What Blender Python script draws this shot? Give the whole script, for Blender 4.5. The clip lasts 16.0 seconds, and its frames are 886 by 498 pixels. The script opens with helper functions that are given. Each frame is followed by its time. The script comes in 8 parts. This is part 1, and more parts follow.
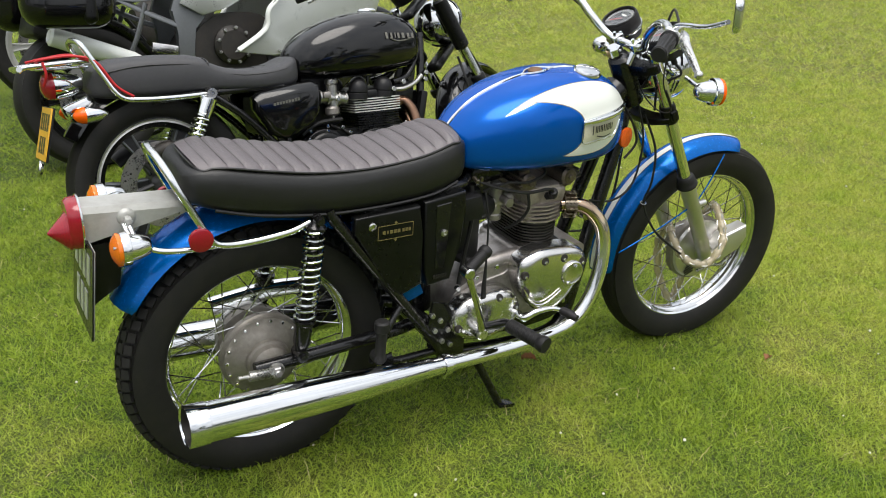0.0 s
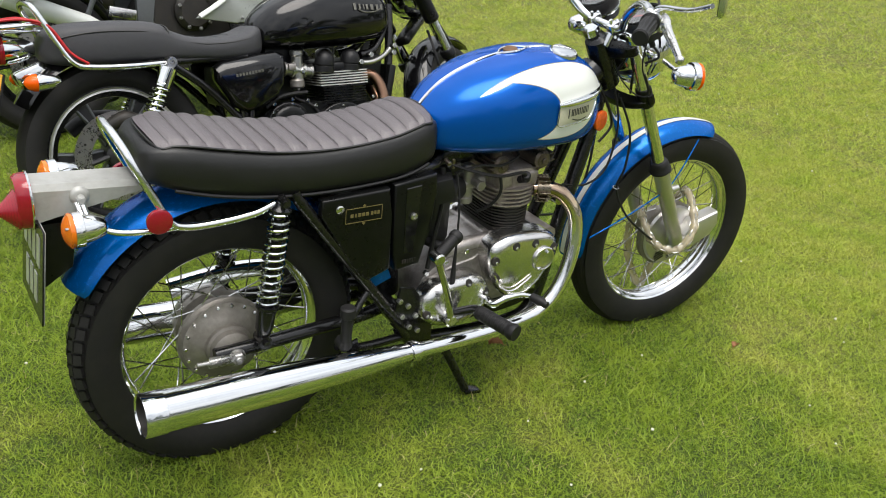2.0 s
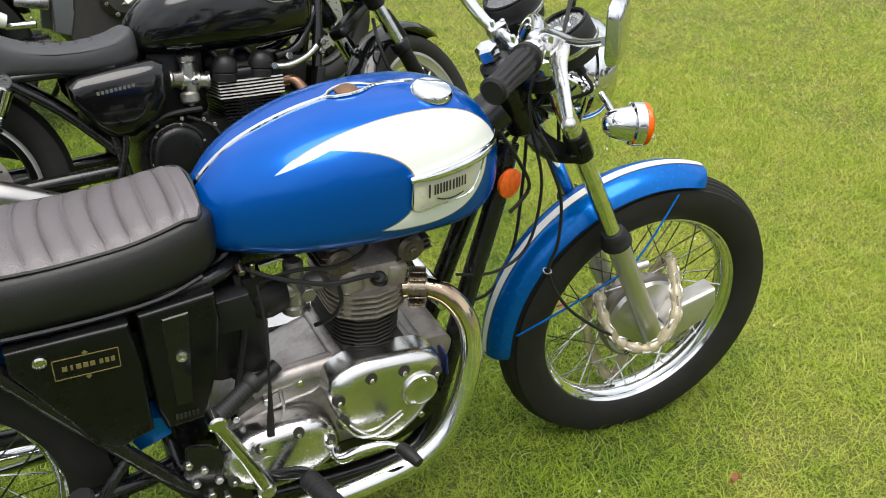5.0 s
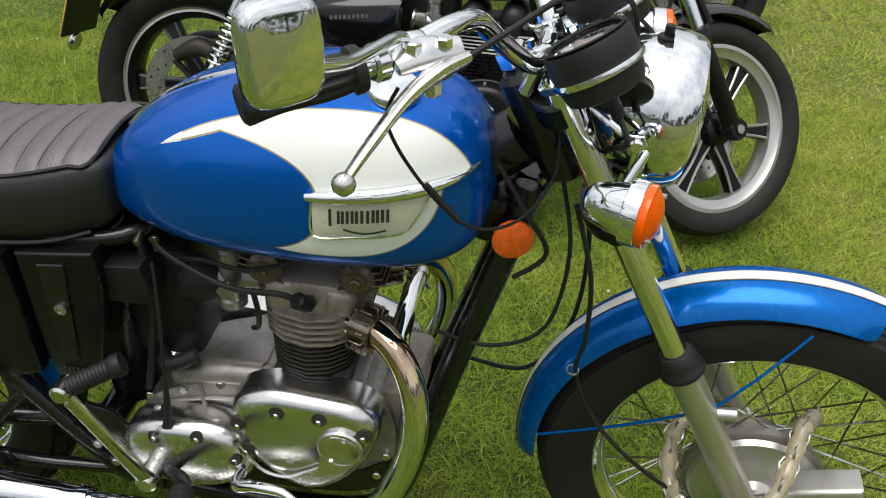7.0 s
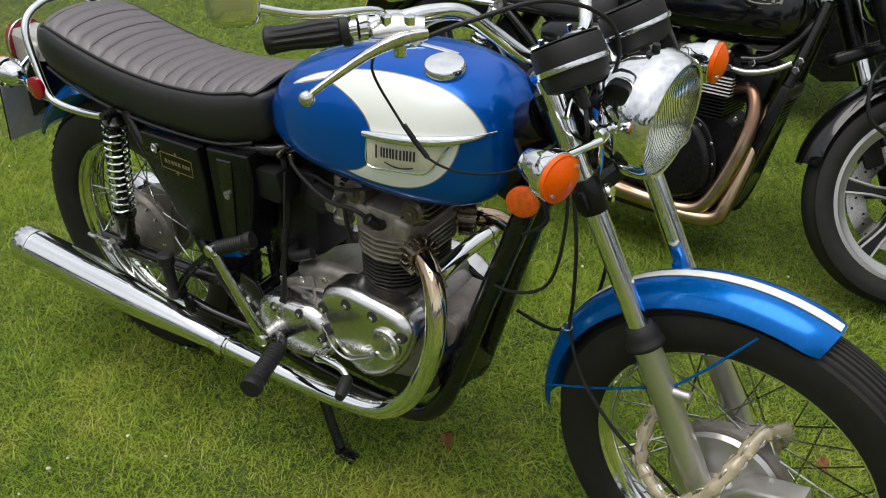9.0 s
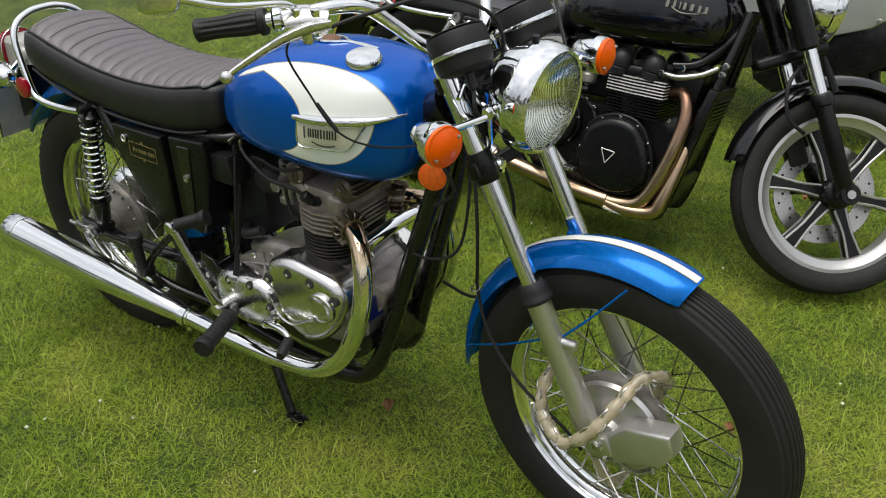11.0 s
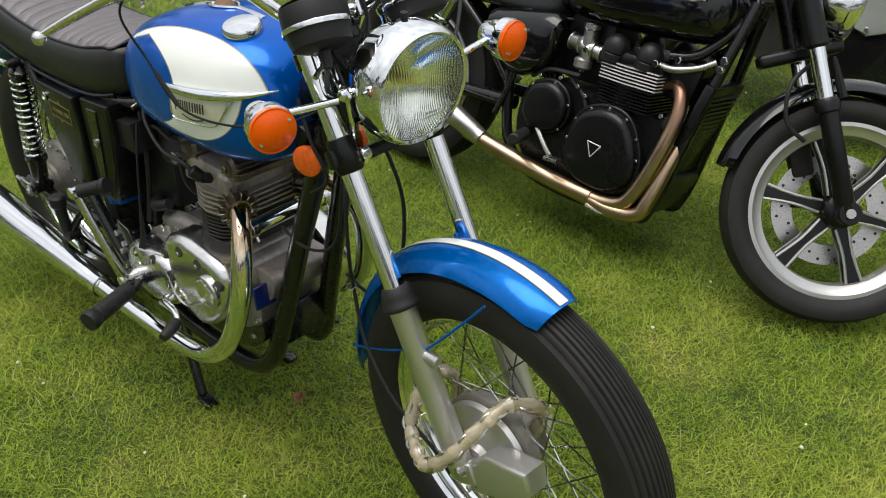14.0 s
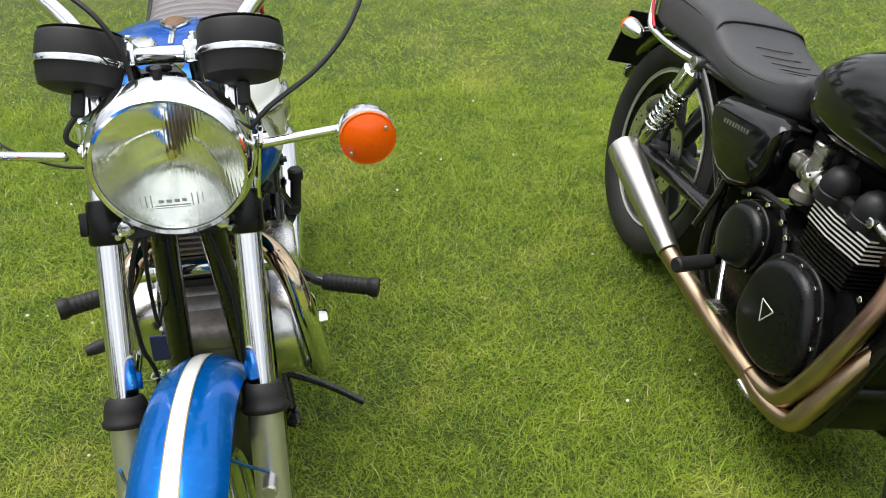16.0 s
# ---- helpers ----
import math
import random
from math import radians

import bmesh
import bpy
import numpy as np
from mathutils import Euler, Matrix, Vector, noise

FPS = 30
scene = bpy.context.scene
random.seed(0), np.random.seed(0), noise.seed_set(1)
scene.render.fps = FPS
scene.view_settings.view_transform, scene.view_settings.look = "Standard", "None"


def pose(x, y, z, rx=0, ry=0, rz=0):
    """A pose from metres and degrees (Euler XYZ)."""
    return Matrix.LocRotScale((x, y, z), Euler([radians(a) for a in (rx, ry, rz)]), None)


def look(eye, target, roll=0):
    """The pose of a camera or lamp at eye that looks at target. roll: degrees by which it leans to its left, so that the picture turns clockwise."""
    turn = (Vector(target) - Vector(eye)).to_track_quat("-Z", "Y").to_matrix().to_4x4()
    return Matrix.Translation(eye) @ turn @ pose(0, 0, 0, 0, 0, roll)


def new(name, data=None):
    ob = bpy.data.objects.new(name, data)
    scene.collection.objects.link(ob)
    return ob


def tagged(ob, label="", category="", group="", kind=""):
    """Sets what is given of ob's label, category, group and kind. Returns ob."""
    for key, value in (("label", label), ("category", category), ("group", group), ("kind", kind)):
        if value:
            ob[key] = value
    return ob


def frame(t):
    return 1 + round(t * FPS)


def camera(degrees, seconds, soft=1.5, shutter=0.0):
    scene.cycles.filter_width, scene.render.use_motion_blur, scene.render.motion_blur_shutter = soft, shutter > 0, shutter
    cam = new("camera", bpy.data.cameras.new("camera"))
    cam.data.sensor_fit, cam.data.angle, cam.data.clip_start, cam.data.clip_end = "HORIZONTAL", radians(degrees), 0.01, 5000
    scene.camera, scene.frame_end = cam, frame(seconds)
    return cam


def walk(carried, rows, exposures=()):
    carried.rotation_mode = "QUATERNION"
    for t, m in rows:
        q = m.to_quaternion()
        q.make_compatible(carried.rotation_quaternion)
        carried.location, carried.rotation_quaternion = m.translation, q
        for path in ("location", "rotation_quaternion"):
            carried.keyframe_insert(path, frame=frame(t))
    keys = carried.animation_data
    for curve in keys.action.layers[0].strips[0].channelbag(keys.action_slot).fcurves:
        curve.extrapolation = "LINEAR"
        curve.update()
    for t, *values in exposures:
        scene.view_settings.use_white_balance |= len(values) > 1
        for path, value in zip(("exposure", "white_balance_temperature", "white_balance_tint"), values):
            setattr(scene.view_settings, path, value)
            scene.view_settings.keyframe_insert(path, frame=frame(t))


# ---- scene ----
cam = camera(52.4, 16.0, soft=1.0)
PATH = [
    (0, (-0.598, -1.8, 1.453), (0.363, -0.258, 0.618), 3.54),
    (0.5, (-0.587, -1.811, 1.457), (0.355, -0.262, 0.612), 2.68),
    (1, (-0.572, -1.83, 1.459), (0.35, -0.286, 0.584), 2.28),
    (1.5, (-0.573, -1.79, 1.457), (0.376, -0.275, 0.56), 3.98),
    (2, (-0.578, -1.724, 1.451), (0.448, -0.253, 0.564), 5.85),
    (2.5, (-0.53, -1.686, 1.443), (0.537, -0.26, 0.533), 5.29),
    (3, (-0.342, -1.654, 1.447), (0.649, -0.192, 0.51), 2.90),
    (3.5, (-0.182, -1.607, 1.44), (0.806, -0.152, 0.489), 2.25),
    (4, (-0.073, -1.452, 1.432), (0.982, -0.027, 0.507), 4.13),
    (4.5, (0.08, -1.35, 1.441), (1.037, 0.119, 0.479), 3.39),
    (7, (1.079, -1.022, 1.379), (0.87, 0.613, 0.247), 2.24),
    (7.5, (1.204, -0.966, 1.37), (0.581, 0.549, 0.222), 2.06),
    (8, (1.384, -0.997, 1.38), (0.451, 0.36, 0.245), 0.30),
    (8.5, (1.508, -1.106, 1.408), (0.566, 0.263, 0.295), 1.06),
    (9, (1.639, -1.17, 1.443), (0.697, 0.233, 0.372), 0.55),
    (9.5, (1.818, -1.158, 1.442), (0.788, 0.203, 0.4), -0.90),
    (12, (1.919, -1.315, 1.472), (0.956, 0.12, 0.464), 0.55),
    (12.5, (1.931, -1.308, 1.472), (0.947, 0.108, 0.459), -0.43),
    (13, (1.997, -1.219, 1.47), (0.899, 0.122, 0.472), -1.89),
    (13.5, (2.112, -1.057, 1.452), (0.973, 0.221, 0.418), -0.70),
    (14, (2.122, -0.897, 1.421), (0.981, 0.35, 0.352), 1.00),
    (14.5, (2.159, -0.696, 1.423), (0.902, 0.452, 0.374), 0.75),
    (15, (2.289, -0.404, 1.421), (0.878, 0.535, 0.358), 1.15),
    (15.5, (2.226, -0.158, 1.378), (0.696, 0.537, 0.294), 2.71),
    (16, (2.211, 0.143, 1.363), (0.536, 0.476, 0.321), 0.31),
]
walk(cam, [(t, look(eye, target, roll)) for t, eye, target, roll in PATH],
     [(0, 0.28), (2.5, 0.33), (4.5, 0.48), (7, 0.03), (9, -0.07), (12.5, 0.03), (14.5, 0.15), (15.2, 0.38), (16, 0.5)])

# ---- sky and sun ----
world = bpy.data.worlds.new("world")
scene.world = world
world.use_nodes = True
wn, wl = world.node_tree.nodes, world.node_tree.links
wn.clear()
w_out = wn.new("ShaderNodeOutputWorld")
w_bg = wn.new("ShaderNodeBackground")
sky = wn.new("ShaderNodeTexSky")
sky.sky_type = "NISHITA"
sky.sun_disc = False
SUN_UP, SUN_TURN = radians(76), radians(200)
sky.sun_elevation, sky.sun_rotation = SUN_UP, SUN_TURN
sky.dust_density = 4.0
w_co = wn.new("ShaderNodeTexCoord")
w_no = wn.new("ShaderNodeTexNoise")
w_no.inputs["Scale"].default_value = 2.2
w_no.inputs["Detail"].default_value = 7
w_no.inputs["Roughness"].default_value = 0.6
w_ra = wn.new("ShaderNodeValToRGB")
w_ra.color_ramp.elements[0].position, w_ra.color_ramp.elements[0].color = 0.28, (4.2, 4.6, 5.2, 1)
w_ra.color_ramp.elements[1].position, w_ra.color_ramp.elements[1].color = 0.7, (11.5, 11.6, 11.6, 1)
w_mx = wn.new("ShaderNodeMix")
w_mx.data_type = "RGBA"
w_mx.inputs[0].default_value = 0.85
wl.new(w_co.outputs["Generated"], w_no.inputs["Vector"])
wl.new(w_no.outputs[0], w_ra.inputs[0])
wl.new(sky.outputs[0], w_mx.inputs[6])
wl.new(w_ra.outputs[0], w_mx.inputs[7])
w_sep = wn.new("ShaderNodeSeparateXYZ")
w_up = wn.new("ShaderNodeMapRange")
w_up.inputs[3].default_value, w_up.inputs[4].default_value = 0.45, 1.3
w_sc = wn.new("ShaderNodeVectorMath")
w_sc.operation = "SCALE"
wl.new(w_co.outputs["Generated"], w_sep.inputs[0])
wl.new(w_sep.outputs[2], w_up.inputs[0])
wl.new(w_mx.outputs[2], w_sc.inputs[0])
wl.new(w_up.outputs[0], w_sc.inputs["Scale"])
wl.new(w_sc.outputs[0], w_bg.inputs["Color"])
w_bg.inputs["Strength"].default_value = 0.13
wl.new(w_bg.outputs[0], w_out.inputs[0])

sun = new("sun", bpy.data.lights.new("sun", "SUN"))
sun.data.energy, sun.data.angle, sun.data.color = 2.2, radians(45), (1.0, 0.96, 0.9)
sun.matrix_world = look((0, 0, 0), (-math.sin(SUN_TURN) * math.cos(SUN_UP), -math.cos(SUN_TURN) * math.cos(SUN_UP), -math.sin(SUN_UP)))


# ---- materials ----
def material(name, color, rough=0.5, metal=0.0, vary=0.12, scale=30.0, rough_vary=0.1, bump=0.0, bump_scale=200.0, coat=0.0, dirt=None, dirt_amount=0.0, each=0.0, spec=0.5):
    """A surface with variation at two scales: broad stains, fine grain; dirt: a second colour laid on in patches."""
    m = bpy.data.materials.new(name)
    m.use_nodes = True
    n, l = m.node_tree.nodes, m.node_tree.links
    b = n["Principled BSDF"]
    co = n.new("ShaderNodeTexCoord")
    big, fine = n.new("ShaderNodeTexNoise"), n.new("ShaderNodeTexNoise")
    big.inputs["Scale"].default_value, big.inputs["Detail"].default_value = scale / 4, 4
    fine.inputs["Scale"].default_value, fine.inputs["Detail"].default_value = scale * 4, 3
    for x in (big, fine):
        l.new(co.outputs["Object"], x.inputs["Vector"])
    add = n.new("ShaderNodeMath")
    add.operation = "ADD"
    l.new(big.outputs[0], add.inputs[0])
    l.new(fine.outputs[0], add.inputs[1])
    ramp = n.new("ShaderNodeMapRange")
    ramp.inputs[1].default_value, ramp.inputs[2].default_value = 0.6, 1.4
    ramp.inputs[3].default_value, ramp.inputs[4].default_value = 1 - vary, 1 + vary
    l.new(add.outputs[0], ramp.inputs[0])
    value = ramp.outputs[0]
    if each:
        info = n.new("ShaderNodeObjectInfo")
        er = n.new("ShaderNodeMapRange")
        er.inputs[3].default_value, er.inputs[4].default_value = 1 - each, 1 + each
        l.new(info.outputs["Random"], er.inputs[0])
        mu = n.new("ShaderNodeMath")
        mu.operation = "MULTIPLY"
        l.new(value, mu.inputs[0])
        l.new(er.outputs[0], mu.inputs[1])
        value = mu.outputs[0]
    tint = n.new("ShaderNodeVectorMath")
    tint.operation = "SCALE"
    tint.inputs[0].default_value = color[:3]
    l.new(value, tint.inputs["Scale"])
    out = tint.outputs[0]
    if dirt:
        dn = n.new("ShaderNodeTexNoise")
        dn.inputs["Scale"].default_value, dn.inputs["Detail"].default_value, dn.inputs["Roughness"].default_value = scale * 0.8, 6, 0.65
        l.new(co.outputs["Object"], dn.inputs["Vector"])
        dr = n.new("ShaderNodeMapRange")
        dr.inputs[1].default_value, dr.inputs[2].default_value = 0.45, 0.72
        dr.inputs[4].default_value = dirt_amount
        l.new(dn.outputs[0], dr.inputs[0])
        mx = n.new("ShaderNodeMix")
        mx.data_type = "RGBA"
        l.new(dr.outputs[0], mx.inputs[0])
        l.new(out, mx.inputs[6])
        mx.inputs[7].default_value = (*dirt, 1)
        out = mx.outputs[2]
    l.new(out, b.inputs["Base Color"])
    rr = n.new("ShaderNodeMapRange")
    rr.inputs[1].default_value, rr.inputs[2].default_value = 0.6, 1.4
    rr.inputs[3].default_value, rr.inputs[4].default_value = max(0.0, rough * (1 - rough_vary)), min(1.0, rough * (1 + rough_vary))
    l.new(add.outputs[0], rr.inputs[0])
    l.new(rr.outputs[0], b.inputs["Roughness"])
    b.inputs["Metallic"].default_value = metal
    b.inputs["Specular IOR Level"].default_value = spec
    if coat:
        b.inputs["Coat Weight"].default_value, b.inputs["Coat Roughness"].default_value = coat, 0.03
    if bump:
        bn = n.new("ShaderNodeTexNoise")
        bn.inputs["Scale"].default_value, bn.inputs["Detail"].default_value = bump_scale, 4
        l.new(co.outputs["Object"], bn.inputs["Vector"])
        bp = n.new("ShaderNodeBump")
        bp.inputs["Strength"].default_value, bp.inputs["Distance"].default_value = bump, 0.002
        l.new(bn.outputs[0], bp.inputs["Height"])
        l.new(bp.outputs[0], b.inputs["Normal"])
    return m


CHROME = material("chrome", (0.78, 0.79, 0.8), 0.07, 1.0, 0.03, 20, 0.6)
CHROME_DULL = material("worn_chrome", (0.6, 0.6, 0.58), 0.16, 1.0, 0.1, 40, 0.4, dirt=(0.3, 0.27, 0.22), dirt_amount=0.25)
ALLOY = material("polished_alloy", (0.68, 0.67, 0.655), 0.25, 1.0, 0.05, 12, 0.3)
CAST = material("cast_alloy", (0.36, 0.335, 0.32), 0.42, 0.75, 0.15, 30, 0.2, 0.25, 400, dirt=(0.12, 0.1, 0.08), dirt_amount=0.6)
DARK_CAST = material("sooty_cast_iron", (0.022, 0.02, 0.018), 0.55, 0.1, 0.25, 40, 0.2, 0.3, 500, dirt=(0.05, 0.038, 0.027), dirt_amount=0.4)
SLIDER = material("satin_alloy_slider", (0.58, 0.57, 0.55), 0.38, 0.9, 0.06, 30, 0.25, 0.05, 300)
HUB_GREY = material("dull_alloy_hub", (0.27, 0.25, 0.225), 0.48, 0.65, 0.15, 30, 0.2, 0.1, 300, dirt=(0.16, 0.14, 0.115), dirt_amount=0.7)
BLACK = material("black_enamel", (0.006, 0.006, 0.0065), 0.25, 0.0, 0.2, 20, 0.3, 0.03, 100, coat=0.3, dirt=(0.02, 0.018, 0.016), dirt_amount=0.2, spec=0.35)
SATIN_BLACK = material("satin_black_paint", (0.0035, 0.0037, 0.004), 0.3, 0.0, 0.25, 25, 0.2, 0.06, 400, dirt=(0.018, 0.016, 0.014), dirt_amount=0.25, spec=0.3)
PLASTIC = material("black_plastic", (0.007, 0.007, 0.008), 0.45, 0.0, 0.15, 40, 0.2, 0.12, 700, spec=0.35)
RUBBER = material("tyre_rubber", (0.013, 0.0125, 0.012), 0.62, 0.0, 0.2, 25, 0.1, 0.15, 500, dirt=(0.03, 0.027, 0.022), dirt_amount=0.35, spec=0.3)
GRIP = material("black_rubber", (0.012, 0.0115, 0.012), 0.55, 0.0, 0.15, 60, 0.1, 0.1, 600, spec=0.35)
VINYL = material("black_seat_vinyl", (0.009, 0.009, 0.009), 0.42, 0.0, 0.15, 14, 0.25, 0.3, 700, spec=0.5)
# Seat top: the sky's sheen is painted into this paler base colour.
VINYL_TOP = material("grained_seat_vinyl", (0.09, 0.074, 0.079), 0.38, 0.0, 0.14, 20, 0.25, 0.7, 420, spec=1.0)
THREAD = material("grey_stitching", (0.1, 0.095, 0.095), 0.7, 0.0, 0.2, 300)
OILY_CAST = material("oily_dark_cast_alloy", (0.15, 0.12, 0.1), 0.34, 0.6, 0.3, 40, 0.3, 0.3, 300, dirt=(0.03, 0.022, 0.016), dirt_amount=0.5)
HEAD_CAST = material("oil_browned_cast_alloy", (0.37, 0.325, 0.295), 0.48, 0.55, 0.2, 40, 0.2, 0.3, 400, dirt=(0.09, 0.065, 0.05), dirt_amount=0.5)
COLLAR = material("browned_steel", (0.26, 0.22, 0.17), 0.3, 1.0, 0.2, 40, 0.3)
BOWL = material("aged_lamp_reflector", (0.9, 0.9, 0.86), 0.07, 1.0, 0.08, 30, 0.3)
EMBLEM = material("aged_silver_emblem", (0.15, 0.145, 0.125), 0.45, 0.5, 0.15, 60)
SEAT_GREY = material("dark_grey_seat_cloth", (0.046, 0.046, 0.05), 0.5, 0.0, 0.12, 20, 0.2, 0.25, 900, spec=0.4)
BLUE = material("metallic_blue_paint", (0.0, 0.115, 0.45), 0.26, 0.5, 0.06, 400, 0.1, coat=0.35, spec=0.1)
BLUE.node_tree.nodes["Principled BSDF"].inputs["Specular Tint"].default_value = (0.25, 0.5, 1.0, 1)
WHITE = material("white_paint", (0.74, 0.76, 0.72), 0.3, 0.0, 0.03, 20, 0.1, coat=0.8)
BRASS_TINT = material("yellowed_bulb_glass", (0.5, 0.42, 0.1), 0.2, 0.0, 0.1, 60)
GREY_PLASTIC = material("grey_painted_alloy", (0.4, 0.4, 0.38), 0.42, 0.2, 0.08, 25, 0.15, 0.05, 300, dirt=(0.2, 0.18, 0.15), dirt_amount=0.4)
AMBER = material("amber_lens", (0.84, 0.105, 0.0), 0.2, 0.0, 0.1, 60, 0.2, coat=0.15, spec=0.35)
AMBER_PALE = material("pale_amber_lens", (0.75, 0.17, 0.006), 0.14, 0.0, 0.08, 60, 0.2, coat=0.5)
AMBER_CELLS = material("amber_reflector_cells", (0.85, 0.13, 0.008), 0.2, 0.0, 0.35, 500, 0.3, 0.8, 700, coat=0.4)
RED = material("red_lens", (0.28, 0.005, 0.016), 0.14, 0.0, 0.1, 60, 0.2, coat=0.5)
RED_STRAP = material("red_strap", (0.45, 0.01, 0.015), 0.5, 0.0, 0.1, 60, 0.2, 0.1, 500)
CREAM = material("cream_enamel", (0.62, 0.6, 0.47), 0.3, 0.0, 0.05, 40, 0.2, coat=0.4)
DARK_MARK = material("dark_grey_enamel", (0.03, 0.03, 0.03), 0.35)
GOLD = material("gold_transfer", (0.22, 0.175, 0.07), 0.4, 0.3, 0.1, 80)
PLATE_YELLOW = material("yellow_number_plate", (0.75, 0.4, 0.04), 0.35, 0.0, 0.08, 30)
PLATE_BLACK = material("black_number_plate", (0.015, 0.015, 0.015), 0.25, 0.0, 0.1, 30)
PLATE_SILVER = material("silver_plate_characters", (0.6, 0.6, 0.58), 0.35, 0.6, 0.1, 30)
BLACK_GLOSS = material("gloss_black_tank_paint", (0.004, 0.004, 0.0045), 0.1, 0.0, 0.1, 20, 0.2, coat=0.25, spec=0.4)
SILVER_PAINT = material("silver_grey_fairing_paint", (0.42, 0.44, 0.42), 0.3, 0.35, 0.04, 60, 0.15, coat=0.8)
GUNMETAL = material("grey_frame_paint", (0.16, 0.17, 0.18), 0.35, 0.4, 0.08, 30, 0.15, 0.04, 300)
SATIN_STEEL = material("brushed_steel", (0.55, 0.52, 0.49), 0.3, 1.0, 0.05, 6, 0.2)
STEEL = material("bare_steel", (0.5, 0.49, 0.47), 0.3, 1.0, 0.1, 50, 0.3)
DISC = material("brake_disc_steel", (0.5, 0.48, 0.46), 0.3, 1.0, 0.1, 60, 0.3)
RUST = material("rusty_brown_steel", (0.16, 0.09, 0.05), 0.6, 0.4, 0.3, 60, 0.2, 0.3, 400)
LEAF_BROWN = material("dry_brown_leaf", (0.46, 0.22, 0.11), 0.6, 0.0, 0.3, 80, 0.1, 0.3, 300)
CLOVER = material("white_clover_petals", (0.6, 0.6, 0.48), 0.6, 0.0, 0.15, 200)
FIN_EDGE = material("machined_fin_edge", (0.62, 0.61, 0.58), 0.4, 0.35, 0.08, 40, 0.2)
MIRROR = material("dim_mirror_silver", (0.36, 0.36, 0.33), 0.03, 1.0, 0.01, 10)


def node_paint(name, build, rough=0.28, metal=0.0, coat=1.0, tint=None):
    """A lacquered paint whose colour build(nodes, links, object_coordinates) works out."""
    m = bpy.data.materials.new(name)
    m.use_nodes = True
    n, l = m.node_tree.nodes, m.node_tree.links
    b = n["Principled BSDF"]
    co = n.new("ShaderNodeTexCoord")
    sep = n.new("ShaderNodeSeparateXYZ")
    l.new(co.outputs["Object"], sep.inputs[0])

    def op(kind, a, c=0.0, d=None):
        k = n.new("ShaderNodeMath")
        k.operation = kind
        for i, v in enumerate((a, c, d)):
            if v is None:
                continue
            if isinstance(v, (int, float)):
                k.inputs[i].default_value = v
            else:
                l.new(v, k.inputs[i])
        return k.outputs[0]

    def mix(f, a, c):
        k = n.new("ShaderNodeMix")
        k.data_type = "RGBA"
        l.new(f, k.inputs[0])
        for i, v in ((6, a), (7, c)):
            if isinstance(v, tuple):
                k.inputs[i].default_value = (*v, 1)
            else:
                l.new(v, k.inputs[i])
        return k.outputs[2]

    color, metallic = build(op, mix, sep)
    fl = n.new("ShaderNodeTexNoise")
    fl.inputs["Scale"].default_value = 900
    l.new(co.outputs["Object"], fl.inputs["Vector"])
    ha = n.new("ShaderNodeHueSaturation")
    l.new(op("MULTIPLY_ADD", fl.outputs[0], 0.2, 0.9), ha.inputs["Value"])
    l.new(color, ha.inputs["Color"])
    l.new(ha.outputs[0], b.inputs["Base Color"])
    if metallic is not None:
        l.new(metallic, b.inputs["Metallic"])
    b.inputs["Roughness"].default_value = rough
    b.inputs["Specular IOR Level"].default_value = 0.25
    if tint:
        b.inputs["Specular Tint"].default_value = (*tint, 1)
    b.inputs["Coat Weight"].default_value, b.inputs["Coat Roughness"].default_value = coat, 0.025
    return m


def inside(op, sep, cx, cz, a, c):
    """Below 1 inside a squarish oval of the side view."""
    u, v = (op("ABSOLUTE", op("MULTIPLY", op("SUBTRACT", sep.outputs[i], m), 1 / r)) for i, m, r in ((0, cx, a), (2, cz, c)))
    return op("ADD", op("POWER", u, 2.5), op("POWER", v, 2.5))


def tank_scheme(op, mix, sep):
    blue, white, line = (0.0, 0.088, 0.43), (0.74, 0.76, 0.71), (0.36, 0.3, 0.15)
    lo = inside(op, sep, 0.82, 0.86, 0.142, 0.1145)
    ro = inside(op, sep, 0.67, 0.813, 0.15, 0.072)
    out = op("ADD", op("ABSOLUTE", sep.outputs[1]), op("MULTIPLY", sep.outputs[0], 0.055))
    high = op("GREATER_THAN", op("SUBTRACT", sep.outputs[2], op("MULTIPLY", sep.outputs[0], 0.1)), 0.7515)
    under = op("SUBTRACT", sep.outputs[2], op("MULTIPLY", sep.outputs[0], 0.37))

    def leaf(k, y):
        return op("MULTIPLY", op("GREATER_THAN", out, y), op("MAXIMUM", high, op("LESS_THAN", lo, k)))

    def roundel(k, z):
        return op("MULTIPLY", op("LESS_THAN", ro, k), op("LESS_THAN", under, z))

    in_w, in_w2 = leaf(1.0, 0.1385), leaf(0.97, 0.1405)
    in_o, in_o2 = roundel(1.0, 0.629), roundel(0.955, 0.627)
    front = op("GREATER_THAN", sep.outputs[0], 0.64)
    c = mix(in_w, blue, mix(front, white, line))
    c = mix(in_w2, c, white)
    c = mix(op("MULTIPLY", op("MULTIPLY", in_o, in_w), front), c, line)
    c = mix(in_o2, c, blue)
    white_on = op("MULTIPLY", in_w, op("SUBTRACT", 1.0, in_o))
    return c, op("MULTIPLY", op("SUBTRACT", 1.0, white_on), 0.45)


TANK = node_paint("blue_and_white_tank_paint", tank_scheme, 0.24, 0.0, 0.32, (0.25, 0.5, 1.0))


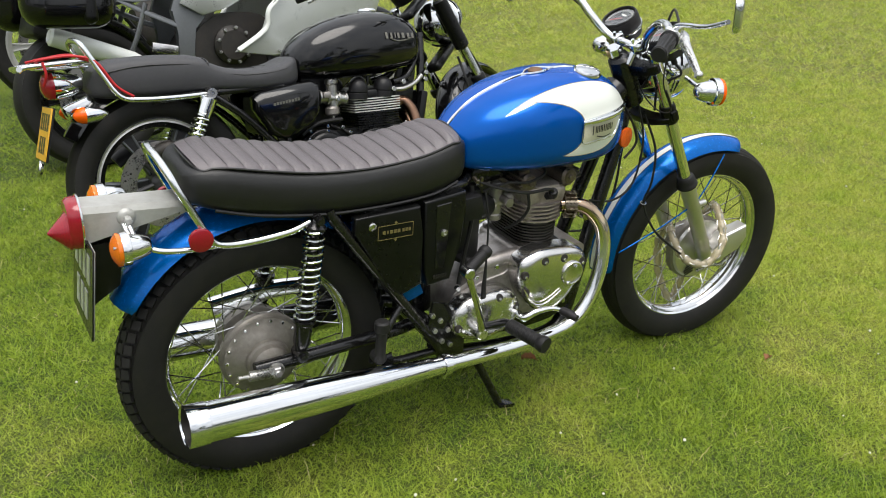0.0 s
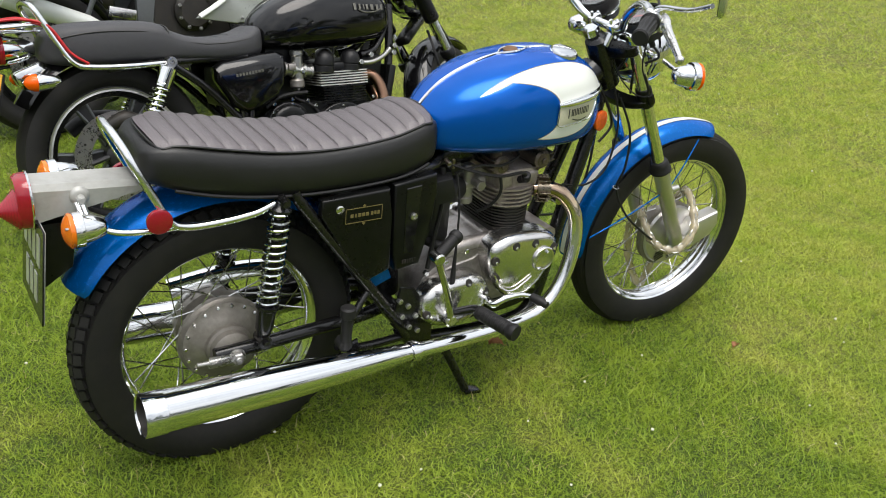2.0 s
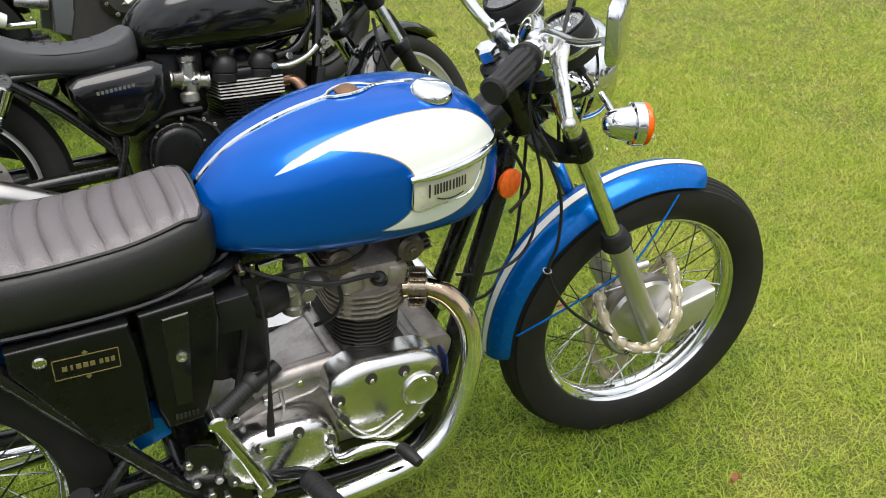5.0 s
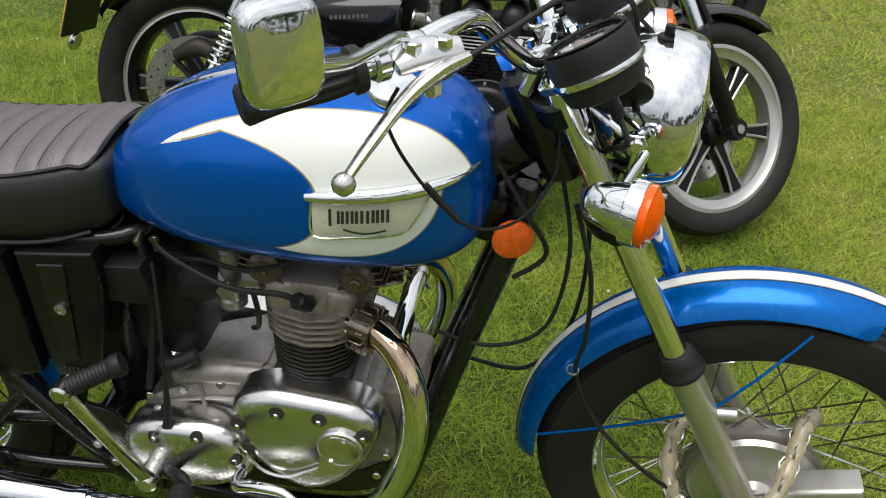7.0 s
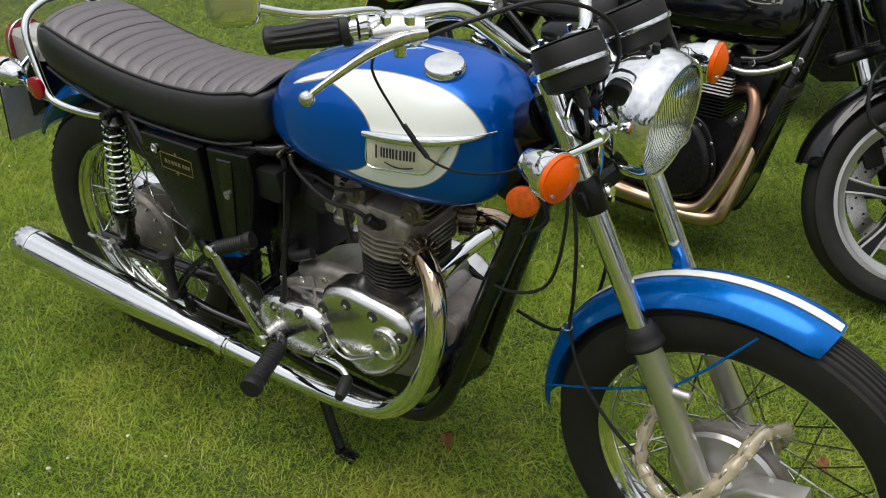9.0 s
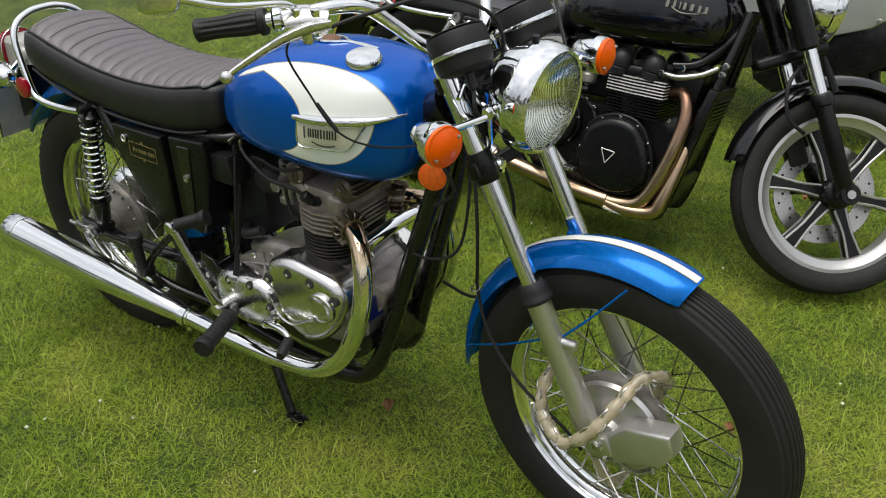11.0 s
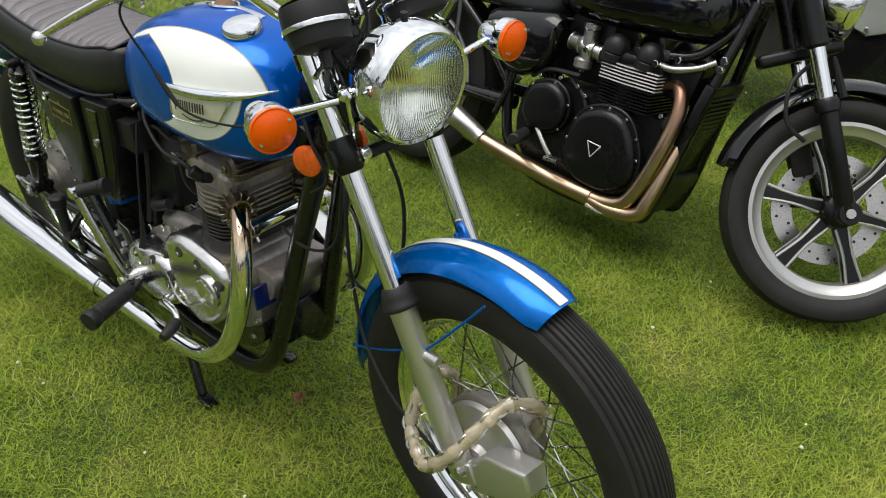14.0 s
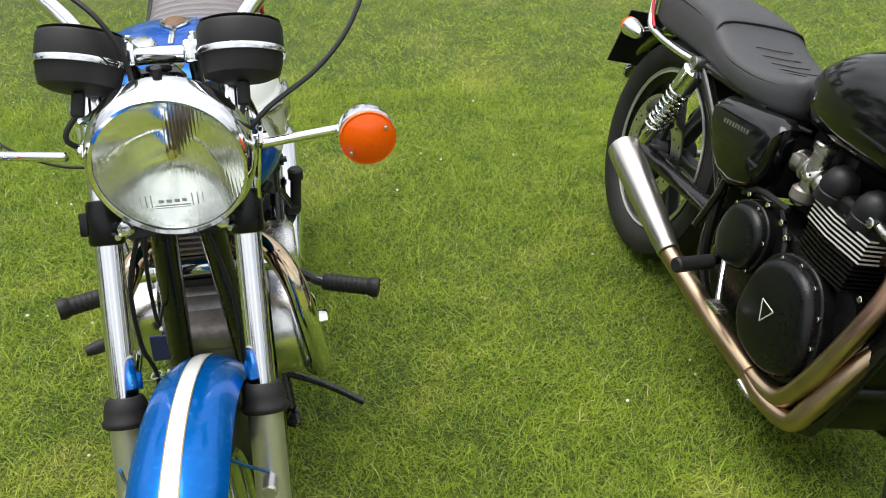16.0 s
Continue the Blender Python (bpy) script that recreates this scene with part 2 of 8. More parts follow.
def pipe_scheme(op, mix, sep):
    # Heat bluing near the head, plain chrome further on: it follows the distance from the port.
    z = sep.outputs[2]
    f = op("MULTIPLY", op("SUBTRACT", z, 0.47), 11.0)
    hot = op("MINIMUM", op("MAXIMUM", f, 0.0), 1.0)
    mid = op("MINIMUM", op("MAXIMUM", op("MULTIPLY", op("SUBTRACT", z, 0.548), 30.0), 0.0), 1.0)
    c = mix(hot, (0.78, 0.79, 0.8), (0.66, 0.53, 0.33))
    c = mix(mid, c, (0.42, 0.31, 0.22))
    return c, op("ADD", op("MULTIPLY", z, 0.0), 1.0)


def bronze_scheme(op, mix, sep):
    # Dark brown at the head, straw-coloured further down.
    z = sep.outputs[2]
    hot = op("MINIMUM", op("MAXIMUM", op("MULTIPLY", op("SUBTRACT", z, 0.3), 6.0), 0.0), 1.0)
    wave = op("MULTIPLY", op("SINE", op("MULTIPLY", op("ADD", z, sep.outputs[0]), 60.0)), 0.12)
    c = mix(op("ADD", hot, wave), (0.46, 0.34, 0.22), (0.2, 0.11, 0.075))
    return c, op("ADD", op("MULTIPLY", z, 0.0), 1.0)


BRONZE = node_paint("heat_tinted_steel", bronze_scheme, 0.3, 1.0, 0.0)
HOT_CHROME = node_paint("chrome_blued_by_heat", pipe_scheme, 0.07, 1.0, 0.0)


def glass(name, tint=(1, 1, 1), rough=0.02, flutes=0.0):
    m = bpy.data.materials.new(name)
    m.use_nodes = True
    n, l = m.node_tree.nodes, m.node_tree.links
    b = n["Principled BSDF"]
    b.inputs["Base Color"].default_value = (*tint, 1)
    b.inputs["Transmission Weight"].default_value = 1.0
    b.inputs["Roughness"].default_value, b.inputs["IOR"].default_value = rough, 1.45
    if flutes:
        co = n.new("ShaderNodeTexCoord")
        wv = n.new("ShaderNodeTexWave")
        wv.bands_direction = "Y"
        wv.inputs["Scale"].default_value, wv.inputs["Distortion"].default_value = 80, 0.4
        l.new(co.outputs["Object"], wv.inputs["Vector"])
        bp = n.new("ShaderNodeBump")
        bp.inputs["Strength"].default_value, bp.inputs["Distance"].default_value = flutes, 0.002
        l.new(wv.outputs["Fac"], bp.inputs["Height"])
        l.new(bp.outputs[0], b.inputs["Normal"])
    return m


LENS = glass("fluted_headlamp_glass", (0.98, 1, 0.98), 0.02, 0.2)
CLEAR = glass("clear_instrument_glass")
SLEEVE = material("yellowed_plastic_sleeve", (0.74, 0.64, 0.44), 0.22, 0.0, 0.2, 60, 0.2, 0.3, 120, coat=0.4)
SLEEVE.node_tree.nodes["Principled BSDF"].inputs["Transmission Weight"].default_value = 0.62


# ---- shaping helpers ----
def part(name, bm, mat, parent=None, label="", angle=40.0):
    """Links a bmesh as one mesh object, smooth but for its sharp edges, under parent."""
    me = bpy.data.meshes.new(name)
    bmesh.ops.recalc_face_normals(bm, faces=bm.faces)
    bm.to_mesh(me)
    bm.free()
    me.polygons.foreach_set("use_smooth", [True] * len(me.polygons))
    me.set_sharp_from_angle(angle=radians(angle))
    for m in mat if isinstance(mat, (list, tuple)) else (mat,):
        me.materials.append(m)
    ob = new(name, me)
    ob.parent = parent
    if label:
        ob["label"] = label
    return ob


def again(ob, m, parent=None):
    """The same mesh once more, as an object of its own."""
    o = new(ob.name.split(".")[0], ob.data)
    o.parent = parent or ob.parent
    o.matrix_local = m
    if "label" in ob:
        o["label"] = ob["label"]
    return o


def thing(name, label, category, m=None, group="", kind=""):
    ob = new(name)
    ob.empty_display_size = 0.2
    if m is not None:
        ob.matrix_world = m
    return tagged(ob, label, category, group, kind)


def spline(pts, n=6, closed=False):
    """A smooth line through the points, with n steps between each pair."""
    pts = [Vector(p) for p in pts]
    out, k = [], len(pts)
    for i in range(k if closed else k - 1):
        p = [pts[(i + j) % k] if closed else pts[min(max(i + j, 0), k - 1)] for j in (-1, 0, 1, 2)]
        for s in range(n):
            t = s / n
            out.append(0.5 * (2 * p[1] + (p[2] - p[0]) * t + (2 * p[0] - 5 * p[1] + 4 * p[2] - p[3]) * t**2 + (3 * p[1] - p[0] - 3 * p[2] + p[3]) * t**3))
    if not closed:
        out.append(pts[-1])
    return out


def tube(bm, pts, r, seg=10, steps=6, closed=False, caps=True, squash=1.0):
    """A round bar along a smooth line; r: a radius, or one for each given point."""
    line = spline(pts, steps, closed) if steps else [Vector(p) for p in pts]
    if isinstance(r, (list, tuple)) and not steps:
        rad = list(r)
    elif isinstance(r, (list, tuple)):
        xs = np.linspace(0, len(pts) - 1, len(line))
        rad = [float(v) for v in np.interp(xs, range(len(pts)), r)]
    else:
        rad = [r] * len(line)
    rings, up = [], None
    for i, p in enumerate(line):
        a, b = line[i - 1] if i or closed else p, line[(i + 1) % len(line)] if i + 1 < len(line) or closed else p
        d = (b - a).normalized()
        if up is None:
            up = d.orthogonal().normalized()
        up = (up - d * up.dot(d)).normalized()
        side = d.cross(up)
        rings.append([bm.verts.new(p + rad[i] * (math.cos(2 * math.pi * j / seg) * up + squash * math.sin(2 * math.pi * j / seg) * side)) for j in range(seg)])
    for i in range(len(rings) - (0 if closed else 1)):
        a, b = rings[i], rings[(i + 1) % len(rings)]
        for j in range(seg):
            bm.faces.new((a[j], a[(j + 1) % seg], b[(j + 1) % seg], b[j]))
    if caps and not closed:
        bm.faces.new(rings[0])
        bm.faces.new(rings[-1][::-1])
    return bm


def turn_to(p, d):
    """A matrix that takes z to the direction d, at p."""
    return Matrix.Translation(p) @ Vector(d).to_track_quat("Z", "Y").to_matrix().to_4x4()


def lathe(bm, profile, m=Matrix(), seg=24, closed=False):
    """Turns (radius, height) pairs about m's z axis."""
    rings = []
    for r, h in profile:
        if r < 1e-6:
            rings.append([bm.verts.new(m @ Vector((0, 0, h)))])
        else:
            rings.append([bm.verts.new(m @ Vector((r * math.cos(2 * math.pi * j / seg), r * math.sin(2 * math.pi * j / seg), h))) for j in range(seg)])
    pairs = list(zip(rings, rings[1:])) + ([(rings[-1], rings[0])] if closed else [])
    for a, b in pairs:
        for j in range(seg):
            k = (j + 1) % seg
            if len(a) == 1 and len(b) == 1:
                continue
            if len(a) == 1:
                bm.faces.new((a[0], b[k], b[j]))
            elif len(b) == 1:
                bm.faces.new((a[j], a[k], b[0]))
            else:
                bm.faces.new((a[j], a[k], b[k], b[j]))
    return bm


def rod(bm, a, b, r, seg=12, bevel=0.0):
    """A turned bar from a to b with softened ends."""
    a, b = Vector(a), Vector(b)
    h = (b - a).length
    e = bevel or min(r * 0.25, h * 0.2)
    return lathe(bm, [(0, 0), (r - e, 0), (r, e), (r, h - e), (r - e, h), (0, h)], turn_to(a, b - a), seg)


def block(bm, size, m=Matrix(), bevel=0.004, seg=2):
    """A box with rounded edges, centred on m."""
    res = bmesh.ops.create_cube(bm, size=1.0, matrix=m @ Matrix.Diagonal((*size, 1)))
    if bevel:
        es = list({e for v in res["verts"] for e in v.link_edges})
        bmesh.ops.bevel(bm, geom=es, offset=bevel, segments=seg, affect="EDGES", profile=0.5)
    return bm


def plate(bm, outline, y0, y1, bevel=0.004, seg=2, m=Matrix()):
    """An outline in the x-z plane, given thickness from y0 to y1, with rounded edges."""
    a = [bm.verts.new(m @ Vector((x, y0, z))) for x, z in outline]
    b = [bm.verts.new(m @ Vector((x, y1, z))) for x, z in outline]
    k = len(outline)
    fs = [bm.faces.new(a), bm.faces.new(b[::-1])]
    rim = [bm.faces.new((a[i], b[i], b[(i + 1) % k], a[(i + 1) % k])) for i in range(k)]
    if bevel:
        es = list({e for f in fs for e in f.edges})
        bmesh.ops.bevel(bm, geom=es, offset=bevel, segments=seg, affect="EDGES", profile=0.5)
    return bm


def rounded(points, n=5):
    """A closed smooth outline through the (x, z) points."""
    return [(p.x, p.y) for p in spline([(x, z, 0) for x, z in points], n, True)]


def skin(bm, rings, close_ends=True, around=True):
    """Joins rows of points into one surface."""
    vs = [[bm.verts.new(p) for p in ring] for ring in rings]
    k = len(vs[0])
    for a, b in zip(vs, vs[1:]):
        for j in range(k if around else k - 1):
            bm.faces.new((a[j], a[(j + 1) % k], b[(j + 1) % k], b[j]))
    if close_ends and around:
        bm.faces.new(vs[0])
        bm.faces.new(vs[-1][::-1])
    return bm


def puff(bm, outline, y0, y1, r, n=4, dome=0.0):
    """A closed outline in the x-z plane, pushed out from y0 to y1 with a rounded rim of radius r, and a slightly domed face."""
    cx, cz = (sum(v[i] for v in outline) / len(outline) for i in (0, 1))
    size = sum(math.hypot(x - cx, z - cz) for x, z in outline) / len(outline)
    sgn = 1 if y1 > y0 else -1
    rows = [[Vector((x, y0, z)) for x, z in outline]]
    for k in range(n + 1):
        a = math.pi / 2 * k / n
        f = 1 - r / size * (1 - math.cos(a))
        rows.append([Vector((cx + (x - cx) * f, y1 - sgn * r * (1 - math.sin(a)), cz + (z - cz) * f)) for x, z in outline])
    base = 1 - r / size
    for g in (0.66, 0.33):
        rows.append([Vector((cx + (x - cx) * base * g, y1 + sgn * (0.003 + dome) * (1 - g * g), cz + (z - cz) * base * g)) for x, z in outline])
    return skin(bm, rows)


def smooth_at(xs, ys, x):
    """A smooth curve through the pairs, at x."""
    i = int(np.clip(np.searchsorted(xs, x) - 1, 0, len(xs) - 2))
    t = (x - xs[i]) / (xs[i + 1] - xs[i])
    d = [(ys[min(j + 1, len(ys) - 1)] - ys[max(j - 1, 0)]) / (xs[min(j + 1, len(xs) - 1)] - xs[max(j - 1, 0)]) for j in (i, i + 1)]
    h = xs[i + 1] - xs[i]
    return (2 * t**3 - 3 * t**2 + 1) * ys[i] + (t**3 - 2 * t**2 + t) * h * d[0] + (3 * t**2 - 2 * t**3) * ys[i + 1] + (t**3 - t**2) * h * d[1]


def bolt(parent, p, d, r=0.006, mat=None, name="bolt"):
    bm = bmesh.new()
    lathe(bm, [(0, -0.004), (r, -0.004), (r, r * 0.8), (r * 0.8, r), (0, r)], turn_to(p, d), 6)
    return part(name, bm, mat or STEEL, parent)


BM = bmesh.new


# ---- wheels ----
SIDE = pose(0, 0, 0, -90, 0, 0)          # takes z to +y


def tyre_mesh(bm, R, half, bead, ribs=0):
    """A tyre about the y axis, with ring grooves in its tread."""
    prof = [(bead, half * 0.62), (bead + 0.006, half * 0.78), (bead + (R - bead) * 0.35, half * 0.98), (bead + (R - bead) * 0.6, half), (bead + (R - bead) * 0.8, half * 0.9)]
    n = 4 * (ribs or 3) + 1
    crown = []
    for i in range(n):
        a = 1 - 2 * i / (n - 1)
        r = R - (0.2 * (R - bead)) * abs(a) ** 2.2
        if ribs and i % 4 == 2:
            r -= 0.0045
        crown.append((r, half * 0.78 * a))
    prof = prof + crown + [(r, -h) for r, h in prof[::-1]]
    return lathe(bm, prof + [(bead - 0.004, 0)], SIDE, 72, True)


def rim_mesh(bm, r, half):
    """A rolled steel rim about the y axis."""
    prof = [(r + 0.008, half), (r - 0.004, half * 1.04), (r - 0.008, half * 0.9), (r - 0.004, half * 0.7), (r - 0.014, half * 0.55), (r - 0.02, 0.008), (r - 0.02, -0.008)]
    prof += [(a, -h) for a, h in prof[:5][::-1]]
    return lathe(bm, prof + [(r - 0.006, -half * 0.6), (r - 0.01, 0), (r - 0.006, half * 0.6)], SIDE, 72, True)


def spokes(parent, rim_r, flange, mat, count=40, wide=0.03):
    """Crossed wire spokes from the hub's two flanges to the rim, with their nipples."""
    bm = BM()
    lathe(bm, [(0, 0), (0.0016, 0), (0.0016, 0.985), (0.0028, 0.987), (0.0028, 1.0), (0, 1)], Matrix(), 6)
    first = part("spoke", bm, mat, parent)
    for i in range(count):
        side = 1 if i % 2 else -1
        a = 2 * math.pi * (i + 0.5) / count
        lean = 0.75 if (i // 2) % 2 else -0.75
        f = flange[0] if side > 0 else flange[1]
        p = Vector((f[0] * math.cos(a - lean), f[1], f[0] * math.sin(a - lean)))
        q = Vector((rim_r * math.cos(a), 0.006 * side, rim_r * math.sin(a)))
        m = turn_to(p, q - p) @ Matrix.Diagonal((1, 1, (q - p).length, 1))
        if i == 0:
            first.matrix_local = m
        else:
            again(first, m)


# ================= the blue motorcycle =================
bike = thing("motorcycle", "blue and white classic motorcycle with chrome silencers on its stand", "motorcycle")
RA, FA = Vector((0.012, 0, 0.325)), Vector((1.442, 0.006, 0.326))
HEAD, RAKE = Vector((1.06, 0, 0.9)), radians(28)
AXIS = Vector((-math.sin(RAKE), 0, math.cos(RAKE)))
STEER = Matrix.Translation((0, 0.009, 0)) @ Matrix.Translation(HEAD) @ Matrix.Rotation(radians(-4.0), 4, AXIS) @ Matrix.Translation(-HEAD)


def steered(ob):
    ob.matrix_local = STEER
    return ob


def fork_at(s, y):
    """A point on the fork leg's line, s metres up from the wheel axle's height."""
    return Vector((1.428, y, 0.325)) + AXIS * s


def front_wheel():
    w = part("front_wheel", rim_mesh(BM(), 0.243, 0.031), CHROME, bike, "chrome spoked front wheel")
    w.matrix_local = STEER @ Matrix.Translation(FA)
    part("tyre", tyre_mesh(BM(), 0.333, 0.048, 0.24, 9), RUBBER, w, "black ribbed tyre")
    bm = BM()
    lathe(bm, [(0.03, 0.06), (0.05, 0.055), (0.058, 0.045), (0.05, 0.035), (0.055, 0.01), (0.095, -0.012), (0.104, -0.016), (0.104, -0.036), (0.098, -0.04), (0, -0.04)], SIDE, 48)
    part("hub", bm, HUB_GREY, w, "dull alloy conical hub")
    spokes(w, 0.226, ((0.056, 0.045), (0.102, -0.022)), CHROME_DULL)
    bm = BM()
    lathe(bm, [(0, -0.072), (0.022, -0.072), (0.03, -0.062), (0.055, -0.058), (0.062, -0.052), (0.092, -0.05), (0.097, -0.042), (0, -0.042)], SIDE, 48)
    part("brake_plate", bm, SLIDER, w, "polished alloy brake plate")
    bm = BM()
    plate(bm, [(0.03, -0.035), (0.118, 0.005), (0.142, 0.045), (0.13, 0.085), (0.045, 0.06), (0.012, 0.02)], -0.098, -0.05, 0.008, 3)
    part("air_scoop", bm, SLIDER, w, "polished alloy brake air scoop")
    bm = BM()
    for k in range(5):
        block(bm, (0.05 - abs(k - 2) * 0.008, 0.003, 0.004), pose(-0.028, -0.054, -0.04 - k * 0.009, 0, -25, 0), 0.001, 1)
    part("vent_grille", bm, SATIN_BLACK, w)
    bm = BM()
    rod(bm, (0, -0.115, 0), (0, 0.115, 0), 0.009)
    part("axle", bm, STEEL, w)
    bm = BM()
    tube(bm, [(0.03, -0.075, -0.045), (0.07, -0.078, -0.05), (0.1, -0.075, -0.03)], 0.006, 8)
    tube(bm, [(-0.02, -0.075, -0.06), (0.03, -0.08, -0.045)], 0.005, 8)
    part("brake_lever_arm", bm, STEEL, w)


def rear_wheel():
    w = part("rear_wheel", rim_mesh(BM(), 0.231, 0.034), CHROME, bike, "chrome spoked rear wheel")
    w.matrix_local = Matrix.Translation(RA + Vector((0.004, -0.01, -0.006)))
    part("tyre", tyre_mesh(BM(), 0.322, 0.059, 0.228, 3), RUBBER, w, "black block-tread tyre")
    bm = BM()
    n = 66
    for i in range(n):
        a = 2 * math.pi * i / n
        for k, (yy, rr, tilt) in enumerate(((-0.037, 0.3135, -38), (-0.014, 0.3215, -12), (0.014, 0.3215, 12), (0.037, 0.3135, 38))):
            m = Matrix.Rotation(-(a + (0.024 if k % 2 else 0)), 4, "Y") @ pose(rr, yy, 0, 18 if k < 2 else -18, 0, 0) @ pose(0, 0, 0, 0, 0, tilt)
            block(bm, (0.009, 0.02, 0.021), m, 0)
    part("tread", bm, RUBBER, w)
    bm = BM()
    lathe(bm, [(0, 0.07), (0.07, 0.07), (0.09, 0.05), (0.09, 0.03), (0.062, 0.02), (0.062, 0.0), (0.098, -0.012), (0.103, -0.016), (0.103, -0.028), (0.099, -0.032), (0.096, -0.04), (0.084, -0.044), (0.07, -0.056), (0.054, -0.062), (0.052, -0.07), (0.046, -0.073), (0.044, -0.088), (0.036, -0.094), (0.02, -0.097), (0, -0.097)], SIDE, 48)
    hub = part("hub", bm, HUB_GREY, w, "large dull alloy conical hub")
    for i in range(18):
        a = 2 * math.pi * i / 18
        bolt(w, (0.0905 * math.cos(a), -0.0435, 0.0905 * math.sin(a)), (0, -1, 0), 0.0042, name="rivet", mat=CHROME_DULL)
    spokes(w, 0.214, ((0.085, 0.04), (0.099, -0.022)), CHROME_DULL)
    bm = BM()
    lathe(bm, [(0, 0.008), (0.075, 0.008), (0.08, 0.004), (0.08, -0.004), (0.075, -0.008), (0, -0.008)], Matrix.Translation((0, 0.085, 0)) @ SIDE, 40)
    part("sprocket", bm, STEEL, w)
    bm = BM()
    rod(bm, (0, -0.135, 0), (0, 0.13, 0), 0.009)
    rod(bm, (0, -0.13, 0), (0, -0.118, 0), 0.016, 6)
    lathe(bm, [(0.016, 0), (0.021, 0), (0.021, 0.003), (0, 0.003)], turn_to((0, -0.115, 0), (0, -1, 0)), 20)
    part("axle", bm, STEEL, w)
    bm = BM()
    block(bm, (0.06, 0.01, 0.026), pose(-0.035, -0.117, 0, 0, 3, 0), 0.003)
    rod(bm, (-0.09, -0.117, 0.004), (-0.06, -0.117, 0.002), 0.005)
    part("chain_adjuster", bm, STEEL, w)


def guard(bm, centre, R, half, a0, a1, lip=0.012, n=40, stripe=None):
    """A curved mudguard about a wheel, from angle a0 to a1 (degrees up from straight ahead), with rolled edges and thickness."""
    rows = []
    for i in range(n + 1):
        a = radians(a0 + (a1 - a0) * i / n)
        tongue = radians(lip * 300) * max(0.0, 1 - i / 6)
        end = min(i, n - i) / 2.2
        w = half * (math.sqrt(max(0.0, 1 - (1 - min(end, 1)) ** 2)) * 0.19 + 0.81)
        ring = []
        m = 14
        for j in range(m + 1):
            u = -1 + 2 * j / m
            drop = 0.028 * abs(u) ** 2.4 + (0.006 if abs(u) > 0.99 else 0)
            ring.append((u * w, R - drop))
        for j in range(m, -1, -1):
            u = -1 + 2 * j / m
            ring.append((u * (w - 0.002), R - 0.003 - 0.028 * abs(u) ** 2.4))
        rows.append([centre + Vector((r * math.cos(a - tongue * (1 - (y / half) ** 2)), y, r * math.sin(a - tongue * (1 - (y / half) ** 2)))) for y, r in ring])
    return skin(bm, rows)


def mudguards():
    bm = BM()
    c = Vector((1.428, 0.01, 0.333))
    guard(bm, c, 0.353, 0.054, 71.5, 187, lip=0.003)
    g = steered(part("front_mudguard", bm, BLUE, bike, "metallic blue front mudguard"))
    bm = BM()
    rows = []
    for i in range(41):
        a = radians(71.2 + 114.6 * i / 40)
        rows.append([c + Vector((r * math.cos(a), y, r * math.sin(a))) for y, r in ((-0.009, 0.3536), (-0.004, 0.3546), (0.004, 0.3546), (0.009, 0.3536))])
    skin(bm, rows, around=False)
    part("white_stripe", bm, WHITE, g, "white painted stripe")
    bm = BM()
    rows = []
    for i in range(41):
        a = radians(71.2 + 114.6 * i / 40)
        rows.append([c + Vector((r * math.cos(a), y, r * math.sin(a))) for y, r in ((-0.0105, 0.3532), (0.0, 0.3541), (0.0105, 0.3532))])
    skin(bm, rows, around=False)
    part("gold_pinstripe", bm, GOLD, g)
    for s in (-1, 1):
        for line in ([(1.335, s * 0.088, 0.505), (1.39, s * 0.075, 0.57), (1.447, s * 0.056, 0.645)], [(1.31, s * 0.09, 0.5), (1.22, s * 0.072, 0.435), (1.112, s * 0.055, 0.372)]):
            bm = BM()
            tube(bm, line, 0.0022, 8)
            part("mudguard_stay", bm, BLUE, g, "thin blue wire stay")
        bm = BM()
        q = fork_at(0.325, s * 0.0865) + Vector((-0.008, -s * 0.016, 0))
        block(bm, (0.012, 0.009, 0.024), turn_to(q + AXIS * 0.01, AXIS), 0.004, 2)
        part("mudguard_bracket", bm, BLUE, g, "blue painted mudguard bracket")
    bm = BM()
    guard(bm, Vector((0.012, 0, 0.345)), 0.358, 0.072, 40, 152, n=44)
    part("rear_mudguard", bm, BLUE, bike, "metallic blue rear mudguard")


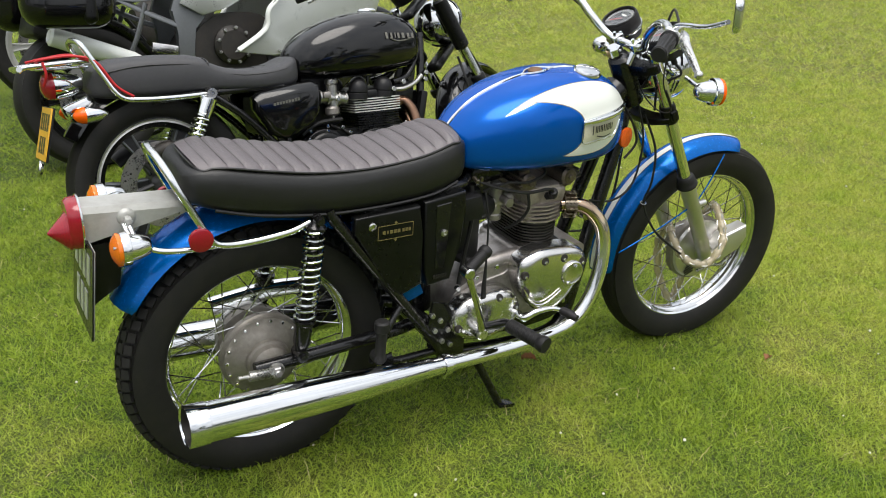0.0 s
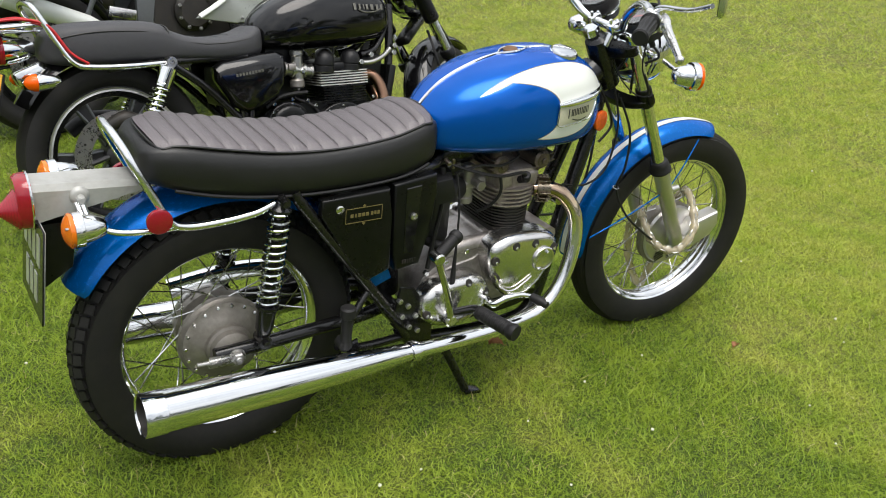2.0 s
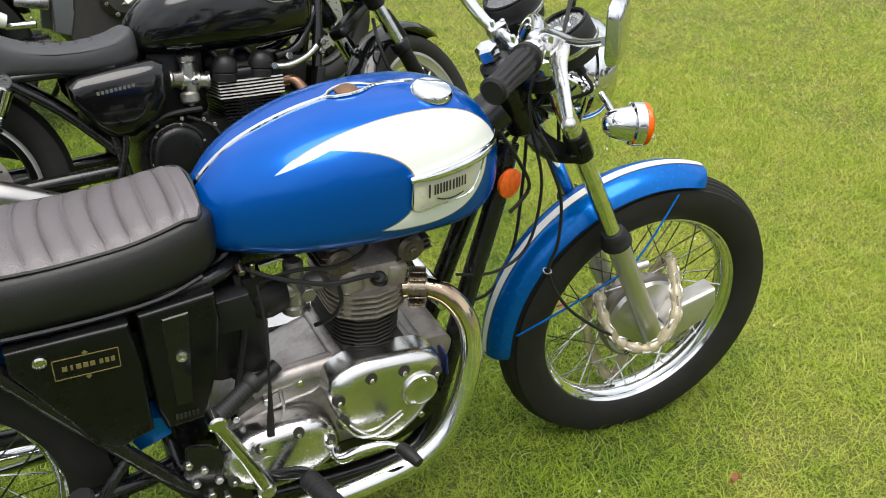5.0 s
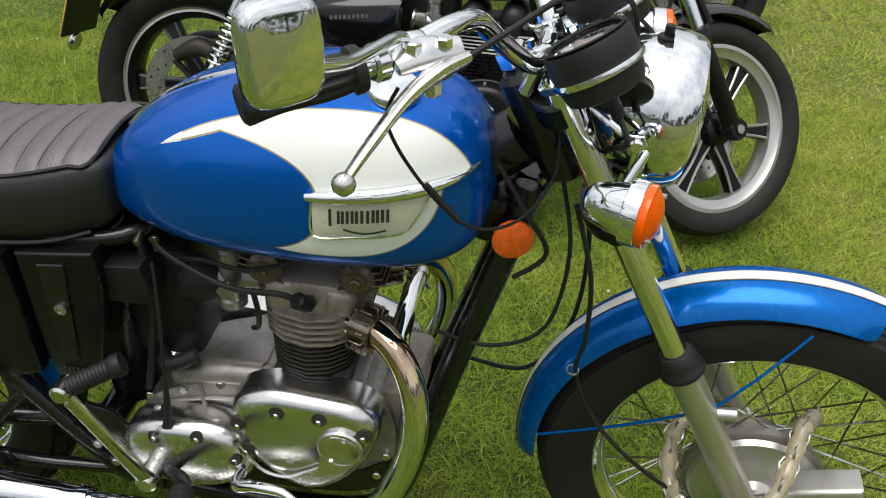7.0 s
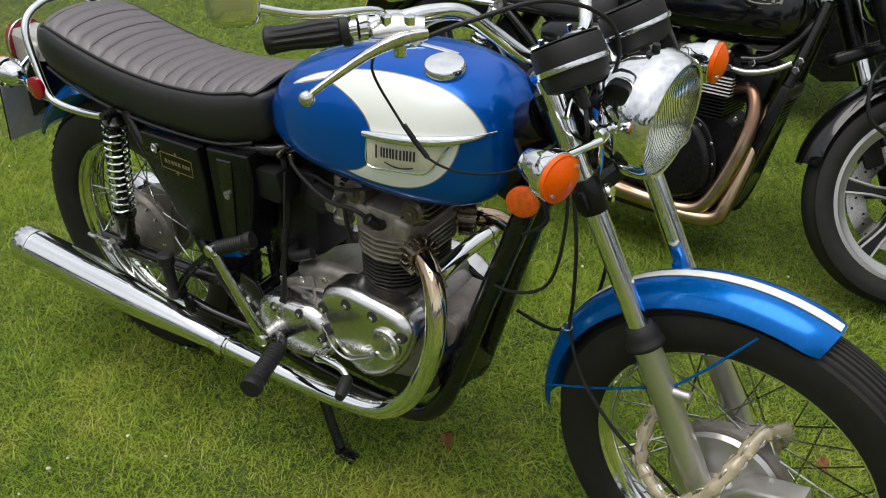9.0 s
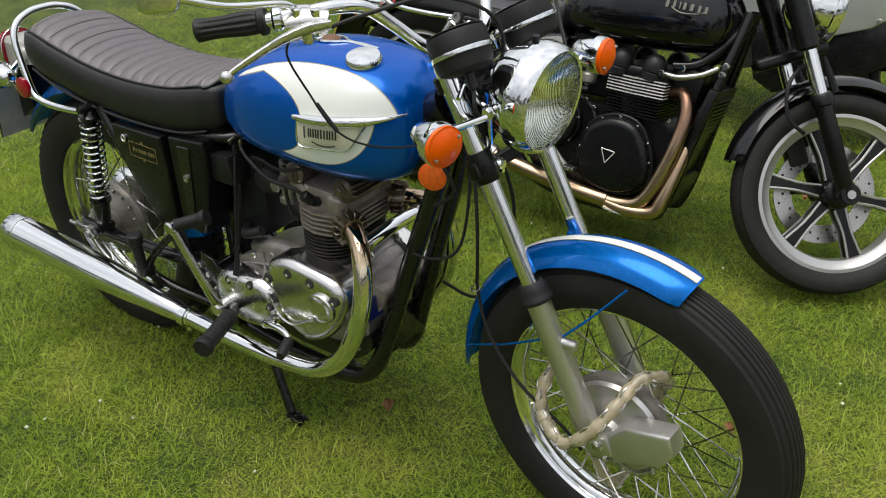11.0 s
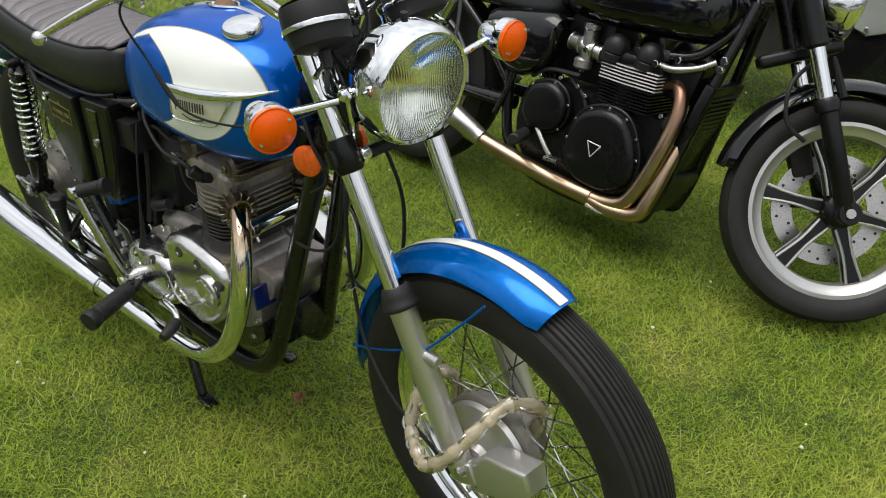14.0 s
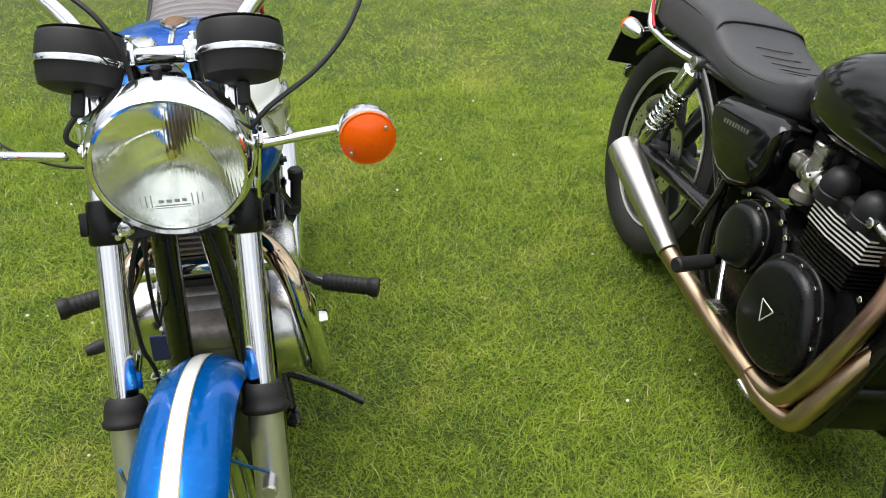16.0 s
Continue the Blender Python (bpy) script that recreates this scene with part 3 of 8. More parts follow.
def fuel_tank():
    xs = [0.488, 0.51, 0.56, 0.64, 0.74, 0.84, 0.92, 0.975, 1.005, 1.018]
    top = [0.77, 0.808, 0.858, 0.898, 0.924, 0.932, 0.924, 0.899, 0.862, 0.82]
    low = [0.742, 0.721, 0.71, 0.703, 0.7, 0.7, 0.703, 0.716, 0.745, 0.785]
    wid = [0.03, 0.062, 0.102, 0.137, 0.153, 0.154, 0.14, 0.112, 0.078, 0.03]
    rows, n = [], 96
    for i in range(n + 1):
        s = i / n
        x = xs[0] + (xs[-1] - xs[0]) * (0.5 - 0.5 * math.cos(math.pi * s))
        t, b, w = (smooth_at(xs, v, x) for v in (top, low, wid))
        ring = []
        for j in range(72):
            a = 2 * math.pi * j / 72
            ca, sa = math.cos(a), math.sin(a)
            e = 0.78 if sa > 0 else 0.62
            y = w * math.copysign(abs(ca) ** (0.74 if sa > 0 else 0.55), ca)
            mid = b + (t - b) * 0.4
            z = mid + (t - mid if sa > 0 else mid - b) * math.copysign(abs(sa) ** e, sa)
            ring.append(Vector((x, y, z)))
        rows.append(ring)
    tank = part("fuel_tank", skin(BM(), rows), TANK, bike, "metallic blue fuel tank with white scallops", 60)
    for s in (-1, 1):
        bm = BM()
        pts = [(x, s * 0.0022, smooth_at(xs, top, x) + 0.0005) for x in (0.505, 0.53, 0.57, 0.62, 0.68, 0.725)]
        pts += [(0.74, s * 0.014, 0.926), (0.765, s * 0.021, 0.93), (0.79, s * 0.014, 0.932), (0.81, s * 0.0022, 0.9325), (0.85, s * 0.0022, 0.9325), (0.88, s * 0.0022, 0.9305)]
        tube(bm, pts, 0.0028, 6, 4)
        part("seam_trim", bm, CHROME, tank, "thin chrome seam strip")
    bm = BM()
    lathe(bm, [(0.02, -0.004), (0.02, 0.003), (0.014, 0.009), (0, 0.011)], Matrix.Translation((0.765, 0, 0.926)), 20)
    part("tank_bolt_cap", bm, RUST, tank, "brown domed tank bolt grommet")
    bm = BM()
    m = Matrix.Translation((0.888, -0.05, 0.917)) @ pose(0, 0, 0, 12, 3, 0)
    lathe(bm, [(0.03, -0.012), (0.033, -0.006), (0.033, 0.008), (0.0345, 0.009), (0.0345, 0.014), (0.031, 0.019), (0.015, 0.0215), (0, 0.022)], m, 32)
    part("filler_cap", bm, CHROME, tank, "round chrome filler cap")
    for s in (-1, 1):
        # badge: a chrome spear above a cream panel, following the tank's flank
        def on(x, z, out=0.0):
            t, b, w = (smooth_at(xs, v, x) for v in (top, low, wid))
            mid = b + (t - b) * 0.4
            k = (z - mid) / (t - mid) if z > mid else (mid - z) / (mid - b)
            e = 0.78 if z > mid else 0.62
            sa = min(abs(k), 0.99) ** (1 / e)
            ca = math.sqrt(1 - sa * sa)
            return Vector((x, s * (w * ca ** (0.74 if z > mid else 0.55) + out), z))

        rows = []
        for i in range(13):
            u = i / 12
            zc, zt = 0.779 + 0.012 * u, 0.826 + 0.02 * u
            ring = [on(0.812 + 0.13 * u * (1 - 0.18 * (1 - k / 6) ** 2), zc + (zt - zc) * k / 6, 0.003 + 0.004 * math.sin(math.pi * k / 6) ** 0.5 * math.sin(math.pi * min(max(u, 0.02), 0.98)) ** 0.4) for k in range(7)]
            rows.append(ring)
        badge = part("badge", skin(BM(), rows, around=False), CREAM, tank, "cream badge panel")
        bm = BM()
        spear = [on(0.805 + 0.195 * i / 10, 0.833 + 0.0008 * i + 0.00013 * i * i, 0.0065) for i in range(11)]
        tube(bm, spear, [0.005, 0.0075, 0.009, 0.0095, 0.0098, 0.01, 0.0098, 0.009, 0.0072, 0.0045, 0.001], 10, 3)
        tube(bm, [on(0.812, 0.83, 0.004), on(0.812, 0.78, 0.004), on(0.86, 0.7815, 0.005), on(0.892, 0.784, 0.006), on(0.92, 0.79, 0.006), on(0.937, 0.815, 0.006), on(0.95, 0.838, 0.005)], 0.0016, 6, 4)
        part("badge_spear", bm, CHROME, tank, "chrome spear-shaped badge trim")
        for q, (x0, wd) in enumerate(((0.829, 0.013), (0.8435, 0.0085), (0.8535, 0.0045), (0.8595, 0.009), (0.87, 0.012), (0.8835, 0.009), (0.894, 0.0105))):
            hh = 0.0115 if q == 0 else 0.0085
            for u in ((0.5,) if q in (0, 2) else (0.22, 0.78)):
                bm = BM()
                skin(bm, [[on(x0 + wd * u + 0.0018 * i, 0.812 + 0.005 * (x0 - 0.829) / 0.07 + hh * k, 0.0115) for k in (-1, 0.0, 1)] for i in (-1, 0, 1)], around=False)
                part("emblem_bar", bm, DARK_MARK, badge)
        bm = BM()
        rows = [[on(0.85 + 0.05 * i / 8, 0.7965 - 0.005 * math.sin(math.pi * i / 8) + 0.0028 * k, 0.0105) for k in (-0.5, 0.0, 0.5)] for i in range(9)]
        skin(bm, rows, around=False)
        part("emblem_swash", bm, DARK_MARK, badge, "dark curved line below the emblem bars")


def seat():
    xs = [-0.162, -0.154, -0.132, -0.085, 0.0, 0.12, 0.25, 0.38, 0.45, 0.492, 0.515, 0.526]
    pip = [0.782, 0.799, 0.81, 0.812, 0.796, 0.776, 0.77, 0.78, 0.793, 0.801, 0.797, 0.782]
    low = [0.756, 0.745, 0.735, 0.72, 0.7, 0.682, 0.677, 0.68, 0.69, 0.702, 0.714, 0.73]
    wid = [0.055, 0.08, 0.106, 0.122, 0.127, 0.127, 0.126, 0.122, 0.115, 0.104, 0.088, 0.058]
    body, topr = [], []
    n = 260
    for i in range(n + 1):
        x = xs[0] + (xs[-1] - xs[0]) * i / n
        p, b, w = (smooth_at(xs, v, x) for v in (pip, low, wid))
        side = [(-0.86, b + 0.002), (-0.935, b + (p - b) * 0.09), (-0.985, b + (p - b) * 0.24), (-1.0, b + (p - b) * 0.45), (-0.985, b + (p - b) * 0.7), (-0.935, b + (p - b) * 0.92), (-0.865, p)]
        ring = [(-0.6, b)] + side + [(-u, z) for u, z in side[::-1]] + [(0.6, b)]
        body.append([Vector((x, u * w, z)) for u, z in ring])
        if -0.136 < x < 0.503:
            r = (x + 0.2182) / 0.0358
            rib = abs(math.sin(math.pi * r)) ** 0.24
            row = []
            for j in range(17):
                u = -0.865 + 1.73 * j / 16
                edge = (1 - (u / 0.865) ** 2)
                row.append(Vector((x + 0.012 * (1 - edge) * max(0.0, min(1.0, (0.46 - x) / 0.1)), u * w, p + 0.018 * edge ** 0.7 + (0.011 * rib - 0.006) * min(1, edge * 4) * (1 if -0.115 < x < 0.48 else 0.35))))
            topr.append(row)
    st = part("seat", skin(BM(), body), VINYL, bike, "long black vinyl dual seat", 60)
    for k in range(2, 20):
        x = -0.2182 + 0.0358 * k
        row = min(topr, key=lambda r: abs(r[8].x - 0.0 - x))
        if -0.115 < x < 0.48:
            bm = BM()
            tube(bm, [p + Vector((0, 0, 0.0012)) for p in row[1:-1]], 0.0007, 4, 1)
            part("stitching", bm, THREAD, st)
    part("seat_top_panel", skin(BM(), topr, around=False), VINYL_TOP, st, "ribbed grained vinyl seat top with sky sheen in its colour", 75)
    bm = BM()
    ring = [r[0] + Vector((0, 0, 0.002)) for r in topr[::10]] + [topr[-1][8] + Vector((0.003, 0, 0.0))] + [r[-1] + Vector((0, 0, 0.002)) for r in topr[::-10]] + [topr[0][8] + Vector((-0.003, 0, -0.004))]
    tube(bm, ring, 0.0028, 6, 3, True)
    part("piping", bm, VINYL, st, "black seat piping")
    bm = BM()
    for s in (-1, 1):
        tube(bm, [(x, s * (smooth_at(xs, wid, x) * 0.96), smooth_at(xs, low, x) + 0.004) for x in (-0.1, 0.0, 0.15, 0.3, 0.42, 0.49)], 0.004, 6, 4)
    part("seat_base_trim", bm, PLASTIC, st)


def frame_tubes():
    def t(pts, r=0.0135, name="frame_tube", steps=5):
        bm = BM()
        tube(bm, pts, r, 12, steps)
        return part(name, bm, BLACK, bike)

    t([(1.045, 0, 0.86), (0.9, 0, 0.76), (0.7, 0, 0.7), (0.52, 0, 0.66), (0.45, 0, 0.5), (0.45, 0, 0.33)], 0.04, "frame_spine")
    for s in (-1, 1):
        t([(1.06, s * 0.022, 0.8), (1.035, s * 0.034, 0.7), (0.98, s * 0.046, 0.52), (0.93, s * 0.058, 0.34), (0.895, s * 0.068, 0.24), (0.83, s * 0.08, 0.2), (0.65, s * 0.085, 0.2), (0.5, s * 0.09, 0.225), (0.45, s * 0.1, 0.27)], 0.0195, "cradle_tube")
        t([(0.15, s * 0.115, 0.69), (0.17, s * 0.118, 0.655), (0.31, s * 0.122, 0.465), (0.43, s * 0.118, 0.3), (0.47, s * 0.105, 0.235)], 0.0135)
        t([(0.13, s * 0.1, 0.69), (0.3, s * 0.1, 0.685), (0.5, s * 0.09, 0.69), (0.56, s * 0.04, 0.7)], 0.012)
        t([(0.25, s * 0.15, 0.3), (0.33, s * 0.125, 0.262), (0.47, s * 0.105, 0.25)], 0.011)
        t([(0.265, s * 0.16, 0.31), (0.29, s * 0.14, 0.36), (0.345, s * 0.12, 0.42)], 0.009)
    bm = BM()
    rod(bm, HEAD - AXIS * 0.1, HEAD + AXIS * 0.055, 0.032, 24)
    part("steering_head", bm, BLACK, bike)
    bm = BM()
    plate(bm, [(0.41, 0.3), (0.46, 0.24), (0.53, 0.23), (0.53, 0.3), (0.47, 0.39), (0.43, 0.4)], -0.122, -0.112, 0.003)
    pl = part("engine_plate", bm, BLACK, bike)
    for x, z in ((0.452, 0.346), (0.437, 0.32), (0.475, 0.315), (0.46, 0.285), (0.485, 0.27), (0.428, 0.365)):
        bolt(pl, (x, -0.122, z), (0, -1, 0), 0.0075)
    bm = BM()
    for s in (-1, 1):
        tube(bm, [(0.43, s * 0.055, 0.32), (0.34, s * 0.085, 0.325), (0.15, s * 0.108, 0.33), (RA.x - 0.04, s * 0.11, RA.z)], 0.0165, 12)
    rod(bm, (0.43, -0.1, 0.32), (0.43, 0.1, 0.32), 0.025)
    part("swinging_arm", bm, BLACK, bike)
    bm = BM()
    tube(bm, [(0.42, 0.1, 0.36), (0.25, 0.105, 0.385), (0.1, 0.11, 0.4), (-0.06, 0.11, 0.385)], 0.024, 12, squash=0.4)
    part("chain_guard", bm, CHROME, bike)


def shock(s):
    a, b = Vector((0.075, s * 0.128, 0.352)), Vector((0.117, s * 0.128, 0.682))
    m = turn_to(a, b - a)
    L = (b - a).length
    bm = BM()
    lathe(bm, [(0, 0.005), (0.013, 0.005), (0.02, 0.03), (0.021, 0.075), (0.026, 0.08), (0.026, 0.086), (0.012, 0.088), (0.012, L - 0.03), (0.02, L - 0.028), (0.024, L - 0.024), (0.024, L - 0.019), (0.014, L - 0.012), (0.01, L), (0, L)], m, 24)
    d = part("shock_absorber", bm, BLACK, bike, "black shock absorber with chrome spring")
    bm = BM()
    turns, pts = 12.5, []
    for i in range(int(turns * 14) + 1):
        u = i / (turns * 14)
        an = 2 * math.pi * turns * u
        pts.append(m @ Vector((0.0232 * math.cos(an), 0.0232 * math.sin(an), 0.09 + (L - 0.117) * u)))
    tube(bm, pts, 0.0031, 7, 0)
    part("spring", bm, CHROME, d, "chrome coil spring")
    for p in (a, b):
        bm = BM()
        e = 1.0 if p is a else 0.75
        lathe(bm, [(0, -0.028), (0.008, -0.028), (0.008, -0.02), (0.015 * e, -0.02), (0.015 * e, 0.02), (0.008, 0.02), (0.008, 0.028), (0, 0.028)], Matrix.Translation(p) @ SIDE, 16)
        part("shock_eye", bm, BLACK, d)


def side_covers():
    for s in (-1, 1):
        bm = BM()
        out = [(0.205, 0.668), (0.372, 0.674), (0.38, 0.6), (0.385, 0.47), (0.33, 0.45), (0.3, 0.47), (0.205, 0.63)]
        plate(bm, out, s * 0.138, s * 0.112, 0.006, 3)
        p = part("side_panel", bm, SATIN_BLACK, bike, "dark satin side panel with a gold framed transfer")
        bm = BM()
        lathe(bm, [(0, -0.006), (0.009, -0.006), (0.01, 0.003), (0.0072, 0.005), (0.006, 0.002), (0, 0.002)], turn_to((0.247, s * 0.138, 0.643), (0, s, 0)), 20)
        part("lock", bm, CHROME_DULL, p, "round chrome lock")
        bm = BM()
        y = s * 0.1392
        x0, x1, z0, z1, th = 0.262, 0.352, 0.606, 0.64, 0.0014
        for cx, cz, w, h in (((x0 + x1) / 2, z0, x1 - x0, th), ((x0 + x1) / 2, z1, x1 - x0, th), (x0, (z0 + z1) / 2, th, z1 - z0), (x1, (z0 + z1) / 2, th, z1 - z0)):
            block(bm, (w, 0.001, h), pose(cx, y, cz), 0)
        part("transfer_frame", bm, GOLD, p, "thin gold transfer frame")
        for bx, wdt in [(0.277 + i * 0.0095, w) for i, w in enumerate((0.007, 0.0035, 0.007, 0.007, 0.007))] + [(0.327 + i * 0.008, 0.0055) for i in range(3)]:
            bm = BM()
            block(bm, (wdt, 0.001, 0.008), pose(bx, y, 0.623), 0)
            part("transfer_bar", bm, GOLD, p)
        for z in (z0 - 0.004, z1 + 0.004):
            bm = BM()
            block(bm, (0.006, 0.001, 0.006), pose((x0 + x1) / 2, y, z, 0, 45, 0), 0)
            part("transfer_diamond", bm, GOLD, p)
        bm = BM()
        out = [(0.386, 0.677), (0.5, 0.69), (0.505, 0.64), (0.49, 0.55), (0.47, 0.46), (0.405, 0.455), (0.394, 0.5)]
        plate(bm, out, s * 0.13, s * 0.06, 0.008, 3)
        p = part("air_filter_box", bm, SATIN_BLACK, bike, "black air filter box")
        bm = BM()
        out = [(0.418, 0.665), (0.458, 0.669), (0.452, 0.57), (0.448, 0.5), (0.422, 0.5)]
        plate(bm, out, s * 0.1335, s * 0.128, 0.002, 1)
        part("cover_panel", bm, BLACK, p)
        bm = BM()
        lathe(bm, [(0, 0), (0.009, 0), (0.009, 0.004), (0.004, 0.006), (0.0, 0.003)], turn_to((0.44, s * 0.1335, 0.594), (0, s, 0)), 16)
        part("cover_screw", bm, STEEL, p)
        bm = BM()
        for i in range(6):
            block(bm, (0.004, 0.002, 0.01), pose(0.421 + i * 0.0065, s * 0.1318, 0.478), 0)
        part("vent_slots", bm, DARK_CAST, p)
        bm = BM()
        plate(bm, [(0.5, 0.66), (0.555, 0.665), (0.565, 0.63), (0.56, 0.6), (0.5, 0.6)], s * 0.115, s * 0.05, 0.006, 2)
        part("air_duct", bm, PLASTIC, p)
    bm = BM()
    block(bm, (0.15, 0.13, 0.14), pose(0.37, 0, 0.54), 0.01)
    # Added dark mass that fills the gap behind the engine, for the parts packed there.
    block(bm, (0.11, 0.12, 0.2), pose(0.545, 0, 0.56), 0.02)
    part("battery_tray", bm, PLASTIC, bike)
    bm = BM()
    plate(bm, [(0.33, 0.47), (0.4, 0.46), (0.415, 0.42), (0.36, 0.4)], -0.1, -0.03, 0.006)
    part("blue_splash_panel", bm, BLUE, bike, "blue painted splash panel below the seat")


def finned(parent, name, label, z0, step, count, cx, lx, ly, mat, thick=0.0035, spread=0.0):
    """A stack of thin cooling fins, each a plate of its own, round at its ends."""
    for i in range(count):
        bm = BM()
        a, b = lx * (1 + spread * i) / 2, ly / 2
        half = [(-a, -b * 0.5), (-a * 0.88, -b * 0.72), (-a * 0.5, -b * 0.92), (0, -b), (a * 0.5, -b * 0.92), (a * 0.88, -b * 0.72), (a, -b * 0.5), (a, -b * 0.12)]
        out = half + [(-x, -y) for x, y in half]
        lo = [bm.verts.new((cx + x, y, z0 + i * step)) for x, y in out]
        hi = [bm.verts.new((cx + x, y, z0 + i * step + thick)) for x, y in out]
        bm.faces.new(lo[::-1])
        bm.faces.new(hi)
        for k in range(16):
            bm.faces.new((lo[k], lo[(k + 1) % 16], hi[(k + 1) % 16], hi[k]))
        part(name, bm, mat, parent, label if i == 0 else "", 30)


def engine():
    # crankcase and gearbox, in one casting
    bm = BM()
    out = rounded([(0.5, 0.3), (0.55, 0.26), (0.68, 0.25), (0.82, 0.26), (0.885, 0.3), (0.9, 0.375), (0.885, 0.445), (0.85, 0.472), (0.71, 0.472), (0.63, 0.448), (0.55, 0.418), (0.505, 0.38)])
    puff(bm, out, -0.086, 0.086, 0.03, 6)
    ck = part("crankcase", bm, CAST, bike, "grey cast alloy crankcase")
    for x, z in ((0.52, 0.405), (0.575, 0.425), (0.635, 0.445), (0.69, 0.462), (0.88, 0.43), (0.885, 0.34), (0.87, 0.295)):
        bolt(ck, (x, -0.086, z), (0, -1, 0), 0.0075, CHROME_DULL)
    bm = BM()
    tube(bm, [(0.52, -0.087, 0.385), (0.6, -0.087, 0.41), (0.66, -0.087, 0.42), (0.68, -0.087, 0.44)], 0.0035, 6)
    tube(bm, [(0.6, -0.087, 0.44), (0.605, -0.088, 0.4)], 0.004, 6)
    part("casting_rib", bm, CAST, ck)
    bm = BM()
    block(bm, (0.014, 0.115, 0.075), pose(0.922, 0, 0.325, 0, -16, 0), 0.003)
    part("front_engine_plate", bm, BLACK, bike, "black engine plate between the frame tubes")
    bm = BM()
    out = rounded([(0.682, 0.476), (0.73, 0.495), (0.79, 0.494), (0.85, 0.486), (0.88, 0.465), (0.885, 0.435), (0.872, 0.392), (0.845, 0.347), (0.81, 0.316), (0.775, 0.304), (0.738, 0.318), (0.7, 0.356), (0.676, 0.41), (0.669, 0.45)])
    puff(bm, out, -0.09, -0.153, 0.026, 7)
    tc = part("timing_cover", bm, ALLOY, bike, "polished alloy timing cover")
    bm = BM()
    lathe(bm, [(0, -0.006), (0.034, -0.006), (0.0345, 0.005), (0.032, 0.008), (0.029, 0.0085), (0.027, 0.007), (0.012, 0.0065), (0, 0.006)], turn_to((0.833, -0.154, 0.418), (0, -1, 0)), 32)
    part("points_cover", bm, ALLOY, tc, "round polished points cover")
    bm = BM()
    tube(bm, [(0.68, -0.156, 0.4), (0.71, -0.158, 0.355), (0.745, -0.159, 0.345), (0.78, -0.159, 0.362), (0.8, -0.159, 0.375)], 0.0025, 6)
    part("cover_ridge", bm, ALLOY, tc)
    for x, z in ((0.742, 0.468), (0.803, 0.466), (0.683, 0.437), (0.866, 0.445), (0.69, 0.386)):
        # A solid dark disc paints the shade of the recess round each screw.
        bm = BM()
        lathe(bm, [(0, 0.0015), (0.0105, 0.0015), (0.0115, 0.0), (0.0115, -0.008), (0, -0.008)], turn_to((x, -0.1535, z), (0, -1, 0.2)), 16)
        pk = part("screw_pocket", bm, DARK_CAST, tc, "dark disc for the shade in a screw recess")
        bolt(pk, (x, -0.1545, z - 0.004), (0, -1, 0.2), 0.0048, name="cover_screw", mat=CHROME_DULL)
    for x, z in ((0.84, 0.437), (0.82, 0.394)):
        bolt(tc, (x, -0.161, z), (0, -1, 0), 0.0045, name="cover_screw", mat=CHROME)
    bm = BM()
    out = rounded([(0.482, 0.335), (0.494, 0.37), (0.532, 0.395), (0.585, 0.402), (0.64, 0.4), (0.676, 0.376), (0.692, 0.335), (0.682, 0.303), (0.645, 0.279), (0.59, 0.267), (0.53, 0.274), (0.49, 0.302)])
    puff(bm, out, -0.09, -0.148, 0.03, 7)
    gc = part("gearbox_cover", bm, ALLOY, bike, "polished alloy gearbox cover")
    for x, z in ((0.612, 0.387), (0.667, 0.352), (0.496, 0.322), (0.545, 0.377)):
        # Recess shade again: a dark disc under each screw head.
        bm = BM()
        lathe(bm, [(0, 0.0015), (0.0095, 0.0015), (0.0105, 0.0), (0.0105, -0.008), (0, -0.008)], turn_to((x, -0.146, z), (0, -1, 0.35)), 16)
        pk = part("screw_pocket", bm, DARK_CAST, gc, "dark disc for the shade in a screw recess")
        bolt(pk, (x, -0.147, z - 0.0035), (0, -1, 0.35), 0.0046, name="cover_screw", mat=CHROME_DULL)
    bm = BM()
    lathe(bm, [(0, 0), (0.013, 0), (0.013, 0.002), (0, 0.002)], turn_to((0.554, -0.149, 0.346), (0, -1, 0)), 20)
    part("filler_plug", bm, ALLOY, gc)
    bm = BM()
    out = rounded([(0.47, 0.34), (0.5, 0.41), (0.58, 0.44), (0.68, 0.44), (0.78, 0.475), (0.87, 0.45), (0.91, 0.38), (0.88, 0.3), (0.8, 0.265), (0.68, 0.255), (0.56, 0.26), (0.49, 0.285)])
    puff(bm, out, 0.1, 0.155, 0.022, 5)
    part("primary_cover", bm, ALLOY, bike, "polished alloy primary chain cover")
    bm = BM()
    puff(bm, rounded([(0.87, 0.45), (0.88, 0.458), (0.925, 0.455), (0.935, 0.435), (0.92, 0.4), (0.88, 0.39)], 3), -0.075, 0.075, 0.01)
    part("engine_front_mount", bm, HEAD_CAST, bike)
    bm = BM()
    puff(bm, rounded([(0.54, 0.268), (0.68, 0.243), (0.83, 0.25), (0.9, 0.295), (0.905, 0.34), (0.88, 0.325), (0.8, 0.285), (0.6, 0.285)], 4), -0.09, 0.09, 0.008)
    part("sump", bm, BLACK, bike, "black oily sump")
    bm = BM()
    block(bm, (0.16, 0.2, 0.05), pose(0.775, 0, 0.452), 0.012, 3)
    for y in (-0.085, 0.085):
        for x in (0.708, 0.842):
            rod(bm, (x, y, 0.47), (x, y, 0.487), 0.0075, 6)
    tube(bm, [(0.56, -0.06, 0.43), (0.62, -0.07, 0.452), (0.7, -0.075, 0.462)], 0.02, 10)
    part("crankcase_mouth", bm, CAST, bike, "grey cast barrel seat")
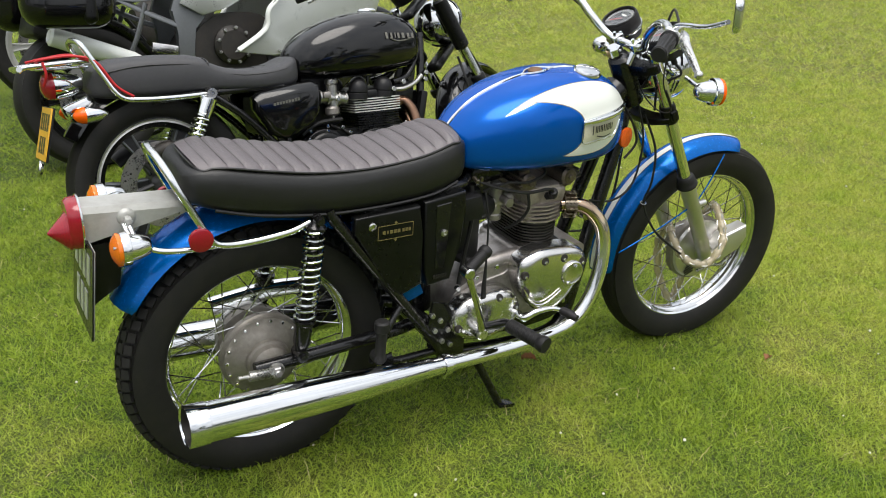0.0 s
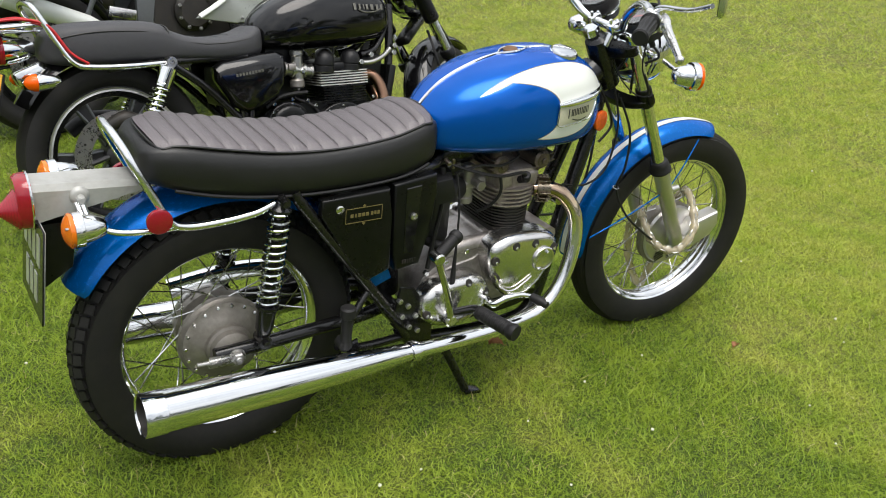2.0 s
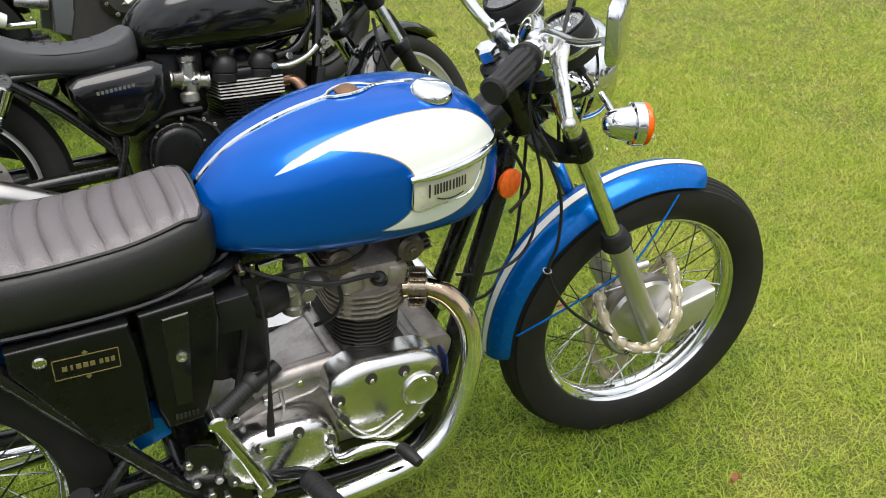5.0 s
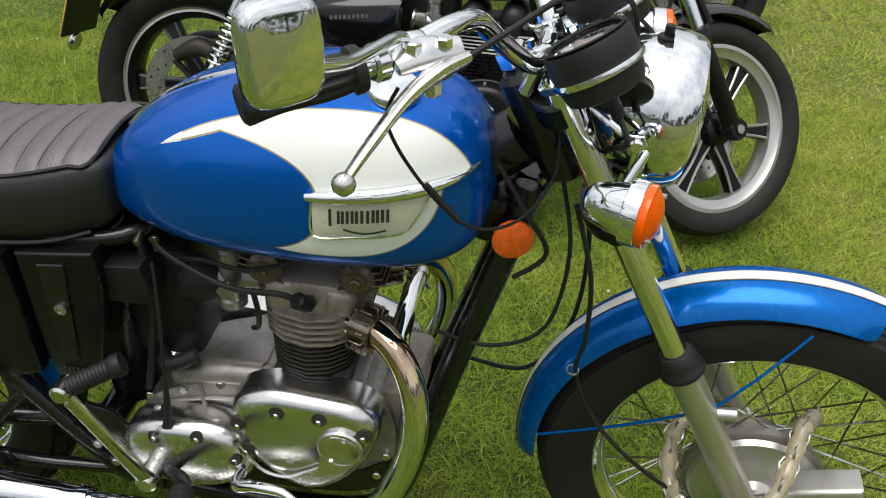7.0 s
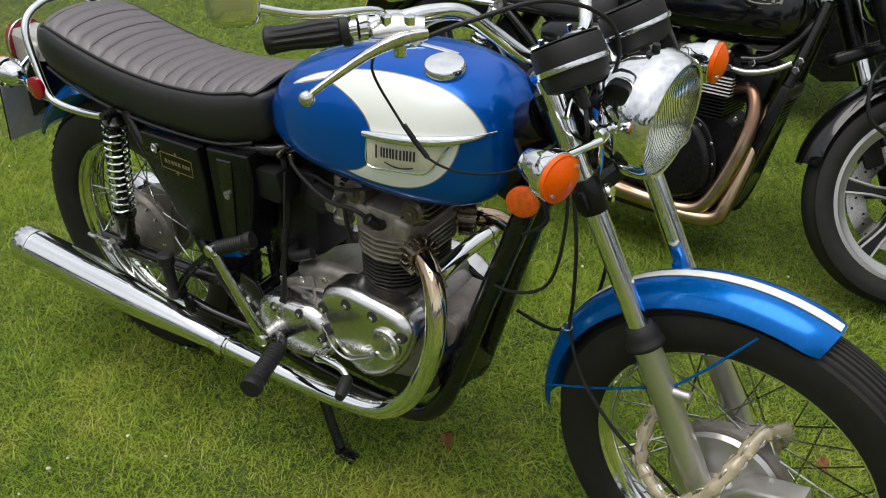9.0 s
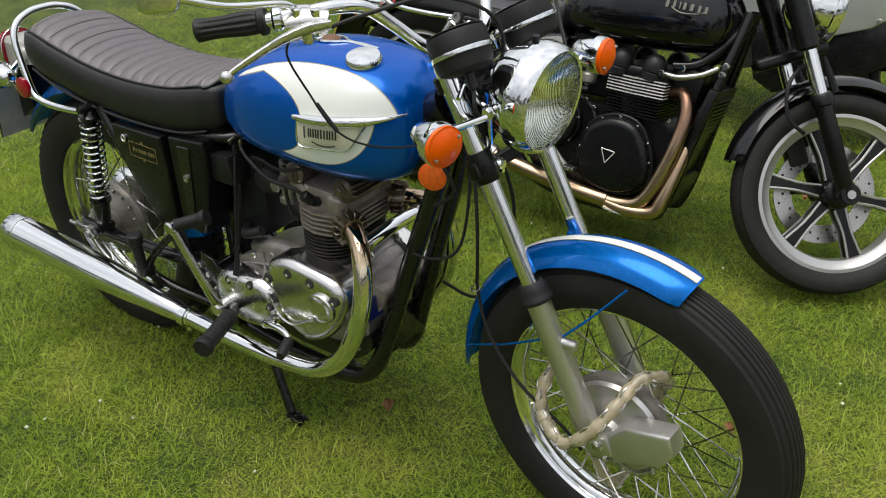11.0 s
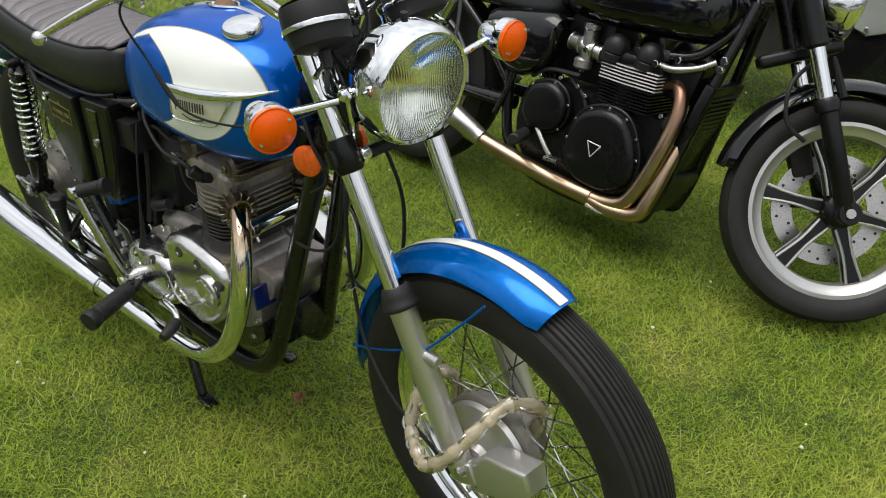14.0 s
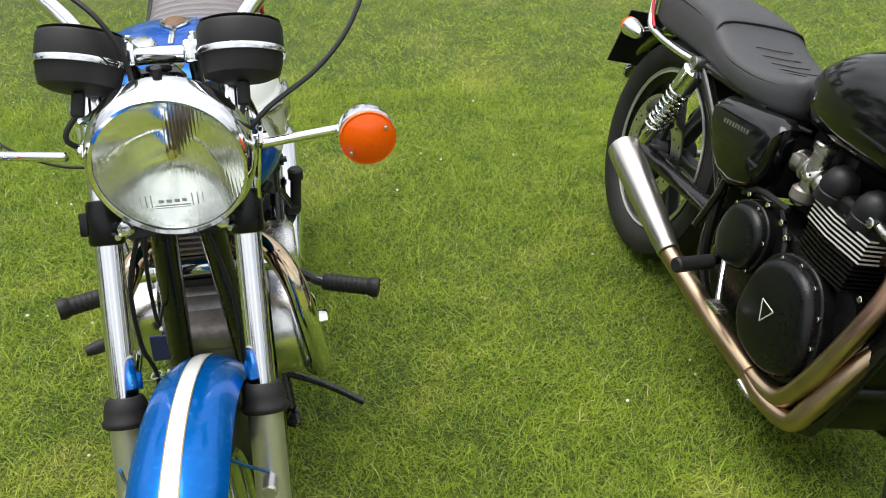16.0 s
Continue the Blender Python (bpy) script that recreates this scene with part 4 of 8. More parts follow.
    # barrel: black iron, its fins one by one
    bm = BM()
    for y in (-0.045, 0.045):
        rod(bm, (0.772, y, 0.465), (0.772, y, 0.58), 0.049, 28)
    block(bm, (0.115, 0.18, 0.016), pose(0.775, 0, 0.483), 0.004)
    ba = part("cylinder_barrel", bm, DARK_CAST, bike, "black finned iron cylinder barrel")
    finned(ba, "fin", "", 0.489, 0.0082, 8, 0.772, 0.12, 0.2, DARK_CAST, 0.003, 0.006)
    bm = BM()
    block(bm, (0.112, 0.168, 0.1), pose(0.775, 0, 0.598), 0.012)
    for y in (-0.068, 0.068):
        block(bm, (0.046, 0.04, 0.05), pose(0.738, y, 0.622, 0, -8, 0), 0.012, 3)
        block(bm, (0.042, 0.04, 0.045), pose(0.818, y, 0.618, 0, 8, 0), 0.012, 3)
    he = part("cylinder_head", bm, HEAD_CAST, bike, "grey finned alloy cylinder head")
    finned(he, "fin", "", 0.551, 0.0108, 5, 0.775, 0.142, 0.204, HEAD_CAST, 0.0042, 0.004)
    for y in (-0.048, 0.048):
        bm = BM()
        rod(bm, (0.778, y * 1.7, 0.618), (0.782, y * 2.2, 0.628), 0.011, 6)
        rod(bm, (0.782, y * 2.15, 0.627), (0.77, y * 2.45, 0.645), 0.012)
        part("spark_plug", bm, PLASTIC, he)
    for x, tilt, nm in ((0.717, 24, "inlet_rocker_box"), (0.845, -24, "exhaust_rocker_box")):
        bm = BM()
        rod(bm, (x, -0.088, 0.663), (x, 0.088, 0.663), 0.0245, 22, 0.006)
        block(bm, (0.04, 0.15, 0.03), pose(x, 0, 0.645, 0, tilt, 0), 0.008, 2)
        rb = part(nm, bm, OILY_CAST, bike, "oil-browned finned rocker box")
        for k in range(3):
            bm = BM()
            block(bm, (0.068 - 0.006 * k, 0.17, 0.0032), pose(x + (0.006 if tilt < 0 else -0.006), 0, 0.652 + k * 0.0105, 0, tilt * 0.6, 0), 0.001, 1)
            part("fin", bm, OILY_CAST, rb)
        for s in (-1, 1):
            bm = BM()
            lathe(bm, [(0.014, -0.004), (0.014, 0.002), (0.008, 0.003), (0.008, 0.007), (0.006, 0.009), (0, 0.009)], turn_to((x, s * 0.088, 0.663), (0, s, 0)), 16)
            part("spindle_nut", bm, OILY_CAST, rb)
        for y in (-0.062, 0.062):
            bm = BM()
            rod(bm, (x, y, 0.674), (x + tilt * -0.0004, y, 0.698), 0.0155, 18)
            part("tappet_cap", bm, OILY_CAST, rb)
    # carburettor behind the head
    bm = BM()
    rod(bm, (0.63, -0.035, 0.605), (0.7, -0.035, 0.612), 0.018, 20)
    rod(bm, (0.65, -0.035, 0.57), (0.65, -0.035, 0.66), 0.0175, 20)
    rod(bm, (0.648, -0.035, 0.557), (0.648, -0.035, 0.577), 0.021, 20)
    rod(bm, (0.66, -0.08, 0.618), (0.66, -0.04, 0.618), 0.0105, 12)
    rod(bm, (0.66, -0.088, 0.618), (0.66, -0.08, 0.618), 0.014, 6)
    part("carburettor", bm, CAST, bike, "grey alloy carburettor")
    bm = BM()
    lathe(bm, [(0.024, 0), (0.03, 0.01), (0.036, 0.03), (0.036, 0.05), (0.03, 0.06), (0, 0.06)], turn_to((0.635, -0.035, 0.6), (-1, 0, 0)), 20)
    part("inlet_rubber", bm, GRIP, bike)
    bm = BM()
    tube(bm, [(0.68, -0.05, 0.53), (0.7, -0.08, 0.56), (0.71, -0.1, 0.6), (0.705, -0.1, 0.64)], 0.004, 8)
    part("fuel_pipe", bm, GRIP, bike)
    bm = BM()
    tube(bm, [(0.78, 0.0, 0.69), (0.76, -0.09, 0.69), (0.7, -0.105, 0.675), (0.64, -0.1, 0.68), (0.58, -0.08, 0.66)], 0.0035, 8)
    tube(bm, [(0.772, -0.116, 0.642), (0.75, -0.122, 0.655), (0.68, -0.12, 0.655), (0.6, -0.1, 0.675), (0.56, -0.08, 0.69)], 0.0042, 8)
    part("plug_lead", bm, GRIP, bike, "black spark plug lead")
    bm = BM()
    tube(bm, [(0.57, -0.105, 0.67), (0.575, -0.12, 0.6), (0.572, -0.13, 0.5), (0.568, -0.135, 0.42), (0.565, -0.14, 0.395)], [0.0025, 0.0025, 0.0025, 0.0065, 0.0075], 8)
    part("clutch_cable", bm, GRIP, bike, "black cable into the gearbox cover")
    bm = BM()
    tube(bm, [(0.545, -0.08, 0.68), (0.55, -0.085, 0.6), (0.535, -0.085, 0.5), (0.52, -0.09, 0.42)], 0.006, 8)
    part("breather_hose", bm, GRIP, bike)
    bm = BM()
    tube(bm, [(0.5, 0.0, 0.5), (0.53, -0.05, 0.48), (0.56, -0.09, 0.475), (0.6, -0.08, 0.49)], 0.012, 10)
    part("oil_hose", bm, GRIP, bike)
    bm = BM()
    rod(bm, (0.55, -0.08, 0.7), (0.55, -0.1, 0.694), 0.006, 10)
    rod(bm, (0.57, -0.085, 0.7), (0.57, -0.085, 0.676), 0.0045, 8)
    part("fuel_tap", bm, COLLAR, bike, "dull brass fuel tap")
    bm = BM()
    block(bm, (0.006, 0.05, 0.05), pose(0.912, -0.082, 0.412, 0, -6, 0), 0.002, 1)
    part("blue_rag_panel", bm, material("dark_blue_enamel", (0.004, 0.012, 0.12), 0.3, 0, 0.3, 60, coat=0.4), bike, "dark blue enamel plate on the crankcase")


def exhausts():
    for s in (-1, 1):
        y = s if s < 0 else 0.95
        w = 1.0 if s < 0 else 1.12
        bm = BM()
        tube(bm, [(0.835, y * 0.073, 0.582), (0.868, y * 0.088, 0.585), (0.905, y * w * 0.112, 0.57), (0.932, y * w * 0.136, 0.527), (0.937, y * w * 0.15, 0.46), (0.92, y * w * 0.16, 0.385), (0.886, y * w * 0.168, 0.318), (0.83, -0.175 if s < 0 else 0.17, 0.274), (0.75, -0.179 if s < 0 else 0.158, 0.259), (0.66, -0.183 if s < 0 else 0.15, 0.254), (0.54, -0.186 if s < 0 else 0.146, 0.255), (0.43, -0.19 if s < 0 else 0.144, 0.26)], 0.0195, 20, 6)
        part("exhaust_pipe", bm, HOT_CHROME, bike, "chrome exhaust pipe tinted by heat at the port")
        a, b = Vector((0.45, -0.189 if s < 0 else 0.144, 0.259)), Vector((-0.217, -0.204 if s < 0 else 0.15, 0.287))
        m = turn_to(a, b - a)
        L = (b - a).length
        bm = BM()
        lathe(bm, [(0.0195, 0), (0.0225, 0.001), (0.0225, 0.045), (0.024, 0.05), (0.028, 0.12), (0.034, 0.2), (0.0395, 0.29), (0.043, 0.38), (0.0445, L - 0.16), (0.0445, L - 0.05), (0.0448, L - 0.046), (0.0468, L - 0.045), (0.0468, L - 0.002), (0.0455, L), (0.0435, L - 0.003), (0.041, L - 0.04), (0.037, L - 0.06), (0, L - 0.065)], m, 40)
        si = part("silencer", bm, CHROME, bike, "long chrome megaphone silencer")
        bm = BM()
        lathe(bm, [(0.0428, L - 0.004), (0.0402, L - 0.04), (0.0362, L - 0.059), (0, L - 0.064)], m, 32)
        part("bore", bm, DARK_CAST, si, "sooty black bore")
        bm = BM()
        lathe(bm, [(0.0235, 0.008), (0.0265, 0.008), (0.0265, 0.026), (0.0235, 0.026)], m, 24, True)
        rod(bm, a + Vector((-0.017, 0, -0.024)), a + Vector((-0.017, 0, -0.04)), 0.006, 8)
        part("clamp", bm, CHROME, si)
        # finned collar at the port
        bm = BM()
        mm = turn_to((0.846, y * 0.078, 0.583), (0.9, y * 0.4, 0))
        lathe(bm, [(0.021, -0.004), (0.025, -0.004), (0.025, 0.03), (0.021, 0.03)], mm, 24, True)
        ec = part("exhaust_collar", bm, COLLAR, bike, "finned exhaust port collar")
        bm = BM()
        block(bm, (0.017, 0.003, 0.03), pose(0.028, 0, 0.013), 0.001, 1)
        f1 = part("fin", bm, COLLAR, ec)
        f1.matrix_local = mm
        for k in range(1, 14):
            again(f1, mm @ Matrix.Rotation(2 * math.pi * k / 14, 4, "Z"))
        bm = BM()
        plate(bm, [(0.27, 0.3), (0.3, 0.31), (0.31, 0.27), (0.28, 0.255)], y * 0.155, y * 0.15, 0.001)
        part("silencer_bracket", bm, BLACK, bike)
    bm = BM()
    tube(bm, [(0.9, -0.112, 0.556), (0.9, 0, 0.562), (0.9, 0.116, 0.556)], 0.0155, 16)
    bp = part("balance_pipe", bm, CHROME, bike, "chrome balance pipe between the exhausts")
    for y in (-0.085, 0.085):
        bm = BM()
        lathe(bm, [(0.0155, -0.006), (0.0178, -0.006), (0.0178, 0.006), (0.0155, 0.006)], turn_to((0.9, y, 0.558), (0, 1, 0)), 20, True)
        rod(bm, (0.912, y, 0.546), (0.918, y, 0.536), 0.004, 8)
        part("clamp", bm, CHROME_DULL, bp)


def foot_controls():
    def ribbed(a, b, r, n=9):
        bm = BM()
        a, b = Vector(a), Vector(b)
        m, L = turn_to(a, b - a), (b - a).length
        prof = [(0, 0), (r * 0.9, 0), (r, 0.004)]
        for i in range(n):
            u = 0.006 + (L - 0.022) * i / n
            prof += [(r, u), (r * 0.95, u + 0.001), (r * 0.95, u + 0.003), (r, u + 0.004)]
        prof += [(r * 1.15, L - 0.014), (r * 1.2, L - 0.008), (r * 1.1, L), (0, L)]
        return lathe(bm, prof, m, 20)

    for s in (-1, 1):
        bm = BM()
        tube(bm, [(0.53, s * 0.1, 0.3), (0.56, s * 0.15, 0.315), (0.603, s * 0.19, 0.338 if s < 0 else 0.318), (0.615, s * 0.225, 0.338 if s < 0 else 0.312)], 0.0115, 10)
        f = part("footrest", bm, BLACK, bike, "black footrest with a ribbed rubber")
        part("footrest_rubber", ribbed((0.606, s * 0.205, 0.338 if s < 0 else 0.314), (0.64, s * 0.318, 0.331 if s < 0 else 0.306), 0.0185), GRIP, f)
        bm = BM()
        rod(bm, (0.262, s * 0.165, 0.3), (0.262, s * 0.172, 0.39), 0.013)
        rod(bm, (0.262, s * 0.172, 0.385), (0.262, s * 0.172, 0.415), 0.0185, 14)
        rod(bm, (0.262, s * 0.14, 0.31), (0.262, s * 0.175, 0.31), 0.017)
        p = part("pillion_footrest", bm, GRIP, bike, "folded black pillion footrest")
    bm = BM()
    tube(bm, [(0.677, -0.145, 0.325), (0.677, -0.17, 0.325), (0.71, -0.182, 0.342), (0.755, -0.19, 0.345), (0.785, -0.205, 0.336)], [0.011, 0.011, 0.0085, 0.0065, 0.006], 10)
    g = part("gear_lever", bm, CHROME, bike, "chrome gear lever")
    bm = BM()
    tube(bm, [(0.775, -0.2, 0.34), (0.785, -0.222, 0.337), (0.793, -0.245, 0.334)], [0.011, 0.013, 0.009], 12)
    part("toe_rubber", bm, GRIP, g)
    bm = BM()
    tube(bm, [(0.54, -0.145, 0.318), (0.543, -0.178, 0.318), (0.51, -0.198, 0.41), (0.467, -0.212, 0.512)], [0.014, 0.013, 0.0105, 0.01], 12, squash=0.7)
    rod(bm, (0.466, -0.225, 0.517), (0.466, -0.19, 0.517), 0.0145, 14)
    k = part("kickstart_lever", bm, CHROME_DULL, bike, "worn chrome folding kickstart lever")
    part("kickstart_rubber", ribbed((0.47, -0.205, 0.518), (0.54, -0.175, 0.548), 0.0145, 11), GRIP, k)
    bm = BM()
    rod(bm, (0.54, -0.14, 0.318), (0.54, -0.192, 0.318), 0.016, 14)
    part("kickstart_boss", bm, ALLOY, k)
    bm = BM()
    tube(bm, [(0.58, 0.13, 0.3), (0.62, 0.175, 0.29), (0.68, 0.18, 0.29), (0.7, 0.185, 0.292)], 0.007, 10)
    block(bm, (0.04, 0.025, 0.01), pose(0.705, 0.192, 0.294), 0.003)
    part("brake_pedal", bm, CHROME, bike, "chrome rear brake pedal")
    for s in (-1, 1):
        bm = BM()
        tube(bm, [(0.575, s * 0.08, 0.21), (0.62, s * 0.1, 0.12), (0.665, s * 0.112, 0.03)], 0.0115, 10)
        block(bm, (0.05, 0.03, 0.012), pose(0.685, s * 0.114, 0.022, 0, 12, 0), 0.004)
        part("stand_leg", bm, BLACK, bike, "black centre stand leg on the grass")
    bm = BM()
    tube(bm, [(0.63, 0.1, 0.105), (0.66, 0.19, 0.08), (0.7, 0.27, 0.05)], 0.008, 10)
    part("stand_tang", bm, BLACK, bike)


def fork():
    for s in (-1, 1):
        y = s * 0.0865
        bm = BM()
        rod(bm, fork_at(0.28, y), fork_at(0.735, y), 0.0172, 28)
        st = steered(part("fork_stanchion", bm, CHROME, bike, "chrome fork tube"))
        bm = BM()
        a = fork_at(-0.02, y)
        m = turn_to(a, AXIS)
        lathe(bm, [(0, 0.0), (0.018, 0.0), (0.0215, 0.004), (0.0215, 0.05), (0.0225, 0.09), (0.0225, 0.3), (0.0245, 0.305), (0.0245, 0.317), (0.0175, 0.319)], m, 32)
        sl = steered(part("fork_slider", bm, SLIDER, bike, "satin grey alloy fork slider"))
        bm = BM()
        block(bm, (0.05, 0.03, 0.042), Matrix.Translation(FA + Vector((0.0, y, -0.012))) @ pose(0, 0, 0, 0, -28, 0), 0.006)
        rod(bm, FA + Vector((0.016, y - 0.018, -0.03)), FA + Vector((0.016, y + 0.018, -0.03)), 0.006, 6)
        rod(bm, FA + Vector((-0.018, y - 0.018, -0.02)), FA + Vector((-0.018, y + 0.018, -0.02)), 0.006, 6)
        part("axle_clamp", bm, SLIDER, sl)
        bm = BM()
        rod(bm, fork_at(0.2, y) + Vector((0.015, 0, 0.008)), fork_at(0.2, y) + Vector((0.045, 0, 0.012)), 0.01, 12)
        part("stay_lug", bm, SLIDER, sl)
        bm = BM()
        lathe(bm, [(0.0175, 0.303), (0.0285, 0.304), (0.031, 0.307), (0.031, 0.312), (0.0285, 0.315), (0.0275, 0.326), (0.0255, 0.335), (0.0215, 0.341), (0.0175, 0.342)], m, 28)
        steered(part("fork_seal_boot", bm, GRIP, bike, "black rubber fork seal boot"))
        bm = BM()
        lathe(bm, [(0.0175, 0.534), (0.0205, 0.535), (0.0222, 0.538), (0.0222, 0.585), (0.0205, 0.59), (0.0175, 0.591)], m, 24)
        block(bm, (0.012, 0.02, 0.03), turn_to(fork_at(0.542, y), AXIS) @ pose(0.024, 0, 0), 0.003)
        steered(part("yoke_clamp", bm, SATIN_BLACK, bike, "black yoke clamp round the fork tube"))
        bm = BM()
        lathe(bm, [(0, 0.745), (0.02, 0.745), (0.022, 0.75), (0.022, 0.757), (0.014, 0.762), (0, 0.763)], m, 6)
        steered(part("fork_top_nut", bm, CHROME, bike))
    for s, h in ((0.53, 0.02), (0.695, 0.03)):
        bm = BM()
        c = fork_at(s, 0)
        mm = turn_to(c, AXIS) @ pose(0, 0, 0, 0, 0, 0)
        # yoke: a web between the legs with round bosses
        pts = []
        for k in range(40):
            an = 2 * math.pi * k / 40
            yy, xx = 0.105 * math.copysign(abs(math.sin(an)) ** 0.6, math.sin(an)), 0.019 * math.copysign(abs(math.cos(an)) ** 0.7, math.cos(an))
            pts.append((xx, yy))
        d1, d2 = Vector((math.cos(RAKE), 0, math.sin(RAKE))), AXIS
        rows = [[c + d1 * (x * k - 0.008 - 0.03 * (1 - (y / 0.106) ** 2)) + Vector((0, y, 0)) * k + d2 * hh for x, y in pts] for hh, k in ((-h / 2, 0.96), (-h / 2 + 0.003, 1), (h / 2 - 0.003, 1), (h / 2, 0.96))]
        skin(bm, rows)
        steered(part("fork_yoke", bm, SATIN_BLACK, bike, "black fork yoke"))
    bm = BM()
    rod(bm, (1.03, 0, 0.945), (1.016, 0, 0.972), 0.02, 6)
    steered(part("stem_nut", bm, CHROME, bike))


def headlamp():
    c = Vector((1.194, 0.018, 0.906))
    m = turn_to(c, (1, 0, -0.08)) @ Matrix.Diagonal((0.98, 0.98, 0.96, 1))
    bm = BM()
    lathe(bm, [(0, -0.085), (0.03, -0.082), (0.062, -0.062), (0.083, -0.03), (0.09, 0.0), (0.091, 0.012)], m, 48)
    h = steered(part("headlamp", bm, CHROME, bike, "round chrome headlamp with fluted glass"))
    bm = BM()
    lathe(bm, [(0.091, 0.006), (0.099, 0.006), (0.1, 0.012), (0.0985, 0.03), (0.095, 0.045), (0.09, 0.052), (0.086, 0.05), (0.088, 0.04)], m, 56, True)
    part("rim", bm, CHROME, h, "chrome headlamp rim")
    bm = BM()
    lathe(bm, [(0.087, 0.047), (0.07, 0.057), (0.045, 0.064), (0.02, 0.0675), (0, 0.068), (0, 0.0655), (0.02, 0.065), (0.045, 0.0615), (0.07, 0.0545), (0.087, 0.0445)], m, 56, True)
    g = part("lens", bm, LENS, h, "clear fluted glass lens")
    g.visible_shadow = False
    bm = BM()
    lathe(bm, [(0.0, -0.011), (0.012, -0.01), (0.025, -0.0065), (0.04, 0.0007), (0.055, 0.0111), (0.07, 0.0248), (0.08, 0.0357), (0.086, 0.043)], m, 56)
    part("reflector", bm, BOWL, h, "silvered reflector bowl")
    bm = BM()
    rod(bm, m @ Vector((0, 0, -0.011)), m @ Vector((0, 0, 0.01)), 0.008, 18, 0.001)
    part("bulb_shield", bm, RUST, h, "brown bulb shield")
    bm = BM()
    lathe(bm, [(0.0055, 0.009), (0.0055, 0.016), (0.004, 0.02), (0, 0.021)], m, 16)
    part("bulb", bm, BRASS_TINT, h, "yellowed bulb tip")
    bm = BM()
    for y, z, wy, wz in ((0, -0.049, 0.04, 0.0014), (0, -0.052, 0.04, 0.0008), (-0.023, -0.043, 0.0012, 0.016), (0.023, -0.043, 0.0012, 0.016), (-0.029, -0.043, 0.0012, 0.015), (0.029, -0.043, 0.0012, 0.015), (-0.035, -0.043, 0.0008, 0.013), (0.035, -0.043, 0.0008, 0.013), (-0.012, -0.043, 0.006, 0.004), (-0.003, -0.043, 0.006, 0.004), (0.006, -0.043, 0.006, 0.004), (0.014, -0.043, 0.005, 0.004)):
        out = 0.0655 - 0.0042 * (math.hypot(y, z + 0.009) / 0.045) ** 2.2
        block(bm, (0.0006, wy, wz), Matrix.Translation(c + Vector((out + 0.0035, y, z + 0.009))), 0)
    part("lens_marking", bm, GREY_PLASTIC, h, "grey moulded bars low on the lens")
    bm = BM()
    lathe(bm, [(0, -0.004), (0.012, -0.004), (0.012, 0.004), (0.006, 0.006), (0.006, 0.018), (0, 0.02)], turn_to(m @ Vector((-0.0, 0.0885, 0.0)), m.to_3x3() @ Vector((0, 1, 0))), 14)
    part("toggle_switch", bm, PLASTIC, h)
    for s in (-1, 1):
        bm = BM()
        rod(bm, c + Vector((-0.012, s * 0.086, 0)), c + Vector((-0.012, s * 0.112, 0)), 0.009, 14)
        rod(bm, c + Vector((-0.012, s * 0.1, 0)), c + Vector((-0.012, s * 0.106, 0)), 0.014, 6)
        part("mounting_bolt", bm, CHROME, h)
        bm = BM()
        p = c + Vector((-0.012, s * 0.1, 0))
        tube(bm, [p + Vector((0, 0, 0)), p + Vector((-0.02, 0, 0.012)), p + Vector((-0.06, -s * 0.015, 0.03)), fork_at(0.675, s * 0.1) + Vector((0.02, 0, 0))], 0.0045, 8)
        steered(part("headlamp_stay", bm, CHROME, bike, "bent chrome wire headlamp stay"))
        bm = BM()
        tube(bm, [p + Vector((0, 0, -0.002)), p + Vector((-0.004, -s * 0.01, -0.06)), p + Vector((-0.015, -s * 0.02, -0.11)), fork_at(0.535, s * 0.08) + Vector((0.026, -s * 0.012, 0))], 0.004, 8)
        steered(part("headlamp_stay", bm, CHROME, bike))
        bm = BM()
        lathe(bm, [(0, 0.0), (0.012, 0.0), (0.012, 0.006), (0.008, 0.011), (0, 0.012)], turn_to(fork_at(0.54, s * 0.06) + Vector((0.012, 0, 0)), (1, 0, 0.3)), 12)
        steered(part("stay_bolt", bm, CHROME, bike))


def indicator(p, base, aim, body_r=0.034, lens=None, name="indicator", label="round amber indicator in a chrome cup", steer=True):
    """An indicator lamp: its stalk runs from base to p, and its lens looks along aim."""
    p, base, aim = Vector(p), Vector(base), Vector(aim).normalized()
    m = turn_to(p, aim)
    bm = BM()
    lathe(bm, [(0, -0.058), (0.011, -0.057), (0.02, -0.05), (0.026, -0.03), (0.029, -0.014), (0.0345, -0.012), (0.0355, -0.006), (0.0355, 0.004), (0.033, 0.006), (0, 0.006)], m, 32)
    o = part(name, bm, CHROME, bike, label)
    if steer:
        steered(o)
    bm = BM()
    rings = [(0.0325, 0.004), (0.034, 0.007), (0.034, 0.013)]
    for k in range(9):
        r = 0.032 * (1 - k / 9)
        z = 0.012 + 0.013 * (1 - (r / 0.033) ** 2.4)
        rings += [(r, z), (r - 0.0011, z + 0.0003)]
    lathe(bm, rings + [(0, 0.0252)], m, 32)
    part("lens", bm, lens or AMBER, o, "amber ringed plastic lens")
    bm = BM()
    tip = m @ Vector((0, 0, -0.03))
    d = (base - tip).normalized()
    rod(bm, base, tip + d * 0.02, 0.006, 14)
    part("stalk", bm, CHROME, o, "chrome stalk")
    for k in (0.6, 3.7):
        bolt(o, m @ Vector((0.026 * math.cos(k), 0.026 * math.sin(k), 0.0185)), aim, 0.0028, name="lens_screw")
    return o


